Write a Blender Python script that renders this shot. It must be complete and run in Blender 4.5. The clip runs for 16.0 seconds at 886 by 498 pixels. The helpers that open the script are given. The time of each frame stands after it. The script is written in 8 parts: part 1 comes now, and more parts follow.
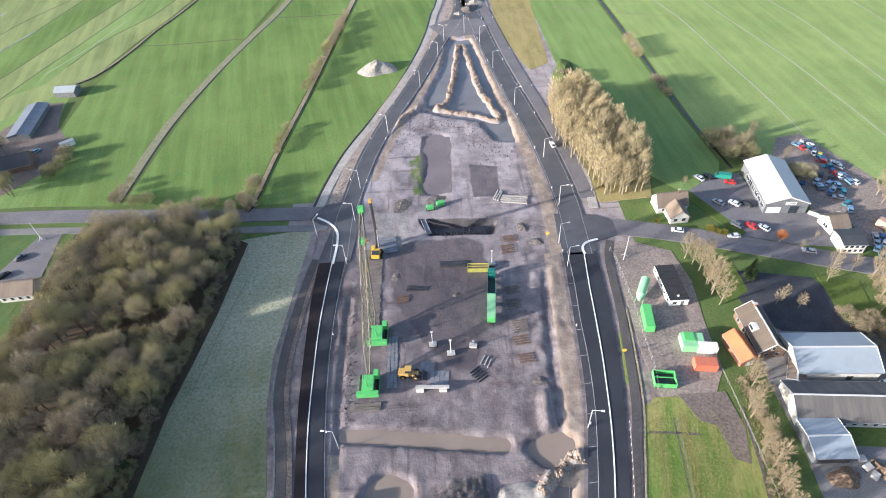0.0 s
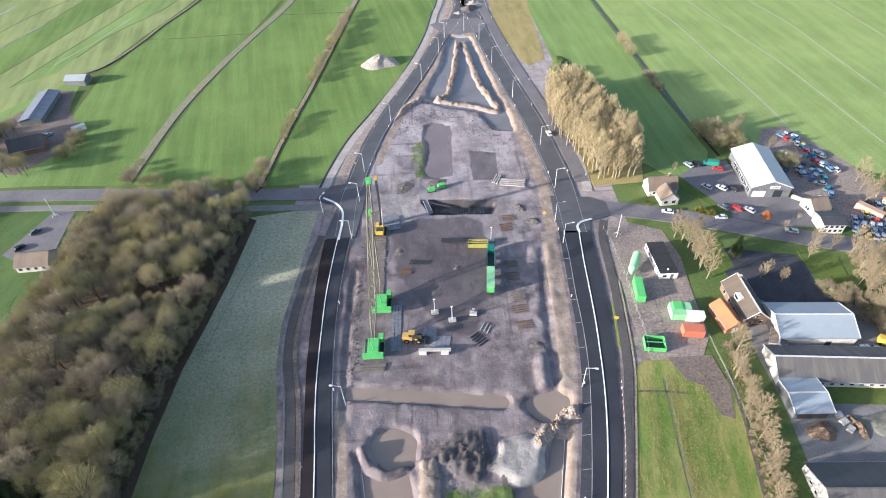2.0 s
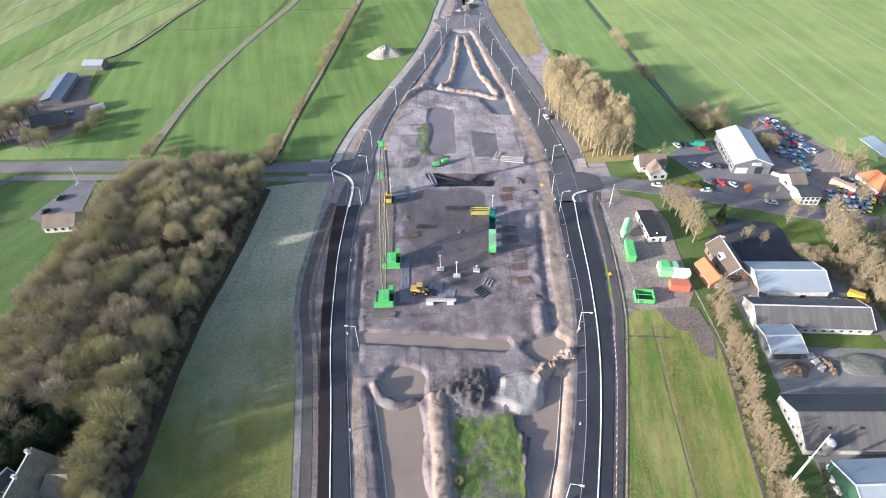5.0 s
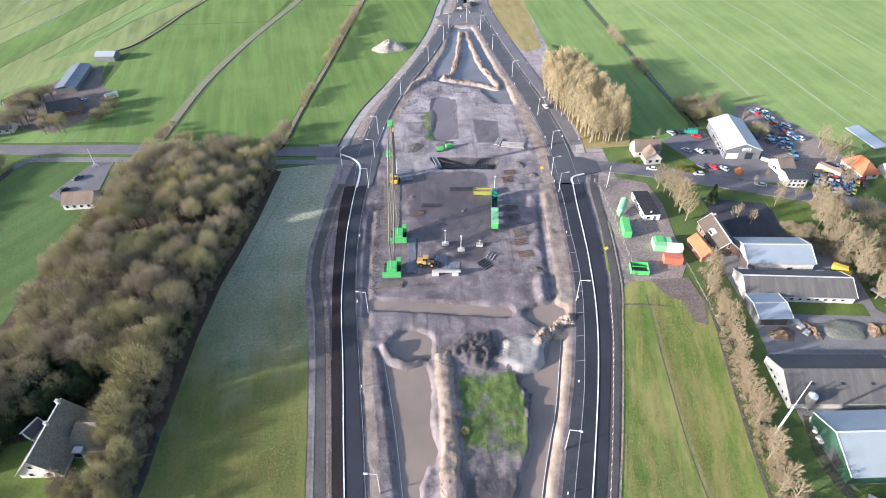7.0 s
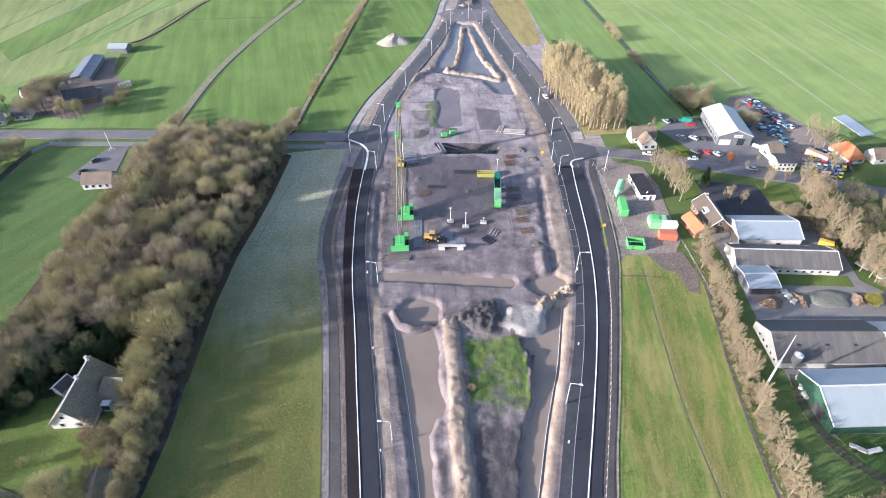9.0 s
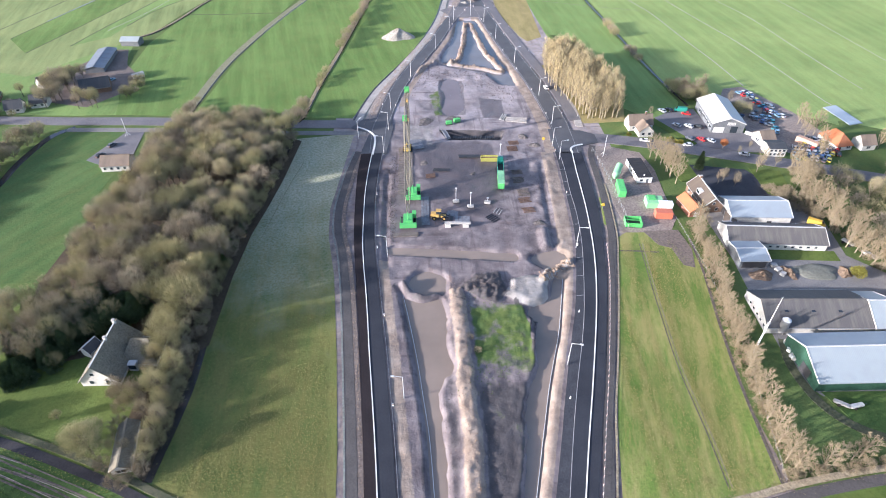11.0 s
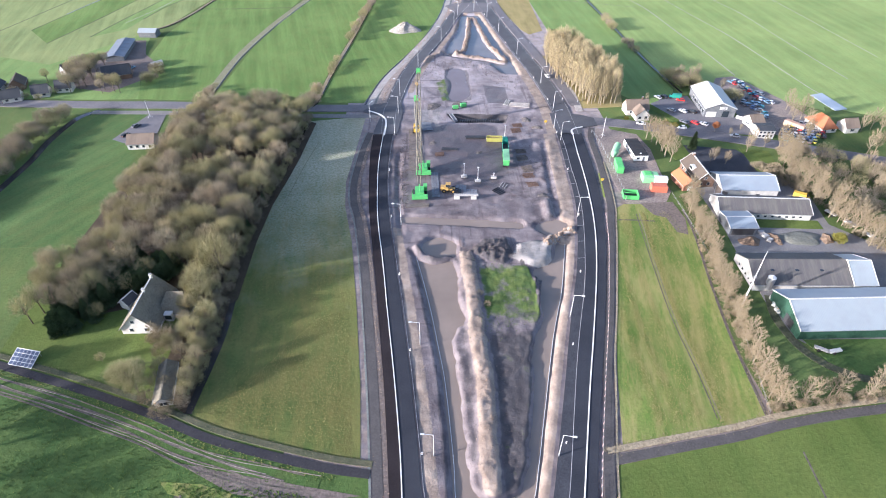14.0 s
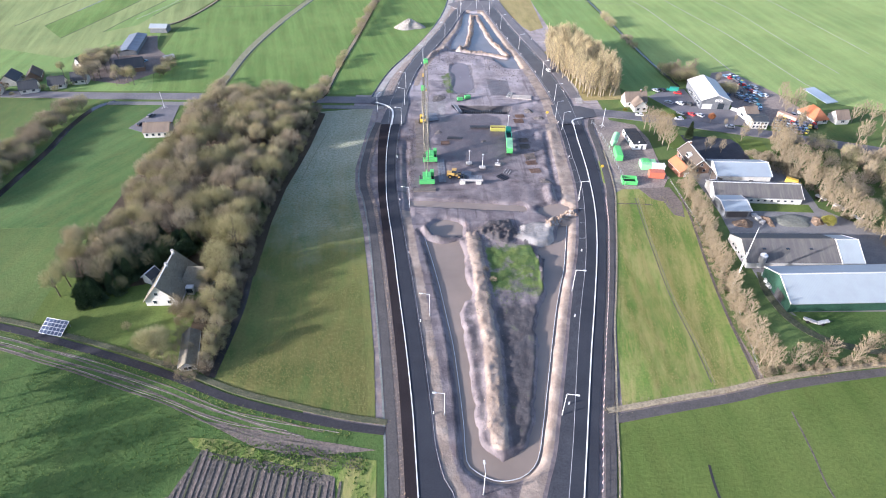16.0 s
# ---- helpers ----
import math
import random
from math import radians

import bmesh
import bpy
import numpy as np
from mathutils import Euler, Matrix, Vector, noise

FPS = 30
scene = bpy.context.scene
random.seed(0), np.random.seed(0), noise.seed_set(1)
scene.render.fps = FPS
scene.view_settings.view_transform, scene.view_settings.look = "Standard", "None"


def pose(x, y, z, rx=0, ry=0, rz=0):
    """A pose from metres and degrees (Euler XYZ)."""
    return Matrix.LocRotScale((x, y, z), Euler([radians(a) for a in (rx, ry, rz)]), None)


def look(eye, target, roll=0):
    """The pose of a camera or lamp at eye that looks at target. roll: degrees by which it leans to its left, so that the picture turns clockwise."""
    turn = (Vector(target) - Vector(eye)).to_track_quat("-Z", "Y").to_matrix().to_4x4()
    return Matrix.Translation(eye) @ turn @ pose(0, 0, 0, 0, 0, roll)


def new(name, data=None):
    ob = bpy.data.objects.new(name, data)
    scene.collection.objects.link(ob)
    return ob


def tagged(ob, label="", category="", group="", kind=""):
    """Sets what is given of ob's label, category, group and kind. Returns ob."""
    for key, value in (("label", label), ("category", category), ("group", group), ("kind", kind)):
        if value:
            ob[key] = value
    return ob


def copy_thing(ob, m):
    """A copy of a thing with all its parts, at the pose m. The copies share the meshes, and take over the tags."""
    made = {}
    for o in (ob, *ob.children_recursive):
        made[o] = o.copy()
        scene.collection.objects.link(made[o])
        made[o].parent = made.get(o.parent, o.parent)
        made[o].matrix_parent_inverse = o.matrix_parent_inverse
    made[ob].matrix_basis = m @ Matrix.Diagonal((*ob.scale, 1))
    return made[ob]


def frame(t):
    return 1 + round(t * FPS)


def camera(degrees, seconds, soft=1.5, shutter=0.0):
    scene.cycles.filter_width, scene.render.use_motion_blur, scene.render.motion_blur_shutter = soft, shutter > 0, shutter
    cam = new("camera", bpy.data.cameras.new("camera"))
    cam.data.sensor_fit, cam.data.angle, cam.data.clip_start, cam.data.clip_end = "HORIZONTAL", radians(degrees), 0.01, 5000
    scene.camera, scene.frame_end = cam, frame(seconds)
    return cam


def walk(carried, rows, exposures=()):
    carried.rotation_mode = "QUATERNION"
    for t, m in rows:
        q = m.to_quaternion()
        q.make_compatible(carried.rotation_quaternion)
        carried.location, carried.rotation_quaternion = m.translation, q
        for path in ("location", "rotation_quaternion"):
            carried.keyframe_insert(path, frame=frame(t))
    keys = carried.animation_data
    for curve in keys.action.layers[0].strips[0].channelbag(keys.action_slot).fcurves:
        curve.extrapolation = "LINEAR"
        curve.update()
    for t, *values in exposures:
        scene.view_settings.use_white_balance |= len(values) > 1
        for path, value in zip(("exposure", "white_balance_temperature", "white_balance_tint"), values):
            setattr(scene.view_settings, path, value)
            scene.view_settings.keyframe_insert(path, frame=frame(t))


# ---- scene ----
from mathutils.geometry import tessellate_polygon

# ---- camera and its flight ----
cam = camera(76.0, 16.0, soft=1.0)
FLIGHT = [
    (0.0, -2.242, -4.352, 141.495, -2.169, -44.439, 3.152),
    (1.0, -4.030, -11.751, 140.228, -2.201, -43.861, 2.659),
    (2.0, -5.821, -19.114, 138.974, -2.236, -43.331, 2.226),
    (3.0, -7.615, -26.434, 137.740, -2.275, -42.846, 1.848),
    (4.0, -9.412, -33.700, 136.532, -2.316, -42.402, 1.519),
    (5.0, -11.212, -40.904, 135.358, -2.359, -41.997, 1.235),
    (6.0, -13.017, -48.038, 134.225, -2.404, -41.628, 0.991),
    (7.0, -14.826, -55.091, 133.139, -2.448, -41.291, 0.783),
    (8.0, -16.641, -62.057, 132.108, -2.493, -40.985, 0.606),
    (9.0, -18.460, -68.925, 131.138, -2.537, -40.705, 0.455),
    (10.0, -20.286, -75.687, 130.237, -2.580, -40.449, 0.325),
    (11.0, -22.118, -82.334, 129.411, -2.621, -40.214, 0.212),
    (12.0, -23.956, -88.857, 128.667, -2.659, -39.996, 0.111),
    (13.0, -25.801, -95.248, 128.012, -2.693, -39.794, 0.017),
    (14.0, -27.654, -101.497, 127.454, -2.724, -39.604, -0.075),
    (15.0, -29.515, -107.596, 126.998, -2.750, -39.423, -0.170),
    (16.0, -31.385, -113.535, 126.653, -2.770, -39.248, -0.271),
]
EXPOSURE, WHITE, TINT = 1.46, 6080.0, 15.0
walk(cam, [(t, pose(x, y, z, 90 + pitch, roll, yaw)) for t, x, y, z, yaw, pitch, roll in FLIGHT], exposures=[(0.0, EXPOSURE, WHITE, TINT), (16.0, EXPOSURE + 0.09, WHITE - 360.0, TINT + 5.0)])

# ---- low winter sun and sky ----
SUN_HEIGHT, SUN_FROM = 13.5, Vector((-1.0, -0.30, 0.0)).normalized()
world = bpy.data.worlds.new("winter_sky")
scene.world = world
world.use_nodes = True
wn = world.node_tree.nodes
sky = wn.new("ShaderNodeTexSky")
sky.sky_type = "NISHITA"
sky.sun_disc = False
sky.sun_elevation = radians(SUN_HEIGHT)
sky.sun_rotation = math.atan2(SUN_FROM.x, SUN_FROM.y)
sky.air_density, sky.dust_density, sky.ozone_density = 1.0, 2.0, 1.0
world.node_tree.links.new(sky.outputs[0], wn["Background"].inputs[0])
wn["Background"].inputs[1].default_value = 0.124
sun = new("sun", bpy.data.lights.new("sun", "SUN"))
sun.data.energy, sun.data.angle, sun.data.color = 4.4, radians(1.0), (1.0, 0.93, 0.82)
sun.matrix_world = look((0, 0, 0), -(SUN_FROM * math.cos(radians(SUN_HEIGHT)) + Vector((0, 0, math.sin(radians(SUN_HEIGHT))))))
sun.location = (-300, -90, 200)


# ---- materials ----
class Nodes:
    """A short hand for node materials."""

    def __init__(self, name):
        self.m = bpy.data.materials.new(name)
        self.m.use_nodes = True
        self.t = self.m.node_tree
        self.b = self.t.nodes["Principled BSDF"]

    def add(self, kind, **inputs):
        n = self.t.nodes.new(kind)
        for k, v in inputs.items():
            self.put(n.inputs[k.replace("_", " ")], v)
        return n

    def put(self, socket, v):
        if isinstance(v, bpy.types.NodeSocket):
            self.t.links.new(v, socket)
        else:
            socket.default_value = v

    def noise(self, scale, detail=5.0, vector=None, rough=0.6):
        n = self.add("ShaderNodeTexNoise", Scale=scale, Detail=detail, Roughness=rough)
        self.put(n.inputs["Vector"], vector if vector is not None else self.place())
        return n.outputs[0]

    def place(self):
        return self.add("ShaderNodeNewGeometry").outputs["Position"]

    def local(self):
        return self.add("ShaderNodeTexCoord").outputs["Object"]

    def _mul(self, vector, s):
        n = self.t.nodes.new("ShaderNodeVectorMath")
        n.operation = "MULTIPLY"
        self.put(n.inputs[0], vector)
        self.put(n.inputs[1], s)
        return n.outputs[0]

    def band(self, value, lo, hi):
        n = self.t.nodes.new("ShaderNodeMapRange")
        n.clamp = True
        self.put(n.inputs[0], value)
        n.inputs[1].default_value, n.inputs[2].default_value = lo, hi
        return n.outputs[0]

    def mix(self, f, a, b, how="MIX"):
        n = self.t.nodes.new("ShaderNodeMix")
        n.data_type, n.blend_type = "RGBA", how
        self.put(n.inputs[0], f)
        self.put(n.inputs[6], (*a, 1) if isinstance(a, tuple) else a)
        self.put(n.inputs[7], (*b, 1) if isinstance(b, tuple) else b)
        return n.outputs[2]

    def maths(self, how, a, b):
        n = self.t.nodes.new("ShaderNodeMath")
        n.operation = how
        self.put(n.inputs[0], a)
        self.put(n.inputs[1], b)
        return n.outputs[0]

    def attribute(self, name):
        n = self.t.nodes.new("ShaderNodeAttribute")
        n.attribute_name = name
        return n.outputs["Fac"]

    def random(self):
        return self.t.nodes.new("ShaderNodeObjectInfo").outputs["Random"]

    def finish(self, colour, rough=0.9, bump=None, strength=0.5, distance=0.1, metal=0.0, spec=0.3):
        self.put(self.b.inputs["Base Color"], (*colour, 1) if isinstance(colour, tuple) else colour)
        self.put(self.b.inputs["Roughness"], rough)
        self.put(self.b.inputs["Metallic"], metal)
        self.b.inputs["Specular IOR Level"].default_value = spec
        if bump is not None:
            n = self.add("ShaderNodeBump", Strength=strength, Distance=distance, Height=bump)
            self.t.links.new(n.outputs[0], self.b.inputs["Normal"])
        return self.m


def surface(name, dark, light, big=0.15, fine=2.0, rough=0.85, strength=0.4, distance=0.08, metal=0.0, spec=0.3, speckle=0.35, own=0.0):
    """A weathered surface: two colours mottled at a large scale, grain at a fine one."""
    n = Nodes(name)
    a = n.band(n.noise(big), 0.35, 0.65)
    g = n.noise(fine, 6.0)
    c = n.mix(a, dark, light)
    c = n.mix(speckle, c, n.mix(n.band(g, 0.3, 0.7), tuple(v * 0.45 for v in dark), tuple(min(1.0, v * 1.45) for v in light)))
    if own:
        c = n.mix(own, c, n.mix(n.random(), tuple(v * 0.4 for v in dark), tuple(min(1.0, v * 1.7) for v in light)))
    return n.finish(c, rough, g, strength, distance, metal, spec)


def paint(name, colour, rough=0.45, metal=0.0, dirt=0.25, spec=0.4):
    n = Nodes(name)
    d = n.band(n.noise(1.3, 6.0, n.local()), 0.45, 0.8)
    c = n.mix(n.maths("MULTIPLY", d, dirt), colour, (0.10, 0.085, 0.07))
    return n.finish(c, n.maths("ADD", n.maths("MULTIPLY", d, 0.25), rough), None, metal=metal, spec=spec)


def grass(name, low, high, straw=(0.20, 0.17, 0.06), straws=0.25, streaks=0.0, frost=None, lanes=0.0, turn=0.0):
    """Meadow: broad mottling, tufts, faint mowing lanes and, where asked, hoar frost."""
    n = Nodes(name)
    p = n.place()
    if turn:
        r = n.t.nodes.new("ShaderNodeVectorRotate")
        r.rotation_type = "Z_AXIS"
        n.put(r.inputs["Vector"], p)
        r.inputs["Angle"].default_value = radians(turn)
        p = r.outputs[0]
    lengthways = n._mul(p, (1.0, 0.06, 1.0))
    big = n.band(n.noise(0.022, 4.0, p), 0.35, 0.65)
    mid = n.band(n.noise(0.22, 5.0, n._mul(p, (1.0, 0.45, 1.0))), 0.35, 0.68)
    tuft = n.noise(1.1, 7.0, p, 0.7)
    lane = n.band(n.noise(0.2, 4.0, lengthways), 0.40, 0.66)
    c = n.mix(big, low, high)
    c = n.mix(n.maths("MULTIPLY", mid, straws), c, straw)
    c = n.mix(n.maths("MULTIPLY", lane, 0.16 + lanes), c, tuple(v * 1.4 for v in high))
    c = n.mix(n.maths("MULTIPLY", n.band(tuft, 0.45, 0.75), 0.45), c, tuple(v * 0.42 for v in low))
    if streaks:
        c = n.mix(n.maths("MULTIPLY", n.band(n.noise(0.24, 6.0, n._mul(p, (1.0, 0.17, 1.0)), 0.7), 0.45, 0.62), streaks), c, straw)
    if frost:
        y = n.add("ShaderNodeSeparateXYZ", Vector=n.place()).outputs[1]
        f = n.maths("ADD", n.band(y, frost[0], frost[1]), n.maths("MULTIPLY", n.maths("SUBTRACT", n.noise(0.06, 6.0), 0.5), 1.1))
        f = n.maths("MULTIPLY", n.band(f, 0.2, 1.0), n.band(tuft, 0.25, 0.6))
        c = n.mix(n.maths("MULTIPLY", f, 0.8), c, (0.46, 0.455, 0.365))
    return n.finish(c, 0.95, tuft, 0.7, 0.25, spec=0.15)


def bare(name, dark, light):
    n = Nodes(name)
    r = n.random()
    c = n.mix(r, dark, light)
    c = n.mix(n.band(n.noise(0.9, 3.0, n.local()), 0.35, 0.7), c, tuple(v * 1.25 for v in light))
    return n.finish(c, 0.95, spec=0.1)


def water(name, colour, rough=0.12, ripple=0.03):
    n = Nodes(name)
    c = n.mix(n.band(n.noise(0.05, 4.0), 0.35, 0.65), colour, tuple(v * 1.25 for v in colour))
    return n.finish(c, rough, n.noise(1.6, 4.0), ripple, 0.1, spec=0.5)


def glass(name):
    n = Nodes(name)
    return n.finish((0.03, 0.04, 0.05), 0.08, spec=0.6)


MEADOW = grass("meadow", (0.066, 0.112, 0.034), (0.108, 0.165, 0.052))
# aerial haze is painted into this far meadow as a paler green
MEADOW_PALE = grass("haze_paled_meadow", (0.195, 0.285, 0.095), (0.265, 0.355, 0.125), lanes=0.12, turn=-4.0)
# the two north-western greens carry some extra blue for haze
MEADOW_NW = grass("mown_meadow", (0.088, 0.165, 0.043), (0.15, 0.235, 0.068), lanes=0.3, turn=-12.0)
MEADOW_YELLOW = grass("yellowish_meadow", (0.16, 0.215, 0.082), (0.245, 0.295, 0.12), lanes=0.3, turn=-13.0)
FROST_FIELD = grass("frosted_meadow", (0.066, 0.102, 0.026), (0.12, 0.152, 0.046), straws=0.6, streaks=0.4, frost=(15.0, 110.0), turn=-7.0)
TUSSOCK = grass("tussocky_meadow", (0.088, 0.165, 0.03), (0.148, 0.228, 0.048), straw=(0.36, 0.30, 0.125), straws=0.4, streaks=0.62, turn=11.0)
MEADOW_WEST = grass("shaded_meadow", (0.055, 0.11, 0.032), (0.09, 0.155, 0.052), lanes=0.2, turn=30.0)
LAWN = grass("lawn", (0.07, 0.112, 0.024), (0.114, 0.156, 0.04), straws=0.12, lanes=0.1)
# a weaker dose of distance haze mixed into the green
MEADOW_MID = grass("haze_tinted_meadow", (0.14, 0.23, 0.073), (0.195, 0.295, 0.098), lanes=0.2, turn=-3.0)
MUDDY = surface("wet_mud", (0.115, 0.092, 0.08), (0.19, 0.155, 0.135), 0.2, 1.3, 0.8, 0.7, 0.2, speckle=0.5)
# grass green darkened to carry part of the tree shade
SHADY = grass("shade_darkened_meadow", (0.046, 0.095, 0.027), (0.077, 0.135, 0.038), straws=0.15, lanes=0.1, turn=20.0)
STUBBLE = grass("straw_stubble", (0.20, 0.18, 0.07), (0.30, 0.25, 0.11), straw=(0.36, 0.29, 0.14), straws=0.8, lanes=0.3)
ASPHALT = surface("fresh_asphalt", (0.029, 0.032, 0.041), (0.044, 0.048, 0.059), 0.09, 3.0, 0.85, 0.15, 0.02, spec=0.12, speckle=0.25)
# same new asphalt for the distant roads, aerial haze painted in as a paler grey
ASPHALT_HAZE = surface("hazed_new_asphalt", (0.066, 0.068, 0.077), (0.10, 0.103, 0.113), 0.09, 3.0, 0.75, 0.15, 0.02, speckle=0.25)
ASPHALT_BROWN = surface("brown_asphalt", (0.022, 0.0182, 0.020), (0.034, 0.0285, 0.031), 0.09, 3.0, 0.85, 0.15, 0.02, spec=0.08, speckle=0.25)
ASPHALT_GREY = surface("grey_asphalt", (0.125, 0.12, 0.13), (0.18, 0.173, 0.18), 0.08, 2.0, 0.85, 0.15, 0.02, speckle=0.3)
PATH_GREY = surface("brownish_path_asphalt", (0.065, 0.06, 0.059), (0.10, 0.092, 0.089), 0.2, 2.5, 0.85, 0.2, 0.02)
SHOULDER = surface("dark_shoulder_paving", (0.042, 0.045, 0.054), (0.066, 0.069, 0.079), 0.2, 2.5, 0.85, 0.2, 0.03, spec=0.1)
PAVING = surface("grey_paving", (0.15, 0.145, 0.145), (0.22, 0.21, 0.20), 0.2, 2.5, 0.85, 0.2, 0.03)
WHITE_KERB = surface("white_kerb", (0.66, 0.66, 0.62), (0.82, 0.82, 0.78), 0.3, 2.0, 0.7, 0.1, 0.01, speckle=0.15)
WHITE_LINE = surface("white_marking", (0.5, 0.5, 0.5), (0.72, 0.72, 0.7), 0.3, 2.0, 0.7, 0.1, 0.01, speckle=0.2)
FAINT_LINE = surface("thin_worn_marking", (0.24, 0.24, 0.25), (0.42, 0.42, 0.42), 0.3, 2.0, 0.7, 0.1, 0.01, speckle=0.3)
GRAVEL = surface("pale_gravel", (0.27, 0.25, 0.23), (0.42, 0.39, 0.36), 0.25, 1.6, 0.95, 0.6, 0.2)
VERGE = surface("pinkish_soil", (0.21, 0.17, 0.155), (0.36, 0.305, 0.265), 0.2, 1.3, 0.95, 0.7, 0.2, speckle=0.5)
YARD = surface("muddy_yard", (0.165, 0.134, 0.118), (0.30, 0.25, 0.218), 0.12, 1.2, 0.85, 0.6, 0.15, speckle=0.5)
PLOUGHED = surface("ploughed_earth", (0.075, 0.066, 0.058), (0.135, 0.118, 0.10), 0.15, 1.2, 0.95, 0.9, 0.3, speckle=0.5)
FROSTED = surface("frosted_verge", (0.13, 0.145, 0.132), (0.22, 0.235, 0.22), 0.3, 1.5, 0.95, 0.5, 0.1)
LANE = surface("wet_lane", (0.028, 0.028, 0.034), (0.05, 0.048, 0.052), 0.15, 2.0, 0.75, 0.15, 0.02, spec=0.12)
TRACK = surface("rutted_track", (0.05, 0.066, 0.03), (0.10, 0.098, 0.062), 0.2, 1.2, 0.95, 0.6, 0.15, speckle=0.5)
REED = surface("dry_reed", (0.22, 0.18, 0.118), (0.37, 0.31, 0.215), 0.5, 1.8, 0.95, 0.9, 0.3, speckle=0.6)
SOIL_WOOD = surface("leaf_litter", (0.045, 0.034, 0.022), (0.085, 0.062, 0.04), 0.2, 1.5, 0.95, 0.6, 0.2)
POND_WATER = water("muddy_water", (0.215, 0.172, 0.14), 0.22)
PUDDLE_WATER = water("puddle_water", (0.16, 0.132, 0.135), 0.22)
LAKE_WATER = water("grey_water", (0.15, 0.145, 0.15), 0.08)
DITCH_WATER = water("dark_ditch_water", (0.035, 0.032, 0.032), 0.08)
# pale water colour; on the meadow ditches it paints a glint
PALE_WATER = water("pale_water", (0.30, 0.34, 0.37), 0.25)


def site_soil():
    """The dug-over ground of the works: mud, sand, grass and rubble by where the earth lies."""
    n = Nodes("site_soil")
    p = n.place()
    big = n.band(n.noise(0.045, 6.0, p), 0.36, 0.64)
    mid = n.band(n.noise(0.2, 6.0, p, 0.62), 0.40, 0.66)
    fine = n.noise(1.5, 6.0, p, 0.65)
    swirl = n.noise(0.035, 3.0, p)
    track_a = n.band(n.noise(0.5, 4.0, n._mul(p, (1.0, 0.05, 1.0))), 0.55, 0.66)
    track_b = n.band(n.noise(0.4, 4.0, n._mul(p, (0.06, 1.0, 1.0))), 0.57, 0.66)
    where = n.band(swirl, 0.46, 0.56)
    tracks = n.maths("ADD", n.maths("MULTIPLY", track_a, n.maths("SUBTRACT", 1.0, where)), n.maths("MULTIPLY", track_b, where))
    ruts = n.band(n.noise(0.075, 7.0, p, 0.66), 0.50, 0.60)
    y = n.add("ShaderNodeSeparateXYZ", Vector=p).outputs[1]
    x = n.add("ShaderNodeSeparateXYZ", Vector=p).outputs[0]
    c = n.mix(big, (0.085, 0.07, 0.074), (0.20, 0.172, 0.178))
    c = n.mix(n.maths("MULTIPLY", mid, 0.6), c, (0.285, 0.248, 0.248))
    c = n.mix(n.maths("MULTIPLY", n.band(x, 0.0, 24.0), n.maths("MULTIPLY", mid, 0.45)), c, (0.34, 0.298, 0.295))
    c = n.mix(n.maths("MULTIPLY", n.band(y, 120.0, 185.0), n.maths("MULTIPLY", n.maths("ADD", big, 0.35), 0.62)), c, (0.42, 0.38, 0.392))
    c = n.mix(n.maths("MULTIPLY", ruts, 0.5), c, (0.10, 0.08, 0.083))
    c = n.mix(n.maths("MULTIPLY", tracks, 0.5), c, (0.065, 0.05, 0.053))
    rust = n.band(n.noise(0.11, 5.0, n._mul(p, (1.0, 0.6, 1.0))), 0.60, 0.72)
    c = n.mix(n.maths("MULTIPLY", rust, 0.45), c, (0.15, 0.085, 0.065))
    wet = n.attribute("wet")
    wetness = n.band(n.maths("ADD", wet, n.maths("MULTIPLY", n.maths("SUBTRACT", n.noise(0.12, 5.0), 0.5), 0.9)), 0.45, 0.62)
    c = n.mix(n.maths("MULTIPLY", wetness, 0.85), c, n.mix(big, (0.078, 0.064, 0.068), (0.105, 0.088, 0.091)))
    sand = n.band(n.maths("ADD", n.attribute("sand"), n.maths("MULTIPLY", n.maths("SUBTRACT", n.noise(0.5, 5.0), 0.5), 0.8)), 0.35, 0.65)
    c = n.mix(sand, c, n.mix(mid, (0.23, 0.18, 0.145), (0.37, 0.30, 0.243)))
    white = n.band(n.maths("ADD", n.attribute("pale"), n.maths("MULTIPLY", n.maths("SUBTRACT", n.noise(0.35, 6.0), 0.5), 0.7)), 0.4, 0.65)
    c = n.mix(white, c, n.mix(mid, (0.24, 0.224, 0.21), (0.38, 0.36, 0.34)))
    dark = n.band(n.maths("ADD", n.attribute("dark"), n.maths("MULTIPLY", n.maths("SUBTRACT", n.noise(0.3, 6.0), 0.5), 0.8)), 0.4, 0.65)
    c = n.mix(dark, c, n.mix(mid, (0.06, 0.055, 0.058), (0.11, 0.10, 0.10)))
    green = n.band(n.maths("ADD", n.attribute("green"), n.maths("MULTIPLY", n.maths("SUBTRACT", n.noise(0.25, 7.0), 0.5), 1.0)), 0.4, 0.62)
    c = n.mix(green, c, n.mix(mid, (0.06, 0.105, 0.026), (0.135, 0.172, 0.045)))
    c = n.mix(n.maths("MULTIPLY", n.band(fine, 0.55, 0.8), 0.2), c, (0.06, 0.048, 0.046))
    rough = n.maths("SUBTRACT", 0.95, n.maths("MULTIPLY", n.maths("MAXIMUM", wetness, n.maths("MULTIPLY", ruts, 0.7)), 0.62))
    return n.finish(c, rough, n.maths("ADD", fine, n.maths("MULTIPLY", mid, 0.8)), 0.36, 0.4, spec=0.35)


SITE = site_soil()


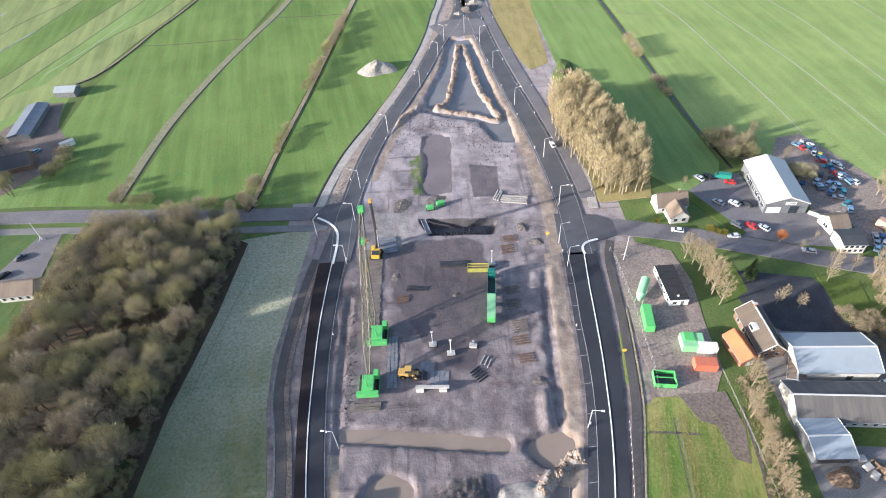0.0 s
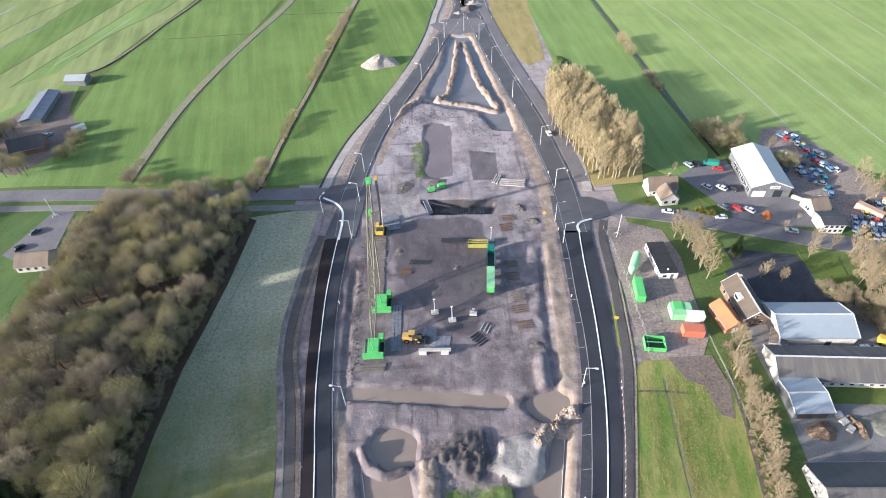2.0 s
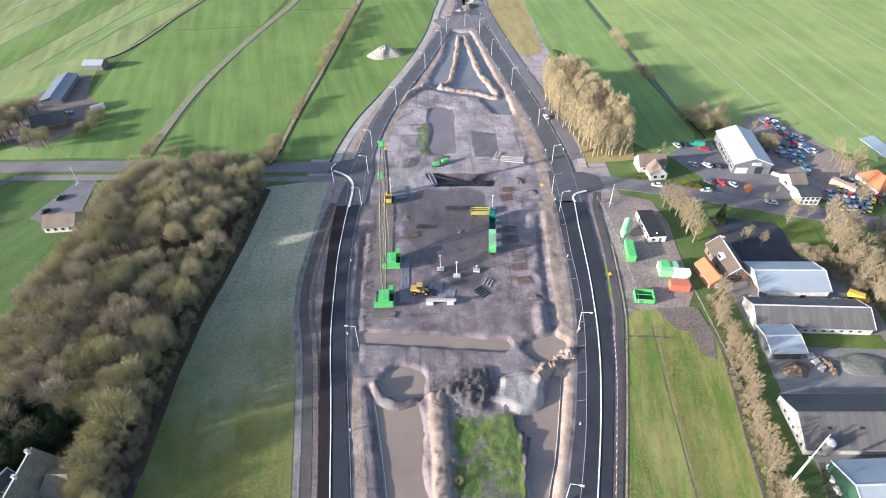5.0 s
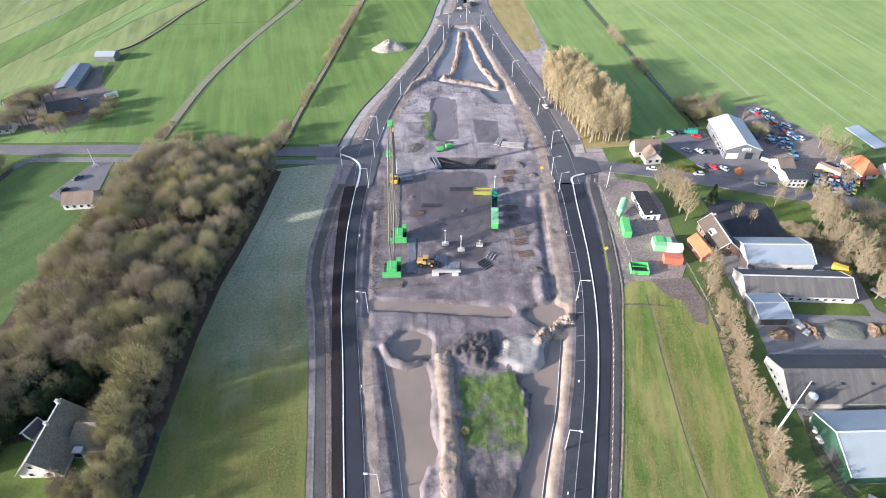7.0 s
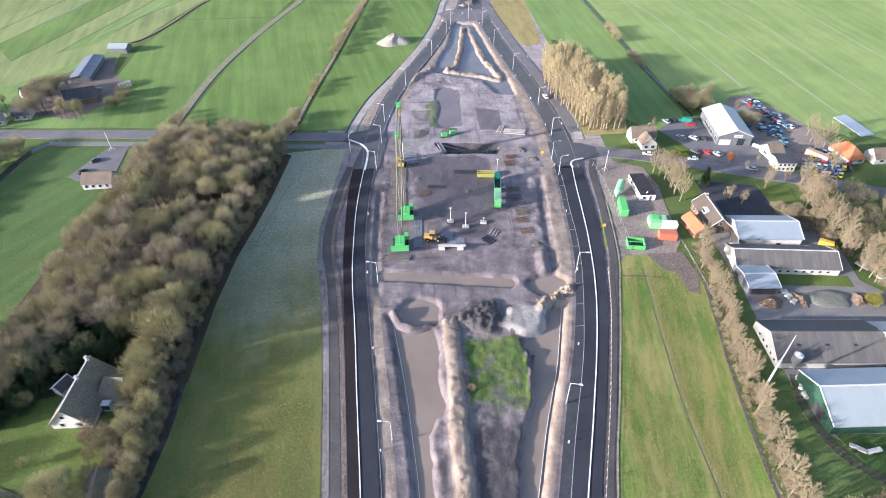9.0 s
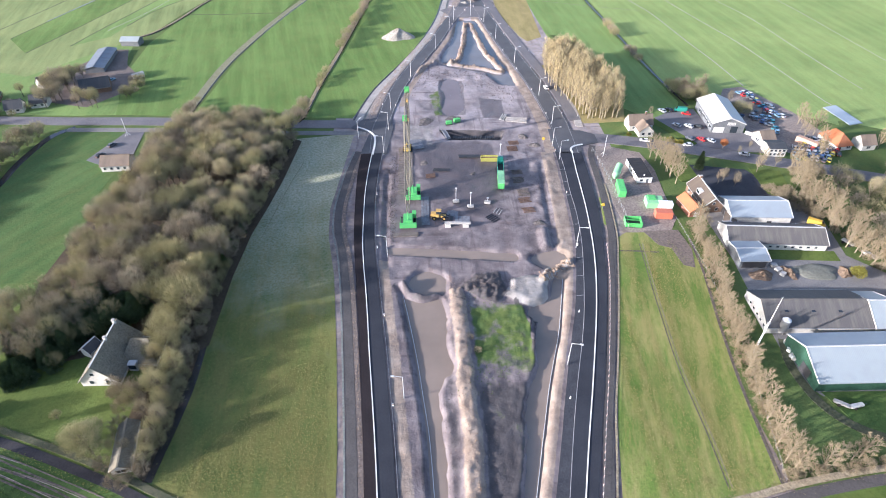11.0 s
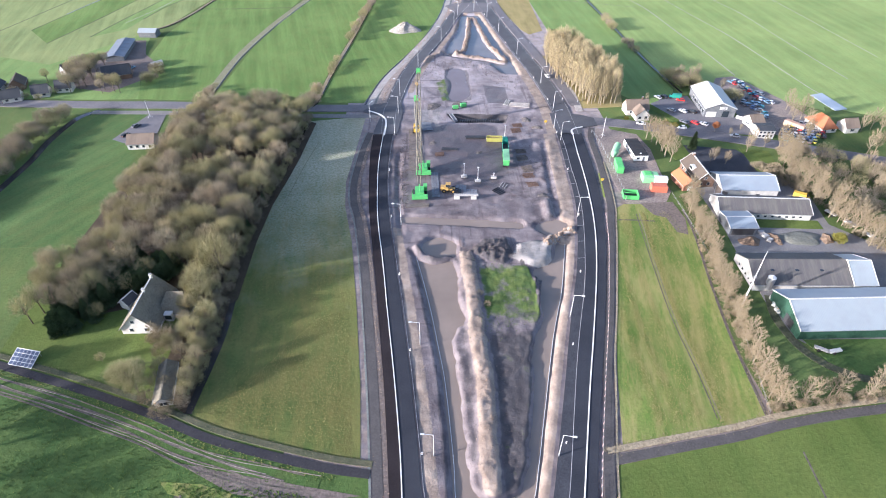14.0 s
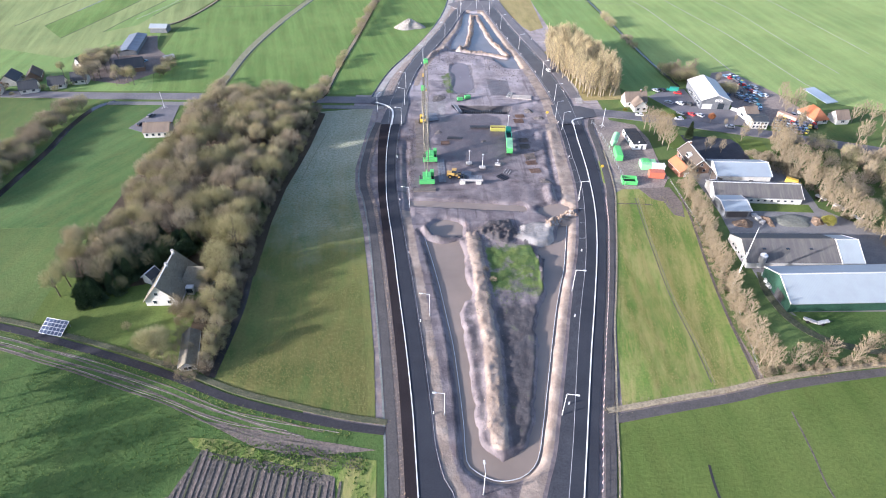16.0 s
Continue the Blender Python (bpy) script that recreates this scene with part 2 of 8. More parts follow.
# ---- geometry helpers ----
def spline(pts, step=2.0, closed=False):
    """A smooth line through plan points, sampled about every step metres."""
    p = [np.array(q, float) for q in pts]
    n = len(p)
    out = []
    for i in range(n if closed else n - 1):
        a, b = p[i], p[(i + 1) % n]
        z = p[i - 1] if (closed or i > 0) else 2 * a - b
        c = p[(i + 2) % n] if (closed or i + 2 < n) else 2 * b - a
        k = max(1, int(np.linalg.norm(b - a) / step))
        for j in range(k):
            s = j / k
            out.append(0.5 * (2 * a + (b - z) * s + (2 * z - 5 * a + 4 * b - c) * s * s + (3 * a - z - 3 * b + c) * s ** 3))
    if not closed:
        out.append(p[-1])
    return np.array(out)


def even(line, n):
    """n points spaced evenly along a line."""
    d = np.concatenate([[0], np.cumsum(np.linalg.norm(np.diff(line, axis=0), axis=1))])
    s = np.linspace(0, d[-1], n)
    return np.stack([np.interp(s, d, line[:, k]) for k in range(line.shape[1])], 1)


def aside(line, off):
    """The line shifted off metres to its left (negative: right)."""
    t = np.gradient(line, axis=0)
    t /= np.linalg.norm(t, axis=1)[:, None] + 1e-9
    return line + off * np.stack([-t[:, 1], t[:, 0]], 1)


def mesh_object(name, verts, faces, material, smooth=False):
    me = bpy.data.meshes.new(name)
    me.from_pydata([tuple(map(float, v)) for v in verts], [], faces)
    me.materials.append(material)
    if smooth:
        me.polygons.foreach_set("use_smooth", [True] * len(me.polygons))
    me.update()
    return new(name, me)


def strip(name, a, b, top, material, foot=-0.3):
    """A slab between two lines of equal count, with upright sides down to foot."""
    n = len(a)
    v = [(*p, top) for p in a] + [(*p, top) for p in b] + [(*p, foot) for p in a] + [(*p, foot) for p in b]
    f = []
    for i in range(n - 1):
        f += [(i, i + n, i + n + 1, i + 1), (i, i + 1, i + 2 * n + 1, i + 2 * n), (i + n, i + 3 * n, i + 3 * n + 1, i + n + 1)]
    f += [(0, 2 * n, 3 * n, n), (n - 1, 2 * n - 1, 4 * n - 1, 3 * n - 1)]
    ob = mesh_object(name, v, f, material)
    fix = bmesh.new()
    fix.from_mesh(ob.data)
    bmesh.ops.recalc_face_normals(fix, faces=fix.faces)
    fix.to_mesh(ob.data)
    fix.free()
    return ob


def ribbon(name, line, width, top, material, foot=-0.3):
    return strip(name, aside(line, width / 2), aside(line, -width / 2), top, material, foot)


def slab(name, pts, top, material, foot=-0.3):
    """A flat slab over a plan polygon, with upright sides."""
    n = len(pts)
    tri = tessellate_polygon([[Vector((p[0], p[1], 0)) for p in pts]])
    area = sum(pts[i - 1][0] * pts[i][1] - pts[i][0] * pts[i - 1][1] for i in range(n))
    f = []
    for a, b, c in tri:
        A, B, C = pts[a], pts[b], pts[c]
        up = (B[0] - A[0]) * (C[1] - A[1]) - (B[1] - A[1]) * (C[0] - A[0]) > 0
        f.append((a, b, c) if up else (a, c, b))
    for i in range(n):
        j = (i + 1) % n
        f.append((i, i + n, j + n, j) if area > 0 else (i, j, j + n, i + n))
    return mesh_object(name, [(*p[:2], top) for p in pts] + [(*p[:2], foot) for p in pts], f, material)


def line_distance(x, y, pts):
    d = np.full(x.shape, 1e9)
    for a, b in zip(pts[:-1], pts[1:]):
        ex, ey = b[0] - a[0], b[1] - a[1]
        s = np.clip(((x - a[0]) * ex + (y - a[1]) * ey) / (ex * ex + ey * ey + 1e-9), 0, 1)
        d = np.minimum(d, np.hypot(x - a[0] - s * ex, y - a[1] - s * ey))
    return d


def depth_in(x, y, pts):
    """Metres inside a plan polygon (negative outside)."""
    pts = [tuple(p) for p in pts]
    ring = pts + [pts[0]]
    inside = np.zeros(x.shape, bool)
    for a, b in zip(ring[:-1], ring[1:]):
        if a[1] != b[1]:
            hit = ((a[1] > y) != (b[1] > y)) & (x < (b[0] - a[0]) * (y - a[1]) / (b[1] - a[1]) + a[0])
            inside ^= hit
    d = line_distance(x, y, ring)
    return np.where(inside, d, -d)


def ramp(v, lo, hi):
    s = np.clip((v - lo) / (hi - lo), 0, 1)
    return s * s * (3 - 2 * s)


def rough_field(x, y, size, seed):
    """Smooth random relief of about the given grain, from -1 to 1."""
    r = np.random.RandomState(seed).rand(64, 64) * 2 - 1
    u, v = x / size, y / size
    i, j = np.floor(u).astype(int), np.floor(v).astype(int)
    a, b = u - i, v - j
    a, b = a * a * (3 - 2 * a), b * b * (3 - 2 * b)
    g = lambda p, q: r[p % 64, q % 64]
    return (g(i, j) * (1 - a) + g(i + 1, j) * a) * (1 - b) + (g(i, j + 1) * (1 - a) + g(i + 1, j + 1) * a) * b


# ---- plan lines ----
R_WHITE = spline([(44.4, 135.0), (42.8, 119.3), (41.9, 107.7), (40.7, 93.5), (39.6, 83.8), (37.6, 69.0), (34.6, 53.3), (30.1, 35.3), (23.6, 13.0), (17.2, -7.9), (11.0, -29.1), (7.4, -41.5), (-4.0, -80.0), (-22.0, -140.0)])
R_RAIL = spline([(38.7, 135.0), (38.1, 119.6), (36.9, 104.3), (36.2, 90.4), (34.6, 74.9), (31.6, 58.5), (27.4, 39.7), (24.0, 27.5), (20.5, 16.6), (17.4, 6.7), (13.6, -6.4), (7.0, -30.6), (4.2, -40.4), (-7.0, -78.0), (-25.0, -138.0)])
R_IN = spline([(37.0, 135.0), (36.4, 123.7), (35.0, 104.4), (34.1, 90.5), (32.4, 75.0), (29.2, 58.7), (24.6, 39.9), (20.8, 27.7), (17.4, 16.7), (14.0, 5.3), (10.7, -6.3), (4.0, -28.8), (0.6, -39.7), (-4.5, -52.0), (-14.0, -80.0), (-31.0, -138.0)])
R_OUT = spline([(48.6, 135.0), (47.6, 119.0), (46.5, 103.7), (44.6, 86.7), (42.0, 71.6), (38.2, 53.2), (34.5, 39.4), (31.1, 27.1), (26.9, 12.8), (20.8, -6.7), (13.0, -32.5), (8.6, -48.6), (-1.0, -80.0), (-18.5, -140.0)])
R_PATH = spline([(54.5, 139.0), (52.2, 131.4), (51.2, 122.9), (49.7, 103.6), (46.3, 77.3), (42.8, 63.2), (39.4, 50.6), (35.0, 35.1), (30.4, 19.6), (25.2, 3.2), (20.9, -13.1), (16.5, -29.4), (11.9, -47.4), (2.0, -80.0), (-15.0, -140.0)])
R_NORTH = spline([(43.0, 133.0), (43.7, 156.5), (43.5, 166.7), (42.5, 181.5), (39.9, 206.7), (37.0, 225.8), (32.7, 252.8), (28.2, 284.0), (24.9, 311.1), (22.0, 336.6), (19.3, 363.2), (16.0, 420.0)])
R_NPATH = spline([(53.0, 157.0), (53.8, 169.3), (53.2, 184.0), (48.2, 212.6), (42.1, 240.6), (36.0, 279.7), (32.0, 311.6), (30.5, 343.7), (30.0, 361.4), (29.0, 420.0)])
L_NORTH = spline([(-41.8, 138.0), (-41.5, 160.0), (-39.8, 169.7), (-37.2, 185.7), (-33.0, 205.8), (-25.4, 230.5), (-18.0, 250.7), (-9.4, 276.2), (-3.1, 298.5), (4.1, 319.4), (11.0, 338.2), (15.0, 363.4), (16.0, 420.0)])
L_NPATH = spline([(-52.0, 168.0), (-49.4, 181.3), (-43.0, 204.7), (-31.2, 233.7), (-21.5, 259.7), (-12.7, 289.6), (-5.8, 320.9), (-1.7, 348.8), (1.6, 366.1), (8.0, 420.0)])
L_WHITE = spline([(-43.8, 138.0), (-44.6, 124.2), (-45.1, 108.8), (-44.9, 94.8), (-44.2, 76.2), (-43.0, 62.4), (-41.8, 52.4), (-40.4, 38.8), (-39.3, 26.8), (-38.2, 16.0), (-36.2, -4.0), (-34.6, -23.4), (-33.9, -36.5), (-32.0, -80.0), (-30.0, -140.0)])
L_OUT = spline([(-48.6, 138.0), (-49.1, 120.4), (-48.7, 101.8), (-47.8, 82.3), (-46.5, 67.9), (-44.9, 52.6), (-43.4, 39.0), (-41.8, 23.2), (-39.2, -3.9), (-37.4, -28.4), (-36.4, -46.4), (-35.0, -80.0), (-33.0, -140.0)])
L_IN = spline([(-39.6, 138.0), (-40.7, 122.0), (-41.2, 104.9), (-40.9, 91.3), (-40.0, 75.9), (-38.7, 62.2), (-37.6, 52.2), (-36.1, 38.6), (-34.7, 26.5), (-33.3, 12.4), (-31.7, -4.2), (-29.9, -27.1), (-29.2, -36.7), (-27.6, -44.5), (-25.0, -52.0), (-24.0, -80.0), (-22.0, -140.0)])
L_PATH = spline([(-50.0, 139.0), (-52.3, 124.6), (-53.7, 109.2), (-54.5, 95.3), (-53.6, 82.6), (-51.0, 70.8), (-48.9, 57.6), (-47.1, 43.5), (-45.7, 30.9), (-42.1, -3.8), (-39.9, -29.9), (-39.0, -46.2), (-37.5, -80.0), (-35.5, -140.0)])
CROSS_W = spline([(-330.0, 186.0), (-217.6, 177.1), (-190.4, 174.9), (-150.7, 172.7), (-96.7, 167.3), (-60.0, 165.0), (-36.0, 163.5)])
CROSS_E = spline([(37.0, 147.5), (59.0, 145.4), (79.8, 139.7), (101.5, 131.7), (122.2, 123.9), (142.3, 116.5), (163.8, 107.4), (230.0, 80.0), (330.0, 40.0)])
POND_EDGE = spline([(-31.2, 53.0), (-28.6, 38.2), (-26.2, 22.4), (-24.6, 8.7), (-23.2, -4.7), (-22.3, -27.5), (-22.4, -37.1), (-21.4, -41.8), (-15.4, -45.8), (-8.7, -45.4), (-4.6, -42.5), (-2.2, -38.0), (0.6, -28.6), (7.0, -6.0), (11.7, 10.2), (15.1, 20.4), (18.9, 31.8), (24.6, 53.9)])
POND = [tuple(p) for p in POND_EDGE] + [(20.0, 55.0), (18.0, 46.0), (10.0, 41.0), (-13.0, 44.0), (-17.0, 47.5), (-24.0, 46.5), (-29.0, 50.0)]
ISLAND = spline([(-15.5, 50.0), (-16.6, 42.0), (-15.7, 25.6), (-14.6, 18.2), (-19.0, 13.5), (-19.2, 5.3), (-18.6, -4.8), (-18.2, -29.3), (-17.0, -35.8), (-12.7, -39.8), (-9.9, -39.2), (-4.9, -34.0), (-2.5, -28.4), (-0.6, -17.8), (2.9, -3.1), (2.8, 1.3), (5.6, 10.5), (8.6, 17.1), (9.6, 32.2), (8.6, 42.0), (0.0, 50.0)], closed=True)
RIDGE = spline([(-12.6, 52.0), (-11.8, 31.2), (-12.0, 11.3), (-11.4, -5.2), (-12.4, -21.0), (-12.9, -35.5)])
SMALL_POND_W = spline([(-28.0, 54.0), (-25.5, 59.2), (-20.0, 60.0), (-15.0, 56.0), (-16.0, 48.5), (-23.0, 47.5)], closed=True)
SMALL_POND_E = spline([(14.0, 63.8), (17.0, 67.7), (22.0, 69.0), (27.3, 67.0), (26.0, 58.5), (20.0, 57.5)], closed=True)
SAND_PILE = [(3.0, 46.0), (6.5, 54.0), (14.2, 55.4), (18.3, 52.0), (16.0, 42.2), (9.7, 41.6)]
TRENCH = spline([(-33.0, 71.2), (-20.0, 69.6), (-10.2, 68.4), (8.4, 65.6)])
N_WATER = [(4.5, 312.0), (17.6, 311.0), (22.0, 278.3), (26.8, 237.2), (29.6, 219.5), (31.0, 203.4), (20.8, 206.6), (14.8, 223.0), (-0.9, 228.5), (-11.5, 235.0), (-9.2, 246.8), (-1.2, 275.0)]
N_DIKE = spline([(9.7, 302.5), (6.0, 268.0), (1.2, 243.0), (-3.5, 237.0), (4.0, 232.5), (12.5, 229.2), (24.2, 222.6), (22.0, 236.0), (17.4, 254.8), (14.9, 285.8), (13.0, 302.5), (9.7, 302.5)])
PIT = [(-12.8, 156.8), (16.5, 154.4), (14.0, 147.0), (-9.0, 148.2)]
LEVEL = -0.9
PUDDLES = (spline([(-11.0, 210.0), (-5.0, 215.0), (0.5, 210.0), (-0.5, 192.0), (0.0, 176.0), (-6.0, 171.0), (-11.5, 176.0), (-10.0, 192.0)][::-1], closed=True),)


def relief(x, y):
    """Height and soil of the works at plan points."""
    z = 0.14 * rough_field(x, y, 7.0, 1) + 0.10 * rough_field(x, y, 2.9, 2) + 0.04 * rough_field(x, y, 1.5, 3)
    lumps = 0.5 * rough_field(x, y, 1.7, 4) + 0.5 * rough_field(x, y, 0.9, 5)
    wob = 0.7 * rough_field(x, y, 3.1, 6) + 0.4 * rough_field(x, y, 1.3, 7)
    sand, pale, dark, green, wet = (np.zeros(x.shape) for _ in range(5))
    road_l = np.interp(y, L_IN[::-1, 1], L_IN[::-1, 0])
    road_r = np.interp(y, R_IN[::-1, 1], R_IN[::-1, 0])
    north_l = np.interp(y, L_NORTH[:, 1], L_NORTH[:, 0]) + 4.0
    north_r = np.interp(y, R_NORTH[:, 1], R_NORTH[:, 0]) - 4.0
    inner_l = np.where(y < 139, road_l, north_l)
    inner_r = np.where(y < 135, road_r, north_r)
    # banks of sand along the carriageways
    bank_r = ramp(inner_r - x, 0.5, 1.5) * ramp(x - inner_r, -7.2, -5.8)
    sand = np.maximum(sand, bank_r * np.where(y < 135, 0.95, 0.75))
    bank_l = ramp(x - inner_l, 0.4, 1.2) * ramp(inner_l - x, -5.0, -3.6) * np.where((y < 66) | (y > 182), 0.75, 0.15)
    sand = np.maximum(sand, bank_l)
    z = z + 0.08 * np.maximum(bank_r, bank_l)
    outside = np.maximum(ramp(x - inner_r, 6.0, 8.0), ramp(inner_l - x, 6.0, 8.0))
    sand = np.maximum(sand, 0.42 * outside)
    pale = np.maximum(pale, 0.25 * ramp(y, 168, 182) * (1 - ramp(y, 214, 240)))
    # drain beside the sand bank
    drain = line_distance(x, y, [(24.0, 68.0), (25.2, 76.0), (25.4, 88.0), (27.8, 113.0), (29.5, 126.0)])
    z = z - 0.45 * (1 - ramp(drain + 0.3 * wob, 0.5, 1.8)) + 0.2 * ramp(drain + 0.9 * wob, 1.4, 2.6) * (1 - ramp(drain + 1.4 * wob, 2.6, 5.0)) * np.clip(0.5 + 1.2 * lumps + rough_field(x, y, 8.0, 12), 0.0, 1.6)
    dark = np.maximum(dark, 0.42 * (1 - ramp(drain, 0.6, 1.8)))
    drain2 = line_distance(x, y, [(-35.0, 62.0), (-36.0, 76.0), (-36.4, 92.0), (-36.4, 120.0)])
    z = z - 0.5 * (1 - ramp(drain2 + 0.3 * wob, 0.4, 1.6))
    # south pond and its island
    pond = depth_in(x, y, POND) + 0.5 * wob
    isle = depth_in(x, y, ISLAND) + 0.9 * wob
    z = z - 2.4 * ramp(pond - 0.4 * wob, -1.2, 2.2) * (1 - ramp(isle, -1.5, 1.0))
    # shadow band of the western pond bank, painted as dark soil
    dark = np.maximum(dark, 0.55 * ramp(pond, -2.2, -1.5) * (1 - ramp(pond, -0.9, -0.3)) * np.where(x < -5, 1.0, 0.0))
    on = ramp(isle, 0.0, 1.5)
    z = z + on * (0.25 + 0.22 * lumps)
    ridge = line_distance(x, y, RIDGE)
    crest = (1 - ramp(ridge + 0.5 * wob, 0.8, 3.6)) * on
    z = z + crest * (1.1 + 0.3 * lumps)
    sand = np.maximum(sand, crest * 1.3)
    east = on * ramp(x - np.interp(y, RIDGE[::-1, 1], RIDGE[::-1, 0]), 2.0, 4.5)
    dark = np.maximum(dark, east * (1 - ramp(y, 6, 20)) * 0.85)
    dark = np.maximum(dark, 0.5 * on * (1 - crest) * ramp(np.interp(y, RIDGE[::-1, 1], RIDGE[::-1, 0]) - x, 1.0, 2.5))
    green = np.maximum(green, east * ramp(y, 8, 20) * (1 - ramp(y, 40, 47)) * (0.72 + 0.3 * rough_field(x, y, 6.0, 9)))
    dark = np.maximum(dark, 0.9 * on * ramp(x, 5.0, 6.5) * ramp(y, 8, 14))
    pale = np.maximum(pale, 0.55 * east * ramp(y, 20, 26) * (1 - ramp(x, -8.0, -5.0)))
    green = np.maximum(green, east * 0.32 * (1 - ramp(y, 4, 12)))
    for row in ([(6.7, 37.5), (5.0, 27.4), (3.6, 18.7)], [(8.3, 37.4), (6.6, 27.3), (5.1, 18.7)], [(10.1, 36.7), (7.7, 26.1), (5.9, 19.2)], [(11.5, 35.3), (9.2, 26.0), (7.6, 18.5)]):
        s = 1 - ramp(line_distance(x, y, row) + 0.35 * wob, 0.25, 0.9)
        z = z + 1.9 * s * (1 - on)
        dark = np.maximum(dark, 0.7 * s)
    heap = depth_in(x, y, [(-12.0, 50.0), (-6.0, 57.0), (3.0, 58.0), (5.0, 47.0), (0.0, 42.0), (-8.0, 47.0)])
    z = z + ramp(heap, -1.0, 2.5) * (1.1 + 1.0 * lumps)
    dark = np.maximum(dark, 0.8 * ramp(heap, -1.0, 1.5))
    # sand pile, small ponds, trench
    pile = depth_in(x, y, SAND_PILE) + 0.4 * wob
    z = z + 1.3 * ramp(pile, -0.5, 2.0) + 0.1 * lumps * ramp(pile, -0.5, 1.5)
    pale = np.maximum(pale, ramp(pile, -0.8, 0.6))
    for ring in (SMALL_POND_W, SMALL_POND_E):
        d = depth_in(x, y, ring) + 0.5 * wob
        z = z - 1.8 * ramp(d, -0.8, 1.8)
        rim = ramp(d, -3.2, -1.8) * (1 - ramp(d, -1.2, 0.0))
        z = z + rim * (0.03 + 0.22 * lumps)
        pale = np.maximum(pale, 0.36 * rim)
    spit = line_distance(x, y, [(-29.5, 53.0), (-28.0, 48.0), (-23.0, 46.0), (-18.5, 48.0)])
    s = 1 - ramp(spit + 0.4 * wob, 0.6, 2.0)
    z = z + 1.7 * s
    dark = np.maximum(dark, 0.5 * s)
    white_bank = line_distance(x, y, [(17.0, 53.0), (21.0, 57.0), (26.0, 61.5)])
    s = 1 - ramp(white_bank + 0.5 * wob, 0.8, 2.8)
    z = z + 1.5 * s * (1 + 0.5 * lumps)
    pale = np.maximum(pale, s)
    ditch = line_distance(x, y, TRENCH) + 0.4 * wob
    z = z - 1.25 * (1 - ramp(ditch, 1.6, 3.2))
    # wet flats and north lake
    wet = np.maximum(wet, 0.85 * ramp(depth_in(x, y, [(-25.0, 143.0), (-10.0, 147.0), (10.0, 145.0), (12.0, 124.0), (8.0, 104.0), (4.0, 88.0), (-6.0, 90.0), (-14.0, 103.0), (-23.0, 117.0)]), -4, 4))
    wet = np.maximum(wet, 1.0 * ramp(depth_in(x, y, [(-12.0, 214.0), (1.5, 212.0), (0.5, 172.0), (-13.0, 171.0)]), -2, 2))
    wet = np.maximum(wet, 0.9 * ramp(depth_in(x, y, [(8.0, 190.0), (20.0, 188.0), (19.0, 168.0), (8.0, 168.0)]), -2, 2))
    green = np.maximum(green, 0.6 * ramp(depth_in(x, y, [(-17.0, 195.0), (-12.0, 200.0), (-11.0, 172.0), (-15.0, 172.0)]), -2, 1))
    pale = np.maximum(pale, 0.55 * ramp(depth_in(x, y, [(-32.0, 164.0), (-14.0, 164.0), (-16.0, 142.0), (-30.0, 146.0)]), -3, 3))
    for ring in PUDDLES:
        z = z - 0.55 * ramp(depth_in(x, y, ring) + 1.2 * wob, -1.5, 2.0)
    lake = depth_in(x, y, N_WATER) + 0.7 * wob
    dike = 1 - ramp(line_distance(x, y, N_DIKE) + 0.8 * wob, 0.8, 2.6)
    z = z - 1.9 * ramp(lake, -1.0, 2.5) + 2.2 * dike * (1 + 0.35 * lumps)
    sand = np.maximum(sand, 0.7 * dike)
    shore = line_distance(x, y, [(-30.0, 214.0), (-20.0, 230.0), (-12.0, 238.0), (-3.5, 237.0)])
    s = 1 - ramp(shore + 0.8 * wob, 0.8, 2.6)
    z = z + 1.2 * s * (1 + lumps)
    sand = np.maximum(sand, 0.6 * s)
    # pit behind the sheet piles
    pit = depth_in(x, y, PIT)
    z = z - 2.6 * ramp(pit, -0.3, 1.2)
    dark = np.maximum(dark, ramp(pit, -1.5, 0.0))
    mound = line_distance(x, y, [(20.6, 71.0), (21.4, 79.0)])
    z = z + 1.1 * (1 - ramp(mound + 0.6 * wob, 0.5, 2.5))
    # no relief under the carriageways and beyond them
    flat = np.maximum(ramp(x - inner_r, -0.6, 0.4), ramp(inner_l - x, -0.6, 0.4))
    top = ramp(y, 314, 322)
    return z * (1 - flat) * (1 - 0.6 * top), sand, pale, dark, green, wet


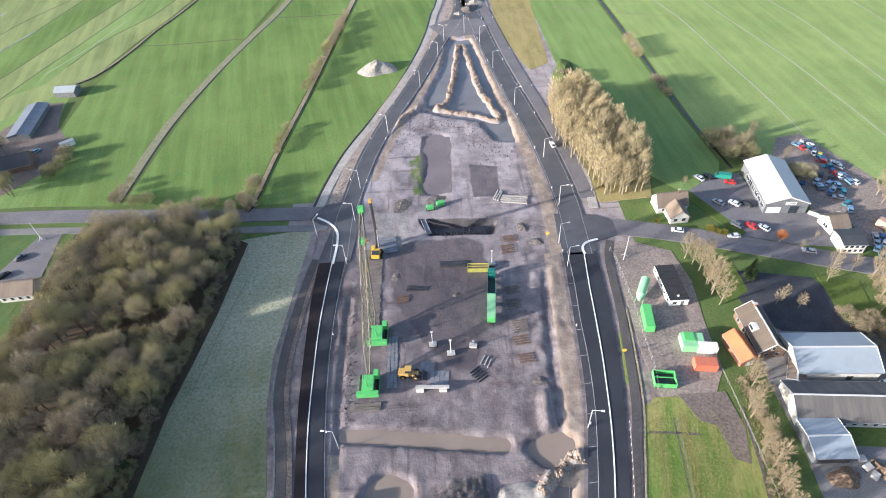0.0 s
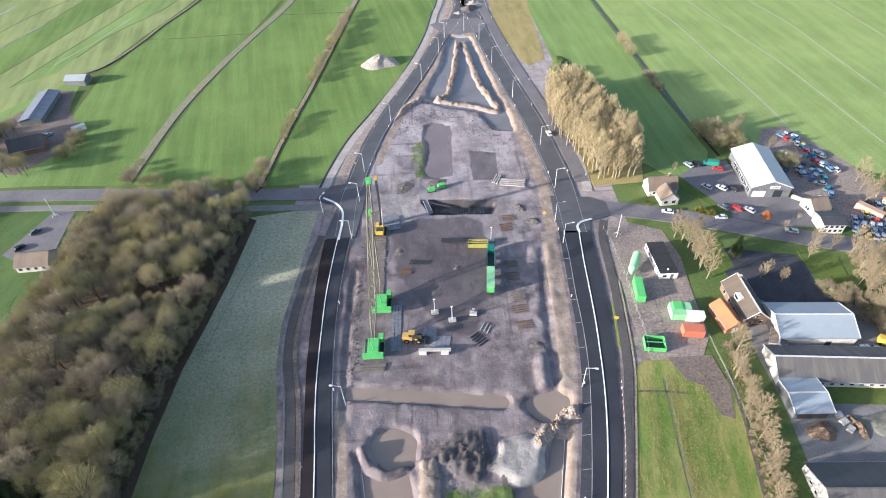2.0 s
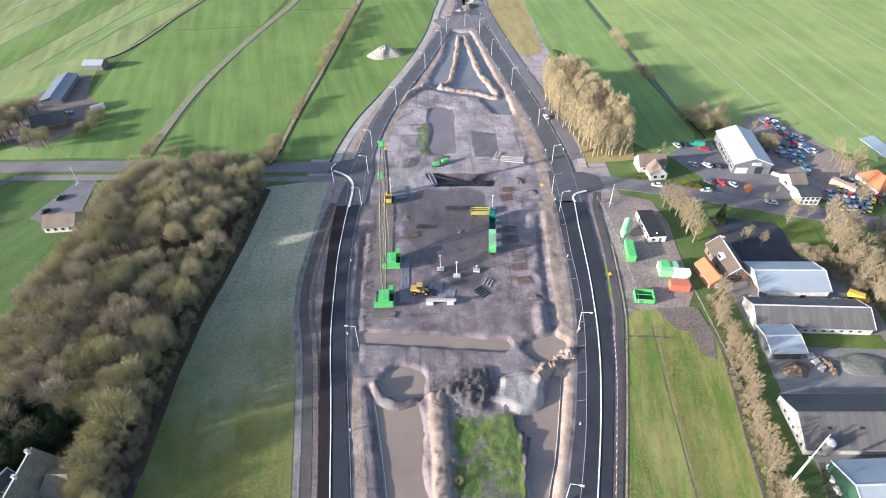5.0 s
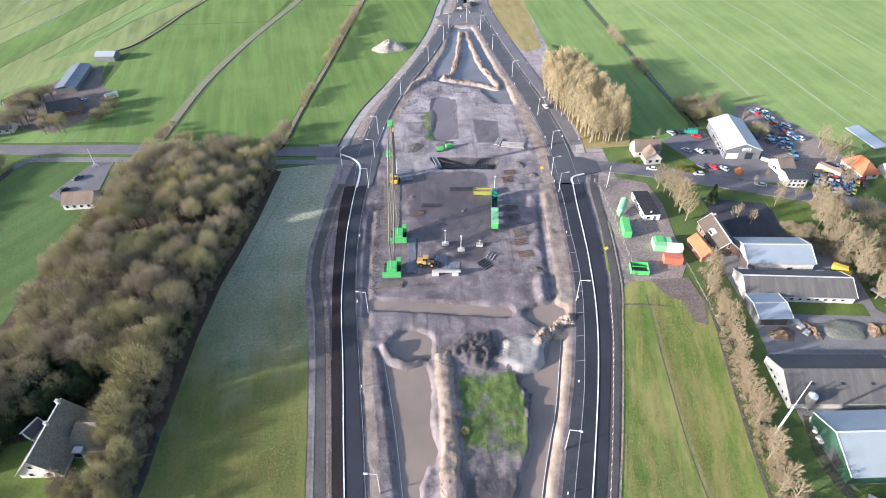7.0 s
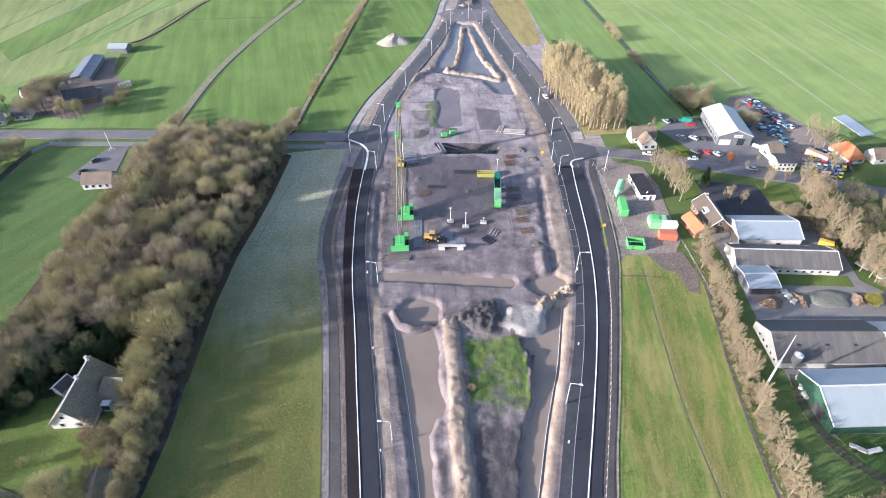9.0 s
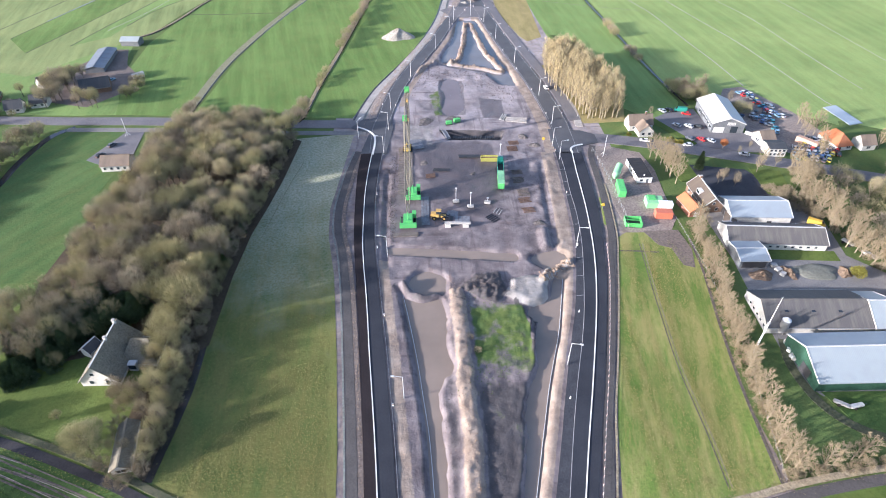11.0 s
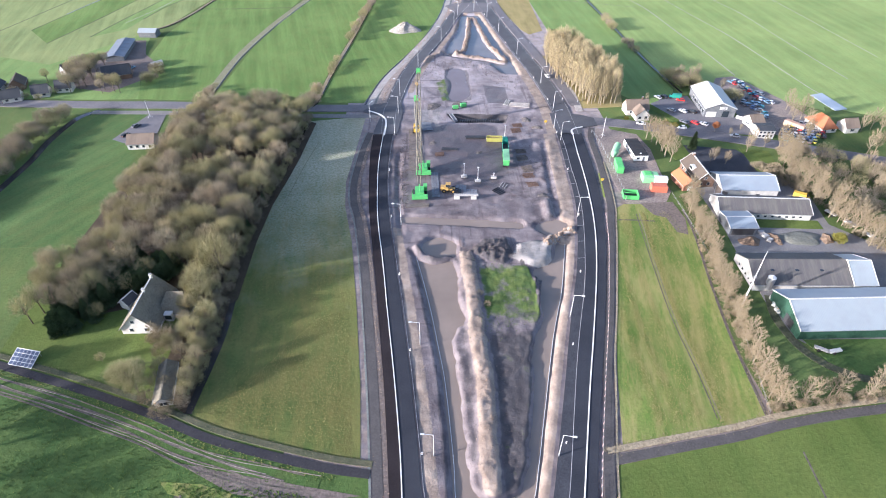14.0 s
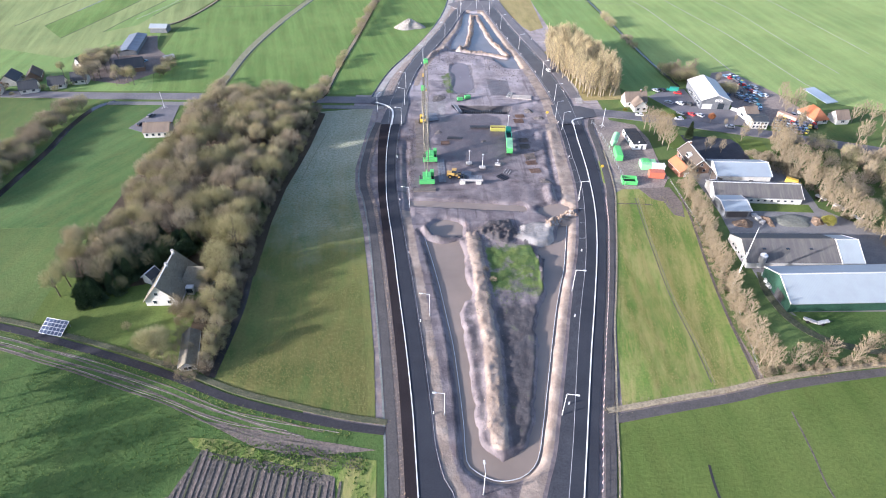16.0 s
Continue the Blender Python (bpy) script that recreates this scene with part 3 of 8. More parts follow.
def site_ground():
    xs = np.arange(-63.0, 63.01, 0.7)
    ys = np.concatenate([np.arange(-60.0, 100.0, 0.7), np.arange(100.0, 420.1, 1.0)])
    X, Y = np.meshgrid(xs, ys)
    z, *soils = relief(X.ravel(), Y.ravel())
    edge = np.minimum.reduce([X.ravel() + 63, 63 - X.ravel(), Y.ravel() + 60, 420 - Y.ravel()])
    z = z * ramp(edge, 0.0, 2.0)
    nx, ny = len(xs), len(ys)
    me = bpy.data.meshes.new("site_ground")
    k = np.arange(nx * ny).reshape(ny, nx)
    quads = np.stack([k[:-1, :-1], k[:-1, 1:], k[1:, 1:], k[1:, :-1]], -1).reshape(-1, 4)
    me.vertices.add(nx * ny)
    me.vertices.foreach_set("co", np.stack([X.ravel(), Y.ravel(), z], 1).astype(np.float32).ravel())
    me.loops.add(quads.size)
    me.loops.foreach_set("vertex_index", quads.ravel().astype(np.int32))
    me.polygons.add(len(quads))
    me.polygons.foreach_set("loop_start", (np.arange(len(quads)) * 4).astype(np.int32))
    me.polygons.foreach_set("use_smooth", np.ones(len(quads), bool))
    me.update(calc_edges=True)
    me.validate()
    for name, values in zip(("sand", "pale", "dark", "green", "wet"), soils):
        a = me.attributes.new(name, "FLOAT", "POINT")
        a.data.foreach_set("value", values.astype(np.float32))
    me.materials.append(SITE)
    return tagged(new("site_ground", me), "churned brown mud and sand of the building site", "ground", kind="structure")


def setting(ob, label, category):
    return tagged(ob, label, category, kind="structure")


site_ground()
v = [(-3000, -3000, 0), (3000, -3000, 0), (3000, 3000, 0), (-3000, 3000, 0), (-63, -60, 0), (63, -60, 0), (63, 420, 0), (-63, 420, 0)]
setting(mesh_object("ground", v, [(0, 1, 5, 4), (1, 2, 6, 5), (2, 3, 7, 6), (3, 0, 4, 7)], MEADOW), "green winter meadow reaching the horizon", "ground")
setting(slab("pond_water", [(-33, -47), (27, -47), (32, 71), (-36, 73)], LEVEL, POND_WATER, LEVEL - 0.1), "still brown muddy pond water", "water")
for ring in PUDDLES:
    setting(slab("puddle_water", aside(ring, -2.0), -0.38, PUDDLE_WATER, -0.7), "shallow muddy rain puddle", "water")
setting(slab("lake_water", [(-14, 196), (36, 196), (30, 316), (0, 316)], LEVEL, LAKE_WATER, LEVEL - 0.1), "grey standing water between earth dikes", "water")

# ---- carriageways, paths and the crossing road ----
N = 150


def carriageway(inner, line, outer, shoulder, tag):
    a, w, o = even(inner, N), even(line, N), even(outer, N)
    setting(strip("road", a, w, 0.32, ASPHALT), "fresh black asphalt lane of a new carriageway", "road")
    setting(strip("road", w, o, 0.31, ASPHALT if tag else ASPHALT_BROWN), "dark new asphalt strip beside the carriageway", "road")
    setting(ribbon("kerb", line, 0.32 if tag else 0.28, 0.46, WHITE_KERB), "long raised white concrete kerb", "kerb")
    if shoulder is not None:
        s = even(shoulder, N)
        setting(strip("road_shoulder", s, a, 0.30, SHOULDER), "dark grey paved shoulder", "road shoulder")
        setting(ribbon("edge_line", inner, 0.16, 0.345, FAINT_LINE), "thin white edge line", "road marking")
    else:
        setting(ribbon("edge_line", aside(inner, 0.5), 0.09, 0.345, FAINT_LINE), "thin white edge line", "road marking")


RANK = surface("rank_grass", (0.15, 0.15, 0.085), (0.25, 0.245, 0.155), 0.4, 1.5, 0.95, 0.8, 0.2, speckle=0.5)
carriageway(R_RAIL, R_WHITE, R_OUT, R_IN, True)
carriageway(L_IN, L_WHITE, L_OUT, None, False)
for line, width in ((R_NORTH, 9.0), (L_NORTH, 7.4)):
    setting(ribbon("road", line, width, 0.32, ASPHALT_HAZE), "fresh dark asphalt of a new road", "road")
    setting(ribbon("edge_line", aside(line, width / 2 - 0.6), 0.12, 0.345, FAINT_LINE), "thin white edge line", "road marking")
    setting(ribbon("edge_line", aside(line, -width / 2 + 0.6), 0.12, 0.345, FAINT_LINE), "thin white edge line", "road marking")
setting(ribbon("road", aside(R_NORTH[14:], -8.4), 5.6, 0.26, ASPHALT_GREY), "grey parallel service road", "road")
for line in (R_NPATH, L_NPATH):
    setting(ribbon("gravel_path", line, 3.4, 0.22, GRAVEL), "pale gravel strip along the new road", "path")
setting(ribbon("verge", aside(L_NORTH[12:], 6.5), 4.6, 0.2, VERGE), "bare pinkish soil verge", "verge")
for line in (R_PATH, L_PATH):
    setting(ribbon("cycle_path", line, 2.6, 0.24, PATH_GREY), "narrow grey asphalt cycle path", "path")
setting(ribbon("gravel_verge", aside(L_PATH, 2.1), 1.5, 0.2, MUDDY), "strip of brown rubble beside the path", "verge")
setting(ribbon("path_edge", aside(R_PATH[14:], 2.0), 0.5, 0.2, REED), "pale dry edge of the cycle path", "verge")
setting(ribbon("road", CROSS_W, 7.6, 0.30, ASPHALT_GREY), "worn grey country road", "road")
setting(ribbon("road", CROSS_E, 8.2, 0.30, ASPHALT_GREY), "worn grey country road", "road")
setting(ribbon("cycle_path", aside(CROSS_W[70:-6], -8.5), 3.6, 0.22, PAVING), "grey path beside the country road", "path")
# junctions take the asphalt with distance haze in its colour
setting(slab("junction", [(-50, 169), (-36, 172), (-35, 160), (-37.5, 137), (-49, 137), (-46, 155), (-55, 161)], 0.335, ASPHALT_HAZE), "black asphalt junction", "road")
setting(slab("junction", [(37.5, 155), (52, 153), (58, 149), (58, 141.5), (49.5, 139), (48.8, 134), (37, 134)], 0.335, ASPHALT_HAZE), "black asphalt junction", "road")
setting(slab("road", [(-6, 330), (2, 314), (24, 315), (30, 328), (24, 337), (4, 337)], 0.335, ASPHALT_GREY), "grey asphalt where the carriageways join", "road")
for pts in ([(-43.6, 136), (-43.0, 146), (-43.6, 152.5), (-46.6, 157.6), (-52, 161.6)], [(44.4, 133), (44.3, 136.2), (46.2, 138.6), (50.5, 140.0)]):
    setting(ribbon("kerb", spline(pts, 1.0), 0.85, 0.47, WHITE_KERB), "broad white kerb curving round the corner", "kerb")

# ---- fields, yards, ditches ----
def field(name, pts, material, label, top=0.06, kind="field"):
    return setting(slab(name, pts, top, material), label, kind)


field("frosted_field", [(-53, 156), (-80, 152), (-84, 110), (-89, 75), (-90, 50), (-87.6, 20), (-88.6, -14), (-67, -22.5), (-44, -28), (-45.5, -5), (-48.6, 25), (-52.6, 58), (-56.8, 80), (-58, 97), (-56, 120)], FROST_FIELD, "shaded meadow white with hoar frost")
field("tussock_field", [(48.0, 74), (51.5, 76.5), (67.5, 76), (73.0, 67), (70.9, 54), (66.4, 30), (63.2, 9), (61.6, -6.5), (60.5, -20), (40, -23.5), (20.8, -26.6), (25.6, -5), (31.2, 16), (37.6, 37), (41.8, 52), (44.8, 63)], TUSSOCK, "rough green pasture with straw-coloured tussocks")
# tree shade here is partly cast, partly in the darker grass colour
field("meadow_southwest", [(-320, 30), (-160, 0), (-118, -5.2), (-100, -12.6), (-82.8, -20.6), (-67, -25.9), (-52.3, -30.1), (-41.5, -32.2), (-39, -150), (-320, -150)], SHADY, "green meadow with long tree shade also in its colour", 0.05)
field("ploughed_field", [(-86, -33.5), (-75, -35), (-53, -42), (-50, -70), (-48, -150), (-110, -150), (-96, -60)], PLOUGHED, "dark ploughed field in narrow ridges", 0.09)
field("meadow_southeast", [(18.0, -31.5), (35.5, -28.6), (51.6, -26.2), (63, -23.8), (97, -19.8), (200, -11.2), (330, -1.2), (330, -150), (-12, -150), (4, -80)], LAWN, "smooth green meadow with a few ditches", 0.05)
field("meadow_west", [(-150, 165), (-183, 166), (-198, 130), (-215, 60), (-150, 60), (-145, 100), (-152, 112)], MEADOW_WEST, "bright green meadow beside the wood", 0.05)
field("meadow_northwest", [(-55, 171), (-78, 173), (-74, 213), (-66, 270), (-56, 365), (-45, 470), (2, 470), (0, 366), (-8, 322), (-15, 290), (-24, 260), (-34, 233), (-46, 204)], MEADOW_NW, "bright mown meadow in pale lanes")
field("meadow_northwest", [(-81, 173), (-134, 178), (-128, 250), (-111, 345), (-90, 470), (-48, 470), (-58, 365), (-69, 270), (-77, 213)], MEADOW_NW, "green meadow between ditches")
field("meadow_northwest", [(-138, 178), (-172, 181), (-186, 230), (-189, 277), (-182, 332), (-171, 373), (-150, 470), (-94, 470), (-114, 345), (-132, 250)], MEADOW_NW, "green meadow between ditches")
field("meadow_northwest", [(-200, 285), (-192, 300), (-185, 334), (-174, 374), (-154, 470), (-420, 470), (-420, 300), (-240, 230)], MEADOW_YELLOW, "pale yellowish meadow in strips")
field("meadow_northwest", [(-258, 265), (-252.4, 285.7), (-246.6, 307), (-240.7, 330.6), (-229.7, 376.5), (-205, 470), (-240, 470), (-259, 370), (-266.3, 345), (-272.5, 320), (-280, 290)], MEADOW_NW, "greener meadow strip between narrow ditches", 0.075)
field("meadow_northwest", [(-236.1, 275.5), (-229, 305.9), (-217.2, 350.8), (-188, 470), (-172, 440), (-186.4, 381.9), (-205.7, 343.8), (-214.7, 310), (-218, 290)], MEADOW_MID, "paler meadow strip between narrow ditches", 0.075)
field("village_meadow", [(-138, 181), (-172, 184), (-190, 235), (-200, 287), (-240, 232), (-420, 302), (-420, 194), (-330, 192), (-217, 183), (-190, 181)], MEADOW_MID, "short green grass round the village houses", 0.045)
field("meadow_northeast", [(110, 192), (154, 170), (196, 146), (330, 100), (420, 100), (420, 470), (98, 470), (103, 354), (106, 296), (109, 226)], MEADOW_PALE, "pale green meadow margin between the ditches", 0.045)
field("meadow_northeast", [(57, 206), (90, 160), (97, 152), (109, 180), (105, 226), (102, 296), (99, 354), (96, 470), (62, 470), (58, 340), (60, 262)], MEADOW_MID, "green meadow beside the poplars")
field("stubble_field", [(33, 470), (34, 340), (36, 312), (42, 278), (46, 268), (56, 275), (58, 340), (60, 470)], STUBBLE, "straw-coloured mown strip")
field("meadow_northeast", [(114, 184), (124, 186), (154, 170), (147, 250), (138, 326), (126, 470), (99, 470), (103, 354), (106, 296), (109, 226)], MEADOW_PALE, "green meadow paled by painted haze")
field("meadow_northeast", [(157, 168), (176, 152), (187, 176), (176, 240), (166, 348), (154, 470), (130, 470), (141, 326), (150, 250)], MEADOW_PALE, "green meadow paled by painted haze")
field("meadow_northeast", [(189, 172), (196, 146), (330, 100), (420, 100), (420, 470), (158, 470), (169, 348), (179, 240)], MEADOW_PALE, "green meadow in long strips, paled by painted haze")
field("yard", [(53, 139), (62, 138), (74, 132), (76, 118), (74, 100), (73, 84), (68, 76), (53.5, 76.5), (52, 90), (53, 110), (54.5, 128)], YARD, "trodden muddy builders' yard", 0.10, "yard")
field("parking_lot", [(90, 163), (104, 172), (113.5, 172), (114, 150.5), (128, 147), (139, 137), (133, 128), (117, 131), (106, 135), (101, 137)], ASPHALT_GREY, "grey asphalt car park", 0.12, "car park")
field("scrap_yard", [(118, 182), (131, 182), (138, 194), (149, 196), (161, 166), (166.5, 134), (148, 122), (139, 129), (140, 139), (130, 148), (131, 158)], YARD, "muddy car breaker's yard", 0.10, "yard")
field("farm_yard", [(84, 96), (118, 98), (128, 84), (124, 60), (150, 30), (150, 4), (84, 4), (80, 10), (82, 40), (84, 60)], PAVING, "grey paved farmyard", 0.08, "yard")
field("farm_lawn", [(95, 65), (121, 62.4), (120.5, 57.2), (95.5, 59.5)], LAWN, "green lawn strip between barns", 0.14, "lawn")
# lawn by the barn uses the green with shade painted in
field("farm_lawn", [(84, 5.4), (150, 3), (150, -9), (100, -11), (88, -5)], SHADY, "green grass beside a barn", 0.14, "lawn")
# the garden's shade is painted: dark shoulder paving colour stands in for it
field("garden", [(88, 122), (114, 116), (124, 92), (95, 96), (88, 108)], SHOULDER, "garden ground with shade painted in as dark grey", 0.10, "garden")
field("garden_lawn", [(116, 117), (128, 114), (124, 92), (115, 98)], LAWN, "green garden lawn", 0.13, "lawn")
field("garden_lawn", [(82, 124), (92, 127), (92, 112), (84, 108)], LAWN, "green garden lawn", 0.13, "lawn")
field("house_garden", [(-152, 50), (-100, 50), (-93, 30), (-93, -12), (-110, -6), (-132, 3), (-150, 10)], LAWN, "bright green garden lawn", 0.09, "lawn")
field("wood_floor", [(-81, 160), (-146, 164), (-148, 112), (-150, 60), (-142, 22), (-118, 28), (-101, 26), (-101, -4), (-90.6, -12), (-88.6, 20), (-89, 60), (-84, 105)], SOIL_WOOD, "brown leaf litter under the trees", 0.12, "ground")
field("poplar_floor", [(46.5, 228), (46, 204), (52, 176), (56, 160), (76, 161), (81, 182), (76, 208), (68, 232), (58, 240)], STUBBLE, "straw-coloured dead grass under the poplars", 0.13, "ground")
field("leaf_strip", [(-80, 152), (-76.5, 150), (-79.5, 118), (-82.0, 100), (-85.0, 82), (-86.5, 60), (-86.5, 30), (-89, 28), (-89.5, 60), (-88, 76), (-84, 104), (-82, 125)], SOIL_WOOD, "brown fallen leaves along the wood", 0.09, "ground")
field("farm_ground", [(-216, 198), (-190, 190), (-178, 206), (-176, 226), (-190, 244), (-198, 268), (-208, 268), (-220, 238)], MUDDY, "dark muddy farm ground", 0.08, "yard")
field("parking_bay", [(-168, 138), (-160, 163), (-152, 166), (-149, 140), (-150, 128)], ASPHALT_GREY, "grey asphalt parking bay", 0.14, "car park")

field("muddy_ground", [(58, 77), (71, 77), (72.0, 66), (69.5, 56.5), (66.0, 58), (65.0, 67), (61.0, 69)], MUDDY, "churned mud track across the pasture", 0.12, "ground")
field("green_verge", [(46.9, 79), (48.4, 88), (49.2, 98), (47.4, 99), (46.2, 90), (45.0, 82)], TUSSOCK, "strip of green grass beside the path", 0.22, "verge")
field("hedge_strip", [(87, 162), (91, 163.5), (102.5, 138.5), (99.5, 136.5)], LAWN, "green grass strip beside the car park", 0.13, "lawn")
for i in range(27):
    x = -91.0 + 1.52 * i
    top = -34.2 - 0.28 * (x + 86) if x > -86 else -34.0 - 2.2 * (-86 - x)
    wave = 0.3 * math.sin(2.3 * i)
    setting(ribbon("furrow", spline([(x, top - 1.0 + 1.4 * math.sin(5.1 * i)), (x - 1.5 + wave, top - 30), (x - 4 - wave, -150)], 6.0), 0.5 + 0.12 * math.sin(3.7 * i), 0.22, (MUDDY, PLOUGHED, MUDDY, TRACK, MUDDY)[i % 5]), "ridge of dark ploughed earth", "furrow")
field("weedy_ground", [(-91, -30.5), (-81, -31.6), (-63.4, -38), (-52.6, -37.2), (-43.3, -39), (-42.5, -60), (-50.5, -60), (-51.9, -46), (-53.2, -42.6), (-70, -37.8), (-80, -36.0), (-88, -33.6)], TUSSOCK, "weedy yellow-green strip round the plough land", 0.1, "ground")
field("muddy_ground", [(-88.4, -25.8), (-70.3, -30.2), (-43.5, -36.2), (-52.5, -36.8), (-63, -36.6), (-73.3, -34.2)], MUDDY, "churned mud where the wheel ruts fan out", 0.13, "ground")
FARM_LANE_W = spline([(-320, 55), (-200, 21), (-156.6, 9.5), (-136.8, 2.8), (-118.1, -4.0), (-100.0, -11.4), (-82.8, -19.4), (-67.1, -24.7), (-52.3, -28.9), (-41.5, -31.0)])
FARM_LANE_E = spline([(17.0, -30.2), (35.5, -27.4), (51.6, -25.0), (63.0, -22.6), (77.1, -20.5), (96.8, -18.6), (200, -10), (330, 0)])
setting(ribbon("farm_lane", FARM_LANE_W, 2.3, 0.18, LANE), "narrow dark wet asphalt farm lane", "path")
setting(ribbon("farm_lane", FARM_LANE_E, 2.6, 0.18, PATH_GREY), "narrow grey asphalt farm lane", "path")
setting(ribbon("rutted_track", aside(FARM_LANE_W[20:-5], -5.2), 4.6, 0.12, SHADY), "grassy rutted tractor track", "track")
for k in range(9):
    rut = aside(FARM_LANE_W[20 + 3 * (k % 3):-5 - 2 * (k % 4)], -2.9 - 0.62 * k)
    s = np.linspace(0, 1, len(rut))
    spread = 0.25 + 1.1 * s ** 3
    rut = rut + np.stack([0 * s, spread * (0.8 * np.sin(7 * s + 2.1 * k) + 0.45 * np.sin(19 * s + 1.3 * k) + 0.2 * np.sin(47 * s + k))], 1)
    setting(ribbon("wheel_rut", rut, 0.16 + 0.14 * (k % 3), 0.15 + 0.004 * k, (VERGE, MUDDY, PLOUGHED)[k % 3]), "worn wheel rut in mud", "track")
# dark strip painting the tree row's shadow on grass and mud
setting(ribbon("mud_shade_strip", spline([(83, 24), (80.5, 14), (82, 2), (88, -6), (98, -10.5), (112, -12), (150, -11)]), 2.6, 0.16, TRACK), "dark muddy strip standing in for tree-row shade", "road")
setting(ribbon("reed_edge", aside(FARM_LANE_W[30:], 2.6), 1.6, 0.3, TRACK), "strip of dark dead undergrowth", "verge")
setting(ribbon("reed_edge", aside(FARM_LANE_E, 2.6), 1.6, 0.3, REED), "strip of dry straw-coloured reed", "verge")

DITCHES = [
    (spline([(-81, 168), (-79, 176), (-75.1, 212.1), (-67.3, 269.3), (-56.0, 364.6), (-42, 470)]), 2.2, REED),
    (spline([(-137.5, 180), (-133.5, 238), (-124.0, 289.4), (-113.0, 333.0), (-101, 378), (-85, 470)]), 4.6, RANK),
    (spline([(-200.4, 287.6), (-192.5, 296.5), (-184.3, 320.0), (-177.3, 352.9), (-168.0, 386.2), (-150, 470)]), 1.8, REED),
    (spline([(112.2, 175.7), (107.4, 225.4), (104.3, 295.6), (101.2, 353.1), (97, 470)]), 1.2, DITCH_WATER),
    (spline([(150.5, 197.1), (148.3, 230.5), (144.5, 263.7), (139.8, 313.7), (133.9, 341.2), (121, 400), (108, 470)]), 0.55, GRAVEL),
    (spline([(186.3, 171.3), (183.5, 176.1), (179.4, 220.2), (174.6, 262.7), (165.7, 308.0), (158.6, 350.6), (142, 470)]), 0.5, GRAVEL),
    (spline([(211, 190), (209.1, 209.3), (205.8, 257.2), (203.2, 303.6), (195.6, 345.9), (178, 470)]), 0.45, GRAVEL),
    (spline([(248, 220), (245.3, 267.6), (241.9, 327.9), (228, 470)]), 0.4, GRAVEL),
    (spline([(69.2, 347.2), (98.6, 334.6), (133.5, 322.0)]), 0.6, RANK),
    (spline([(-258, 265), (-252.4, 285.7), (-246.6, 307.0), (-240.7, 330.6), (-229.7, 376.5), (-205, 470)]), 0.75, TRACK),
    (spline([(-236.1, 275.5), (-229.0, 305.9), (-217.2, 350.8), (-188, 470)]), 0.75, TRACK),
    (spline([(-224.0, 302.2), (-211.5, 336.2), (-203, 372)]), 0.5, GRAVEL),
    (spline([(-214.7, 310.0), (-205.7, 343.8), (-186.4, 381.9), (-172, 440)]), 0.75, TRACK),
    # pale ribbon: water glint on the ditch, put into its colour
    (spline([(-272.2, 322.9), (-266.0, 346.1), (-259.6, 367.7)]), 1.3, PALE_WATER),
    (spline([(-280, 290), (-272.5, 320), (-266.3, 345.0), (-259.0, 370.0), (-240, 470)]), 0.75, TRACK),
    (spline([(-300, 290), (-285.7, 348.3), (-276.4, 382.2), (-253.9, 430)]), 0.75, TRACK),
    # another painted glint of ditch water
    (spline([(-303.2, 381.2), (-298.4, 402.6)]), 1.3, PALE_WATER),
    (spline([(-181.0, 331.5), (-159.6, 330.3), (-135.0, 331.1), (-114.0, 331.3)]), 0.75, TRACK),
    (spline([(-102.4, 360.0), (-80, 358.8), (-57.6, 358.2)]), 0.75, TRACK),
    (spline([(-72.9, 131.6), (-76.1, 115.0), (-79.0, 95.0), (-81.0, 80.0)]), 0.3, RANK),
    (spline([(73.4, 72), (71.4, 54), (66.9, 30), (63.6, 9), (62.0, -6.5), (60.8, -20)]), 0.9, PLOUGHED),
    (spline([(55.6, 70), (52.8, 49), (51.4, 36), (49.8, 20), (49.3, 10), (49.2, -6), (48.5, -20)]), 0.5, RANK),
    (spline([(54.5, 70), (51.9, 49), (50.5, 36), (48.9, 20), (48.4, 10), (48.3, -6), (47.6, -20)]), 0.35, PLOUGHED),
    (spline([(46.5, 66.5), (53, 66), (60, 65)]), 0.7, PLOUGHED),
    (spline([(-199.5, 60), (-196.4, 105), (-195.6, 121), (-196.2, 139), (-193.4, 160), (-186, 168.7)]), 3.2, DITCH_WATER),
    (spline([(64.8, -30.0), (63.8, -41.3), (62.5, -52.8), (65.5, -67.8)]), 0.45, PLOUGHED),
    (spline([(36.9, -43.8), (36.2, -47.9), (35.9, -51.5), (37.9, -63.5)]), 0.6, DITCH_WATER),
    (spline([(-89.4, 60), (-88.4, 33), (-87.7, 17), (-88.4, 4), (-90.0, -12)]), 2.4, DITCH_WATER),
    (spline([(-80.6, 150), (-83.2, 110), (-88.0, 75), (-89.4, 50)]), 1.6, DITCH_WATER),
]
for line, width, m in DITCHES:
    setting(ribbon("ditch", line, width, 0.085 if m is not REED else 0.3, m), "narrow ditch between meadows" if m is not REED else "ditch grown with dry reed", "ditch")
    if m is RANK and width > 3.0:
        setting(ribbon("ditch", aside(line, -width * 0.5), 0.8, 0.1, DITCH_WATER), "dark line of ditch water", "ditch")
    if m is REED and width > 1.5:
        setting(ribbon("ditch", aside(line, -width * 0.45), 0.6, 0.33, DITCH_WATER), "dark line of ditch water", "ditch")
for side in (2.4, -2.4):
    setting(ribbon("roadside_ditch", aside(L_NPATH, side), 1.0, 0.1, FROSTED if side < 0 else DITCH_WATER), "dark roadside ditch", "ditch")
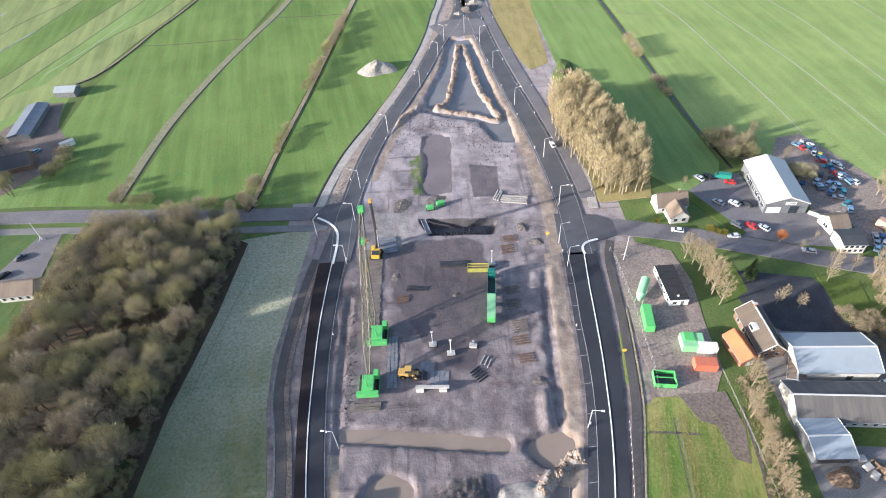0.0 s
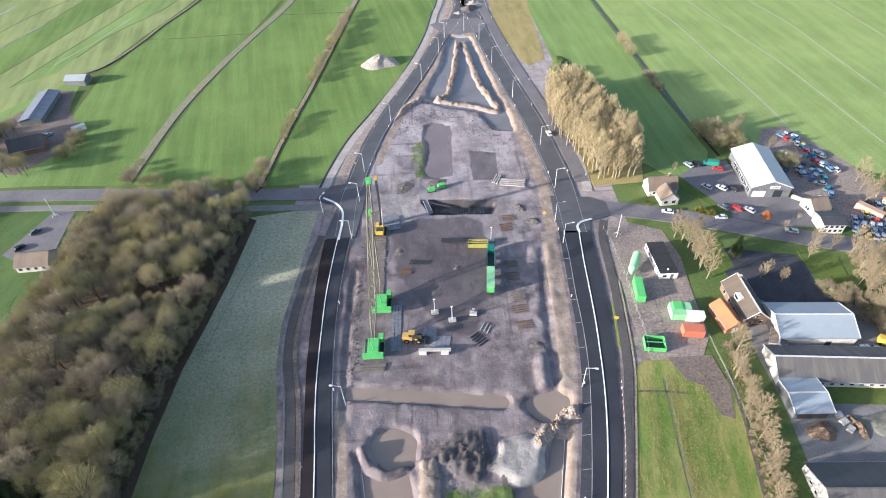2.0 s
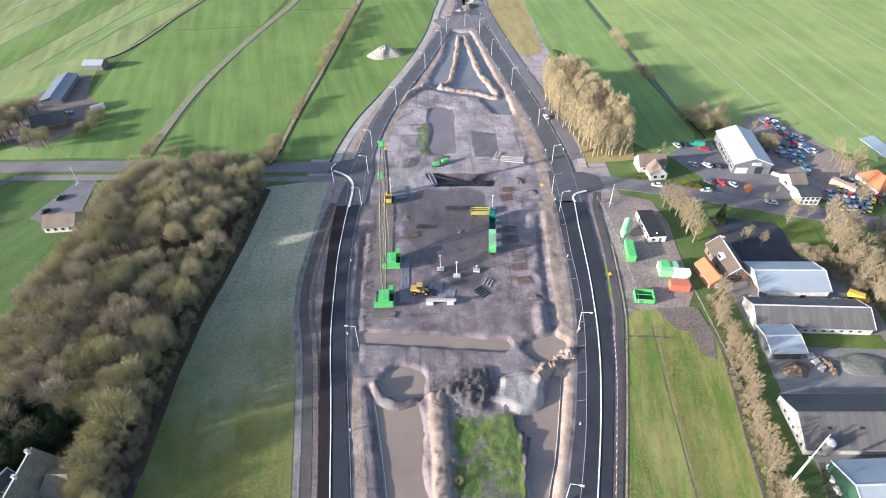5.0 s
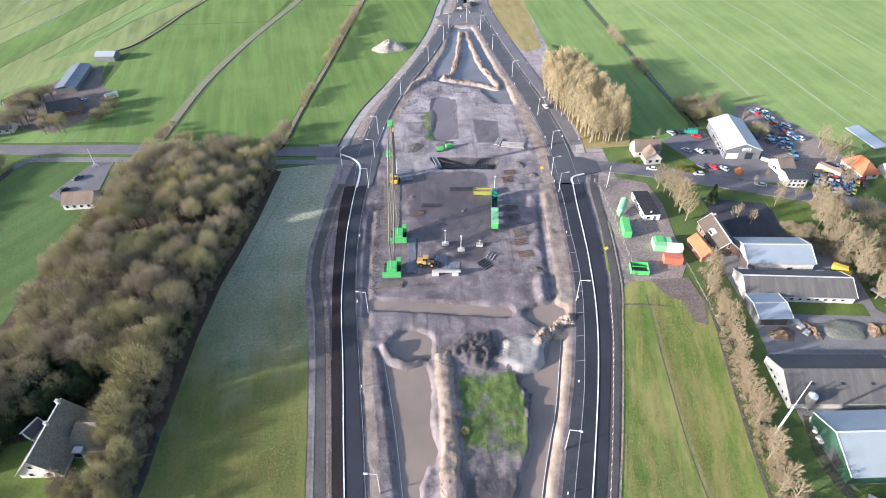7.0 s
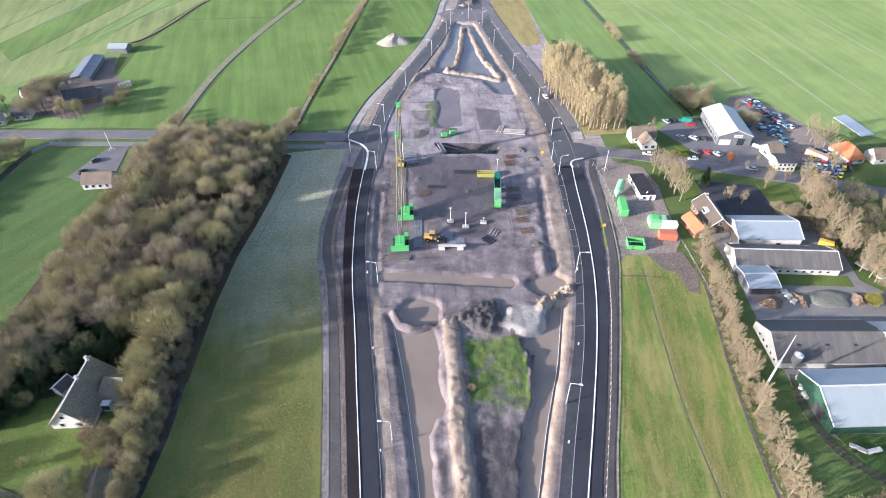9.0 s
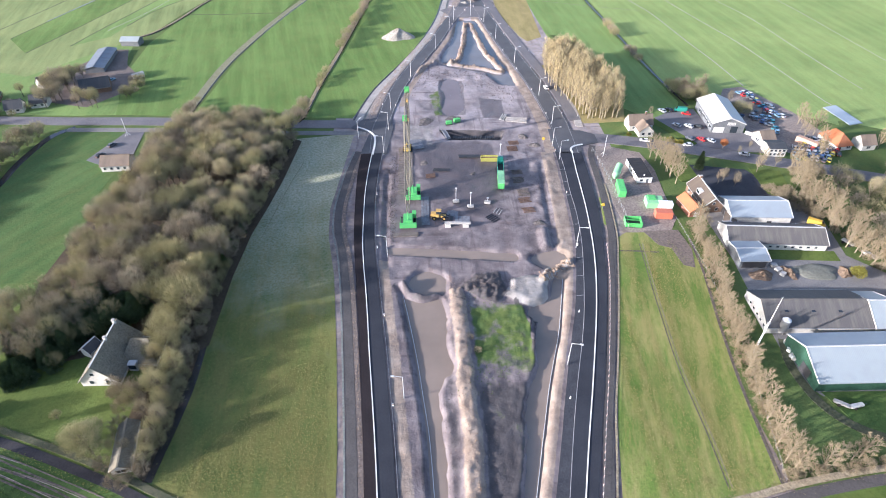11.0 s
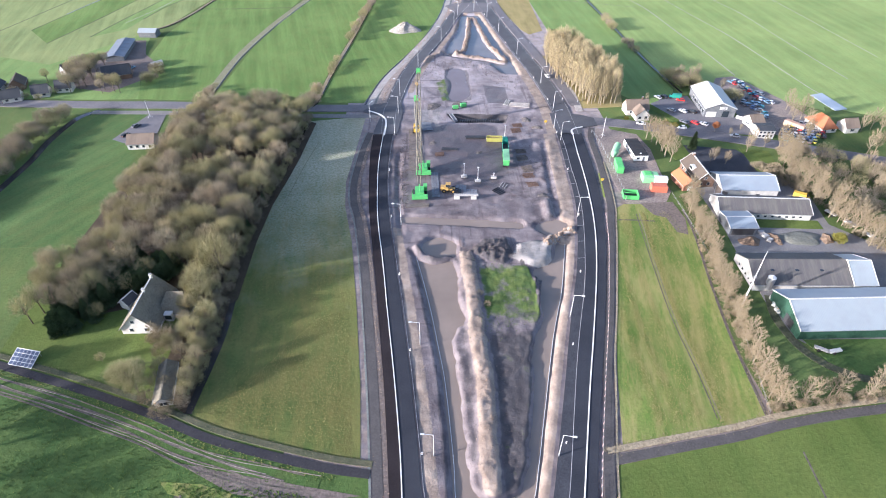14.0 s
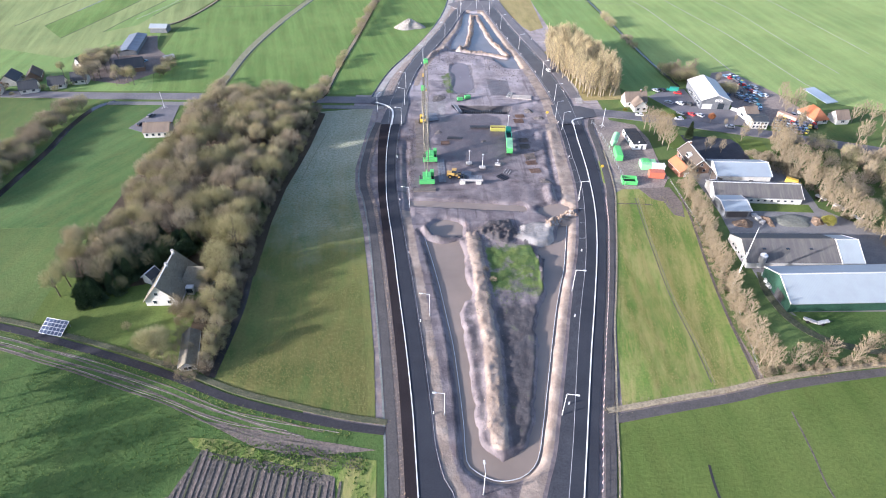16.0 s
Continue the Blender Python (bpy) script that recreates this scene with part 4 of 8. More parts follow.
setting(ribbon("roadside_verge", aside(L_PATH, -1.85), 0.55, 0.1, FROSTED), "frosty verge beside the path", "verge")
setting(ribbon("pipe_line", aside(POND_EDGE, 0.9), 0.13, LEVEL + 0.25, WHITE_LINE, LEVEL - 1.6), "thin white edge of the pond liner", "liner")

# ---- building blocks ----
def box(bm, x0, x1, y0, y1, z0, z1):
    m = Matrix.Translation(((x0 + x1) / 2, (y0 + y1) / 2, (z0 + z1) / 2)) @ Matrix.Diagonal((x1 - x0, y1 - y0, z1 - z0, 1))
    bmesh.ops.create_cube(bm, size=1.0, matrix=m)
    return bm


def rod(bm, a, b, r0, r1=None, n=8):
    """A round bar from a to b."""
    a, b = Vector(a), Vector(b)
    d = b - a
    m = Matrix.Translation((a + b) / 2) @ d.to_track_quat("Z", "Y").to_matrix().to_4x4()
    bmesh.ops.create_cone(bm, cap_ends=True, segments=n, radius1=r0, radius2=r0 if r1 is None else r1, depth=d.length, matrix=m)
    return bm


def boxed(*dims):
    return box(bmesh.new(), *dims)


def rodded(*args, **kw):
    return rod(bmesh.new(), *args, **kw)


def prism(outline, y0, y1):
    """A profile in x and z pushed from y0 to y1."""
    bm = bmesh.new()
    a = [bm.verts.new((x, y0, z)) for x, z in outline]
    b = [bm.verts.new((x, y1, z)) for x, z in outline]
    n = len(a)
    bm.faces.new(a)
    bm.faces.new(b[::-1])
    for i in range(n):
        bm.faces.new((a[i], b[i], b[(i + 1) % n], a[(i + 1) % n]))
    bmesh.ops.recalc_face_normals(bm, faces=bm.faces)
    return bm


def bevelled(bm, width=0.05):
    bmesh.ops.bevel(bm, geom=list(bm.edges), offset=width, segments=2, affect="EDGES", clamp_overlap=True)
    return bm


def part(name, bm, material, parent, label="", smooth=False):
    me = bpy.data.meshes.new(name)
    bm.to_mesh(me)
    bm.free()
    me.materials.append(material)
    if smooth:
        me.polygons.foreach_set("use_smooth", [True] * len(me.polygons))
    ob = new(name, me)
    ob.parent = parent
    if label:
        ob["label"] = label
    return ob


def thing(name, x, y, z, turn, label, category, group=""):
    ob = new(name)
    ob.matrix_world = pose(x, y, z, 0, 0, turn)
    return tagged(ob, label, category, group)


# ---- materials of buildings and machines ----
BRICK_RED = surface("red_brick", (0.22, 0.10, 0.065), (0.34, 0.17, 0.11), 0.4, 3.0)
BRICK_BROWN = surface("brown_brick", (0.13, 0.085, 0.06), (0.21, 0.14, 0.10), 0.4, 3.0)
RENDER_WHITE = surface("white_render", (0.48, 0.47, 0.43), (0.64, 0.63, 0.59), 0.4, 2.5, 0.85, 0.15, 0.02, speckle=0.2)
GREY_CLADDING = surface("grey_cladding", (0.10, 0.11, 0.12), (0.17, 0.18, 0.19), 0.4, 2.5, 0.6, 0.1, 0.02)
GREEN_CLADDING = surface("dark_green_cladding", (0.02, 0.06, 0.04), (0.035, 0.09, 0.06), 0.4, 2.5, 0.6, 0.1, 0.02)
THATCH = surface("mossy_thatch", (0.13, 0.118, 0.088), (0.21, 0.19, 0.142), 0.4, 2.5, 0.95, 0.8, 0.15, speckle=0.5)
PANE = glass("window_glass")
FRAME_WHITE = paint("white_frame", (0.58, 0.58, 0.57), 0.5)
STEEL = paint("galvanised_steel", (0.42, 0.43, 0.44), 0.4, 0.6)
DARK_STEEL = paint("dark_steel", (0.06, 0.06, 0.065), 0.5, 0.3)
RUBBER = paint("tyre_rubber", (0.018, 0.018, 0.018), 0.85)
GREEN_PAINT = paint("bright_green_paint", (0.10, 0.46, 0.135), 0.45, 0, 0.3)
MINT_PAINT = paint("pale_green_paint", (0.24, 0.52, 0.28), 0.45, 0, 0.15)
TEAL_PAINT = paint("teal_paint", (0.02, 0.22, 0.17), 0.4)
YELLOW_PAINT = paint("yellow_paint", (0.62, 0.42, 0.06), 0.4)
OCHRE_PAINT = paint("ochre_paint", (0.50, 0.32, 0.10), 0.45, 0, 0.35)
LIME_PAINT = paint("ochre_green_paint", (0.42, 0.40, 0.10), 0.5, 0, 0.35)
RED_PAINT = paint("orange_red_paint", (0.50, 0.15, 0.09), 0.45, 0, 0.3)
WHITE_PAINT = paint("white_paint", (0.78, 0.78, 0.76), 0.35, 0, 0.15)
BLACK_PAINT = paint("black_roofing", (0.025, 0.026, 0.03), 0.7)
CONCRETE = surface("concrete", (0.32, 0.31, 0.29), (0.46, 0.45, 0.43), 0.5, 3.0, 0.9, 0.3, 0.03)
TIMBER = surface("weathered_timber", (0.10, 0.085, 0.075), (0.19, 0.165, 0.15), 0.5, 3.0, 0.9, 0.4, 0.04)
BOOM_PAINT = paint("dusty_boom_paint", (0.13, 0.122, 0.088), 0.6)


def ribbed(name, colour, pitch=1.0, worn=(0.1, 0.1, 0.1), share=0.3, rough=0.5, metal=0.0):
    """Corrugated roofing: ribs running down the slope, streaked with dirt."""
    n = Nodes(name)
    p = n.local()
    w = n.t.nodes.new("ShaderNodeTexWave")
    w.wave_type, w.bands_direction = "BANDS", "X"
    n.put(w.inputs["Vector"], p)
    w.inputs["Scale"].default_value, w.inputs["Distortion"].default_value = 0.62 / pitch, 0.2
    streak = n.band(n.noise(0.9, 5.0, n._mul(p, (1.0, 0.12, 0.12))), 0.42, 0.7)
    blotch = n.band(n.noise(0.25, 5.0, p), 0.4, 0.7)
    c = n.mix(n.maths("MULTIPLY", streak, share), colour, worn)
    c = n.mix(n.maths("MULTIPLY", blotch, share * 0.7), c, tuple(v * 0.7 for v in worn))
    c = n.mix(n.maths("MULTIPLY", w.outputs[1], 0.05), c, tuple(v * 0.6 for v in colour))
    return n.finish(c, rough, w.outputs[1], 0.22, 0.04, metal)


ROOF_BLUE = ribbed("blue_grey_sheeting", (0.285, 0.335, 0.375), 1.0, (0.28, 0.31, 0.34))
ROOF_PALE = ribbed("pale_sheeting", (0.315, 0.36, 0.378), 1.0, (0.30, 0.33, 0.355), 0.3)
ROOF_WHITE = ribbed("white_sheeting", (0.50, 0.50, 0.485), 1.2, (0.6, 0.6, 0.58), 0.15)
ROOF_CEMENT = ribbed("grey_cement_sheeting", (0.105, 0.10, 0.10), 0.9, (0.20, 0.19, 0.165), 0.5, 0.85)
ROOF_TILE = ribbed("brown_tiles", (0.09, 0.073, 0.06), 0.3, (0.15, 0.128, 0.095), 0.4, 0.85)
ROOF_ORANGE = ribbed("orange_tiles", (0.44, 0.16, 0.07), 0.3, (0.26, 0.125, 0.08), 0.45, 0.8)
ROOF_TAN = ribbed("tan_tiles", (0.21, 0.165, 0.128), 0.3, (0.13, 0.108, 0.088), 0.45, 0.85)
ROOF_SLATE = ribbed("slate_blue_sheeting", (0.17, 0.20, 0.245), 1.0, (0.12, 0.13, 0.15), 0.4)
ROOF_DARK = ribbed("dark_tiles", (0.05, 0.055, 0.062), 0.3, (0.10, 0.10, 0.10), 0.3, 0.6)


# ---- buildings ----
def window(parent, along, height, w, h, face, at, name="window"):
    """A framed window proud of a wall. face: 'front', 'back', 'left' or 'right'; at: the wall's plane."""
    out = -1 if face in ("front", "left") else 1

    def plate(x0, x1, z0, z1, d0, d1):
        a, b = sorted((at + out * d0, at + out * d1))
        return boxed(x0, x1, a, b, z0, z1) if face in ("front", "back") else boxed(a, b, x0, x1, z0, z1)

    fr = plate(along - w / 2, along + w / 2, height, height + h, -0.05, 0.05)
    ob = part(name, fr, FRAME_WHITE, parent, "white window frame")
    if w > 1.6:
        for s in (-1, 1):
            part("pane", plate(along + s * w / 4 - w / 4 + 0.1, along + s * w / 4 + w / 4 - 0.1, height + 0.1, height + h - 0.1, 0.03, 0.07), PANE, ob, "dark window pane")
    else:
        part("pane", plate(along - w / 2 + 0.1, along + w / 2 - 0.1, height + 0.1, height + h - 0.1, 0.03, 0.07), PANE, ob, "dark window pane")
    return ob


def door(parent, along, w, h, face, at, material, label):
    out = -1 if face in ("front", "left") else 1
    a, b = sorted((at - out * 0.05, at + out * 0.06))
    bm = boxed(along - w / 2, along + w / 2, a, b, 0.0, h) if face in ("front", "back") else boxed(a, b, along - w / 2, along + w / 2, 0.0, h)
    return part("door", bm, material, parent, label)


def building(name, x, y, turn, length, width, eave, ridge, wall, roof, label, category, hip=0.0, over=0.35, back_roof=None, verge=None, peak=0.5, z=0.0):
    """A house or barn: long axis along its own x, its front towards its own -y."""
    b = thing(name, x, y, z, turn, label, category)
    top, mid = ridge - 0.05, width * peak
    bm = bmesh.new()
    v = [bm.verts.new(c) for c in ((0, 0, 0), (length, 0, 0), (length, width, 0), (0, width, 0), (0, 0, eave), (length, 0, eave), (length, width, eave), (0, width, eave), (hip, mid, top), (length - hip, mid, top))]
    for f in ((0, 1, 5, 4), (1, 2, 6, 9, 5), (2, 3, 7, 6), (3, 0, 4, 8, 7), (3, 2, 1, 0), (4, 5, 9, 8), (6, 7, 8, 9)):
        bm.faces.new([v[i] for i in f])
    bmesh.ops.recalc_face_normals(bm, faces=bm.faces)
    part("wall", bm, wall, b)

    def slope(side):
        s0 = (eave - ridge) / (mid if side < 0 else width - mid)
        edge = -over if side < 0 else width + over
        drop = ridge + s0 * abs(edge - mid)
        bm = bmesh.new()
        lo = [(-over, edge, drop), (length + over, edge, drop)]
        hi = [(length - hip + (over if not hip else 0), mid, ridge), (hip - (over if not hip else 0), mid, ridge)]
        q = lo + hi
        a = [bm.verts.new(c) for c in q]
        c = [bm.verts.new((p[0], p[1], p[2] + 0.18)) for p in q]
        bm.faces.new(a[::-1])
        bm.faces.new(c)
        for i in range(4):
            bm.faces.new((a[i], a[(i + 1) % 4], c[(i + 1) % 4], c[i]))
        bmesh.ops.recalc_face_normals(bm, faces=bm.faces)
        return bm

    part("roof_slope", slope(-1), roof, b)
    part("roof_slope", slope(1), back_roof or roof, b)
    if hip:
        for e in (0, 1):
            x0, x1 = (-over, hip) if e == 0 else (length + over, length - hip)
            d = eave - over * (ridge - eave) / mid
            bm = bmesh.new()
            q = [(x0, -over, d + 0.1), (x0, width + over, d + 0.1), (x1, mid, ridge + 0.17)]
            a = [bm.verts.new(c) for c in q]
            c = [bm.verts.new((p[0], p[1], p[2] - 0.16)) for p in q]
            bm.faces.new(a)
            bm.faces.new(c[::-1])
            for i in range(3):
                bm.faces.new((a[i], a[(i + 1) % 3], c[(i + 1) % 3], c[i]))
            bmesh.ops.recalc_face_normals(bm, faces=bm.faces)
            part("roof_hip", bm, roof, b)
    else:
        part("ridge_cap", prism([(-over, ridge + 0.12), (length + over, ridge + 0.12), (length + over, ridge + 0.26), (-over, ridge + 0.26)], mid - 0.22, mid + 0.22), verge or roof, b)
        if verge:
            for xe in (-over - 0.06, length + over - 0.06):
                for side in (-1, 1):
                    edge = -over if side < 0 else width + over
                    drop = ridge + (eave - ridge) / (mid if side < 0 else width - mid) * abs(edge - mid)
                    bm = bmesh.new()
                    pts = [(xe, edge, drop - 0.1), (xe, mid, ridge - 0.1), (xe, mid, ridge + 0.3), (xe, edge, drop + 0.28)]
                    a = [bm.verts.new(c) for c in pts]
                    c = [bm.verts.new((p[0] + 0.14, p[1], p[2])) for p in pts]
                    bm.faces.new(a)
                    bm.faces.new(c[::-1])
                    for i in range(4):
                        bm.faces.new((a[i], a[(i + 1) % 4], c[(i + 1) % 4], c[i]))
                    bmesh.ops.recalc_face_normals(bm, faces=bm.faces)
                    part("verge_board", bm, verge, b, "pale verge board")
    for e in (-over - 0.12, width + over):
        zz = eave - over * (ridge - eave) / (mid if e < 0 else width - mid)
        part("gutter", boxed(0, length, e, e + 0.12, zz - 0.02, zz + 0.12), STEEL, b, "grey gutter")
    return b


def chimney(b, x, y, z0, z1, material=None):
    c = part("chimney", boxed(x - 0.35, x + 0.35, y - 0.35, y + 0.35, z0, z1), material or BRICK_BROWN, b, "brick chimney")
    part("chimney_cap", boxed(x - 0.42, x + 0.42, y - 0.42, y + 0.42, z1, z1 + 0.12), CONCRETE, c, "pale chimney cap")


barn = building("barn", 91.0, 79.2, -4, 21.8, 13.0, 3.8, 6.4, RENDER_WHITE, ROOF_BLUE, "white barn with a blue-grey sheet roof", "barn", verge=FRAME_WHITE)
door(barn, 14.2, 1.6, 1.9, "front", 0, DARK_STEEL, "small dark opening")
door(barn, 6.5, 4.0, 3.0, "left", 0, DARK_STEEL, "dark barn opening")
barn = building("barn", 84.6, 65.8, -5.5, 33.5, 11.6, 2.9, 5.8, RENDER_WHITE, ROOF_CEMENT, "long low barn under grey cement sheets", "barn", verge=FRAME_WHITE)
for i in range(9):
    window(barn, 9.0 + 2.6 * i, 1.1, 1.2, 0.9, "front", 0)
barn = building("shed", 84.0, 55.6, -2, 9.6, 10.2, 3.2, 4.4, GREY_CLADDING, ROOF_BLUE, "open shed with a blue-grey sheet roof", "shed", verge=FRAME_WHITE)
door(barn, 4.8, 8.0, 2.7, "front", 0, DARK_STEEL, "dark open front")
# back slope takes the dark roofing colour to paint its shadow side
barn = building("barn", 79.0, 26.6, -3, 31.5, 15.6, 2.8, 6.6, RENDER_WHITE, ROOF_CEMENT, "old barn with a cement-sheet roof, back slope darkened as shade", "barn", back_roof=ROOF_DARK)
for i in range(5):
    window(barn, 2.0 + 2.4 * i, 1.0, 1.0, 0.9, "left", 0)
for i in range(3):
    part("skylight", boxed(6 + 8 * i, 7 + 8 * i, 4.0, 5.0, 5.0, 5.25), PANE, barn, "dark roof light")
barn = building("barn", 110.8, 24.6, -3, 7.0, 15.0, 3.0, 6.9, RENDER_WHITE, ROOF_PALE, "barn end under pale sheet roofing", "barn", verge=FRAME_WHITE)
barn = building("barn", 82.3, 5.6, -1, 44.0, 17.0, 3.9, 7.4, GREEN_CLADDING, ROOF_PALE, "large green-walled barn with a pale blue-white roof", "barn", verge=FRAME_WHITE, back_roof=ROOF_BLUE, peak=0.55)
door(barn, 6.0, 4.2, 3.2, "left", 0, DARK_STEEL, "dark barn door")
farm = building("farmhouse", 91.2, 87.0, 91, 15.5, 7.6, 3.2, 6.6, BRICK_BROWN, ROOF_TILE, "brown-roofed old brick farmhouse", "house", verge=FRAME_WHITE)
chimney(farm, 13.8, 3.8, 6.2, 7.8)
dormer = part("dormer", prism([(6.4, 4.0), (8.8, 4.0), (8.8, 5.6), (6.4, 5.6)], 5.4, 7.1), FRAME_WHITE, farm, "white dormer")
part("pane", boxed(6.6, 8.6, 7.1, 7.16, 4.3, 5.4), PANE, dormer, "dark dormer pane")
for i in range(4):
    window(farm, 2.0 + 3.6 * i, 0.9, 1.3, 1.5, "back", 7.6)
window(farm, 2.2, 0.9, 1.2, 1.4, "left", 0)
window(farm, 5.2, 0.9, 1.2, 1.4, "left", 0)
window(farm, 3.8, 3.6, 1.1, 1.2, "left", 0)
annex = building("brick_shed", 83.2, 85.2, 99, 9.6, 5.4, 2.6, 4.6, BRICK_RED, ROOF_ORANGE, "small brick shed with orange tiles", "shed")
door(annex, 2.5, 2.2, 2.1, "left", 0, FRAME_WHITE, "white door")
lean = building("shed", 91.5, 76.5, 60, 7.5, 4.0, 2.4, 3.2, TIMBER, ROOF_TAN, "tan-roofed timber shed beside the barn", "shed", verge=FRAME_WHITE)

hall = building("hall", 126.8, 146.4, 84, 25.5, 14.6, 4.8, 7.6, GREY_CLADDING, ROOF_WHITE, "grey commercial hall with a white sheet roof", "hall", verge=FRAME_WHITE)
for i in range(6):
    window(hall, 2.5 + 3.2 * i, 1.2, 2.4, 1.8, "back", 14.6)
part("shop_front", boxed(-0.1, 0.0, 3.0, 6.0, 0.3, 3.4), PANE, hall, "glazed shop front")
part("shop_front", boxed(-0.1, 0.0, 9.0, 13.8, 0.3, 3.0), FRAME_WHITE, hall, "white shop front")
part("sign_board", boxed(-0.16, 0.0, 4.5, 8.0, 4.2, 5.4), WHITE_PAINT, hall, "blank white sign board")
for i in range(3):
    part("sign_bar", boxed(-0.2, -0.16, 4.8, 7.6 - 0.5 * i, 4.4 + 0.3 * i, 4.55 + 0.3 * i), DARK_STEEL, hall, "dark bar of unreadable writing")
house = building("house", 75.0, 151.6, 2, 11.0, 6.8, 3.0, 6.6, RENDER_WHITE, ROOF_TAN, "white house with tan tiled roof", "house")
chimney(house, 8.0, 3.4, 6.0, 7.8)
for i in range(2):
    window(house, 2.2 + 6.6 * i, 1.0, 1.5, 1.3, "front", 0)
wing = building("house_wing", 84.4, 145.8, 92, 6.4, 6.6, 2.8, 5.8, RENDER_WHITE, ROOF_TAN, "white gabled house wing with tan tiles", "house")
window(wing, 1.8, 0.9, 1.5, 1.4, "left", 0)
window(wing, 4.8, 0.9, 1.5, 1.4, "left", 0)
office = building("office", 128.2, 125.6, -4, 7.4, 7.2, 4.1, 4.8, RENDER_WHITE, ROOF_DARK, "white two-storey office with a dark low roof", "office")
for i in range(4):
    window(office, 1.0 + 1.75 * i, 0.8, 1.2, 1.2, "front", 0)
    window(office, 1.0 + 1.75 * i, 2.6, 1.2, 1.1, "front", 0)
house = building("house", 129.6, 134.4, 6, 6.2, 7.4, 3.2, 5.6, RENDER_WHITE, ROOF_TAN, "white house behind the office", "house")
window(house, 3.5, 1.0, 2.2, 1.4, "left", 0)
roofed = building("farmhouse", 168.2, 129.8, 98, 12.0, 7.6, 2.5, 6.4, RENDER_WHITE, ROOF_ORANGE, "farmhouse under a bright orange tiled hip roof", "house", hip=3.6)
window(roofed, 2.0, 0.9, 1.8, 1.3, "left", 0)
window(roofed, 6.5, 0.9, 1.8, 1.3, "left", 0)
cottage = building("cottage", 171.8, 128.4, 4, 6.4, 7.0, 2.8, 5.8, RENDER_WHITE, ROOF_TAN, "small white cottage with a grey-tan roof", "house")
window(cottage, 3.0, 0.9, 1.8, 1.3, "front", 0)

thatched = building("farmhouse", -106.8, 16.8, 89, 16.5, 10.4, 2.5, 8.4, RENDER_WHITE, THATCH, "white farmhouse under a steep mossy thatched roof", "house", over=0.6, peak=0.5)
for s in (3.0, 7.4):
    window(thatched, s, 1.0, 1.3, 1.4, "left", 0)
window(thatched, 6.2, 4.4, 1.2, 1.2, "left", 0)
part("ridge_trim", boxed(-0.6, 15.4, 5.03, 5.37, 8.62, 8.8), FRAME_WHITE, thatched, "white ridge trim")
chimney(thatched, 15.6, 5.2, 7.8, 9.8, RENDER_WHITE)
chimney(thatched, 9.4, 5.2, 8.0, 9.5, RENDER_WHITE)
east_wing = building("farmhouse_wing", -108.2, 23.2, -2, 9.0, 9.0, 2.4, 6.8, RENDER_WHITE, THATCH, "thatched side wing of the white farmhouse", "house", over=0.5, hip=2.0)
bay = part("bay", bevelled(boxed(2.0, 4.4, -1.5, 0.2, 0.0, 2.9), 0.05), FRAME_WHITE, east_wing, "white glazed bay")
part("pane", boxed(2.2, 4.2, -1.56, -1.5, 0.9, 2.5), PANE, bay, "dark bay pane")
outhouse = building("outhouse", -118.6, 26.6, 66, 4.0, 3.6, 2.6, 4.2, RENDER_WHITE, ROOF_DARK, "little white outhouse with a dark roof", "shed", verge=FRAME_WHITE)
longshed = building("shed", -94.4, -9.0, 101, 13.0, 4.4, 2.1, 3.6, RENDER_WHITE, THATCH, "long narrow mossy-roofed shed", "shed")
window(longshed, 2.2, 0.6, 2.2, 1.2, "left", 0)
hidden = building("house", -157.0, 128.0, 3, 11.4, 8.0, 2.8, 5.6, RENDER_WHITE, ROOF_TAN, "white house half hidden by the wood", "house")
for i in range(4):
    window(hidden, 1.5 + 2.7 * i, 0.9, 1.3, 1.3, "front", 0)
building("shed", -204.4, 273.6, -4, 11.0, 7.0, 3.2, 4.6, GREY_CLADDING, ROOF_PALE, "pale-roofed field shed on a meadow", "shed")
building("low_barn", -198.6, 234.0, 98, 30.0, 10.0, 2.6, 3.6, GREY_CLADDING, ROOF_SLATE, "long low barn with a bluish roof", "barn", back_roof=ROOF_SLATE)
building("house", -198.0, 204.0, 20, 14.0, 9.0, 2.8, 6.6, BRICK_BROWN, ROOF_DARK, "dark-roofed house among trees", "house")
building("caravan_shed", -178.4, 223.0, 40, 6.0, 2.6, 2.2, 2.5, WHITE_PAINT, ROOF_WHITE, "white caravan at the field edge", "caravan", over=0.1)
for x, y, turn, ln, w, rf in ((-217, 190, 10, 9, 7, ROOF_DARK), (-226, 184, 15, 9, 7, ROOF_DARK), (-238, 178, 20, 10, 8, ROOF_DARK), (-246, 190, 100, 13, 9, ROOF_DARK), (-236, 196, 110, 12, 8, ROOF_TILE), (-256, 176, 15, 10, 8, ROOF_ORANGE), (-268, 186, 20, 12, 9, ROOF_TILE), (-222, 213, 60, 8, 6, ROOF_DARK)):
    white = int(x) % 3 != 1
    h = building("house", x, y, turn, ln * 0.85, w * 0.9, 2.6, 5.8, RENDER_WHITE if white else BRICK_BROWN, rf, "white village house with a steep roof" if white else "brown brick village house with a steep roof", "house")
    window(h, 2.2, 1.0, 1.6, 1.3, "front", 0)
    window(h, ln * 0.85 - 2.2, 1.0, 1.6, 1.3, "front", 0)
    window(h, w / 2, 1.0, 1.6, 1.3, "left", 0)


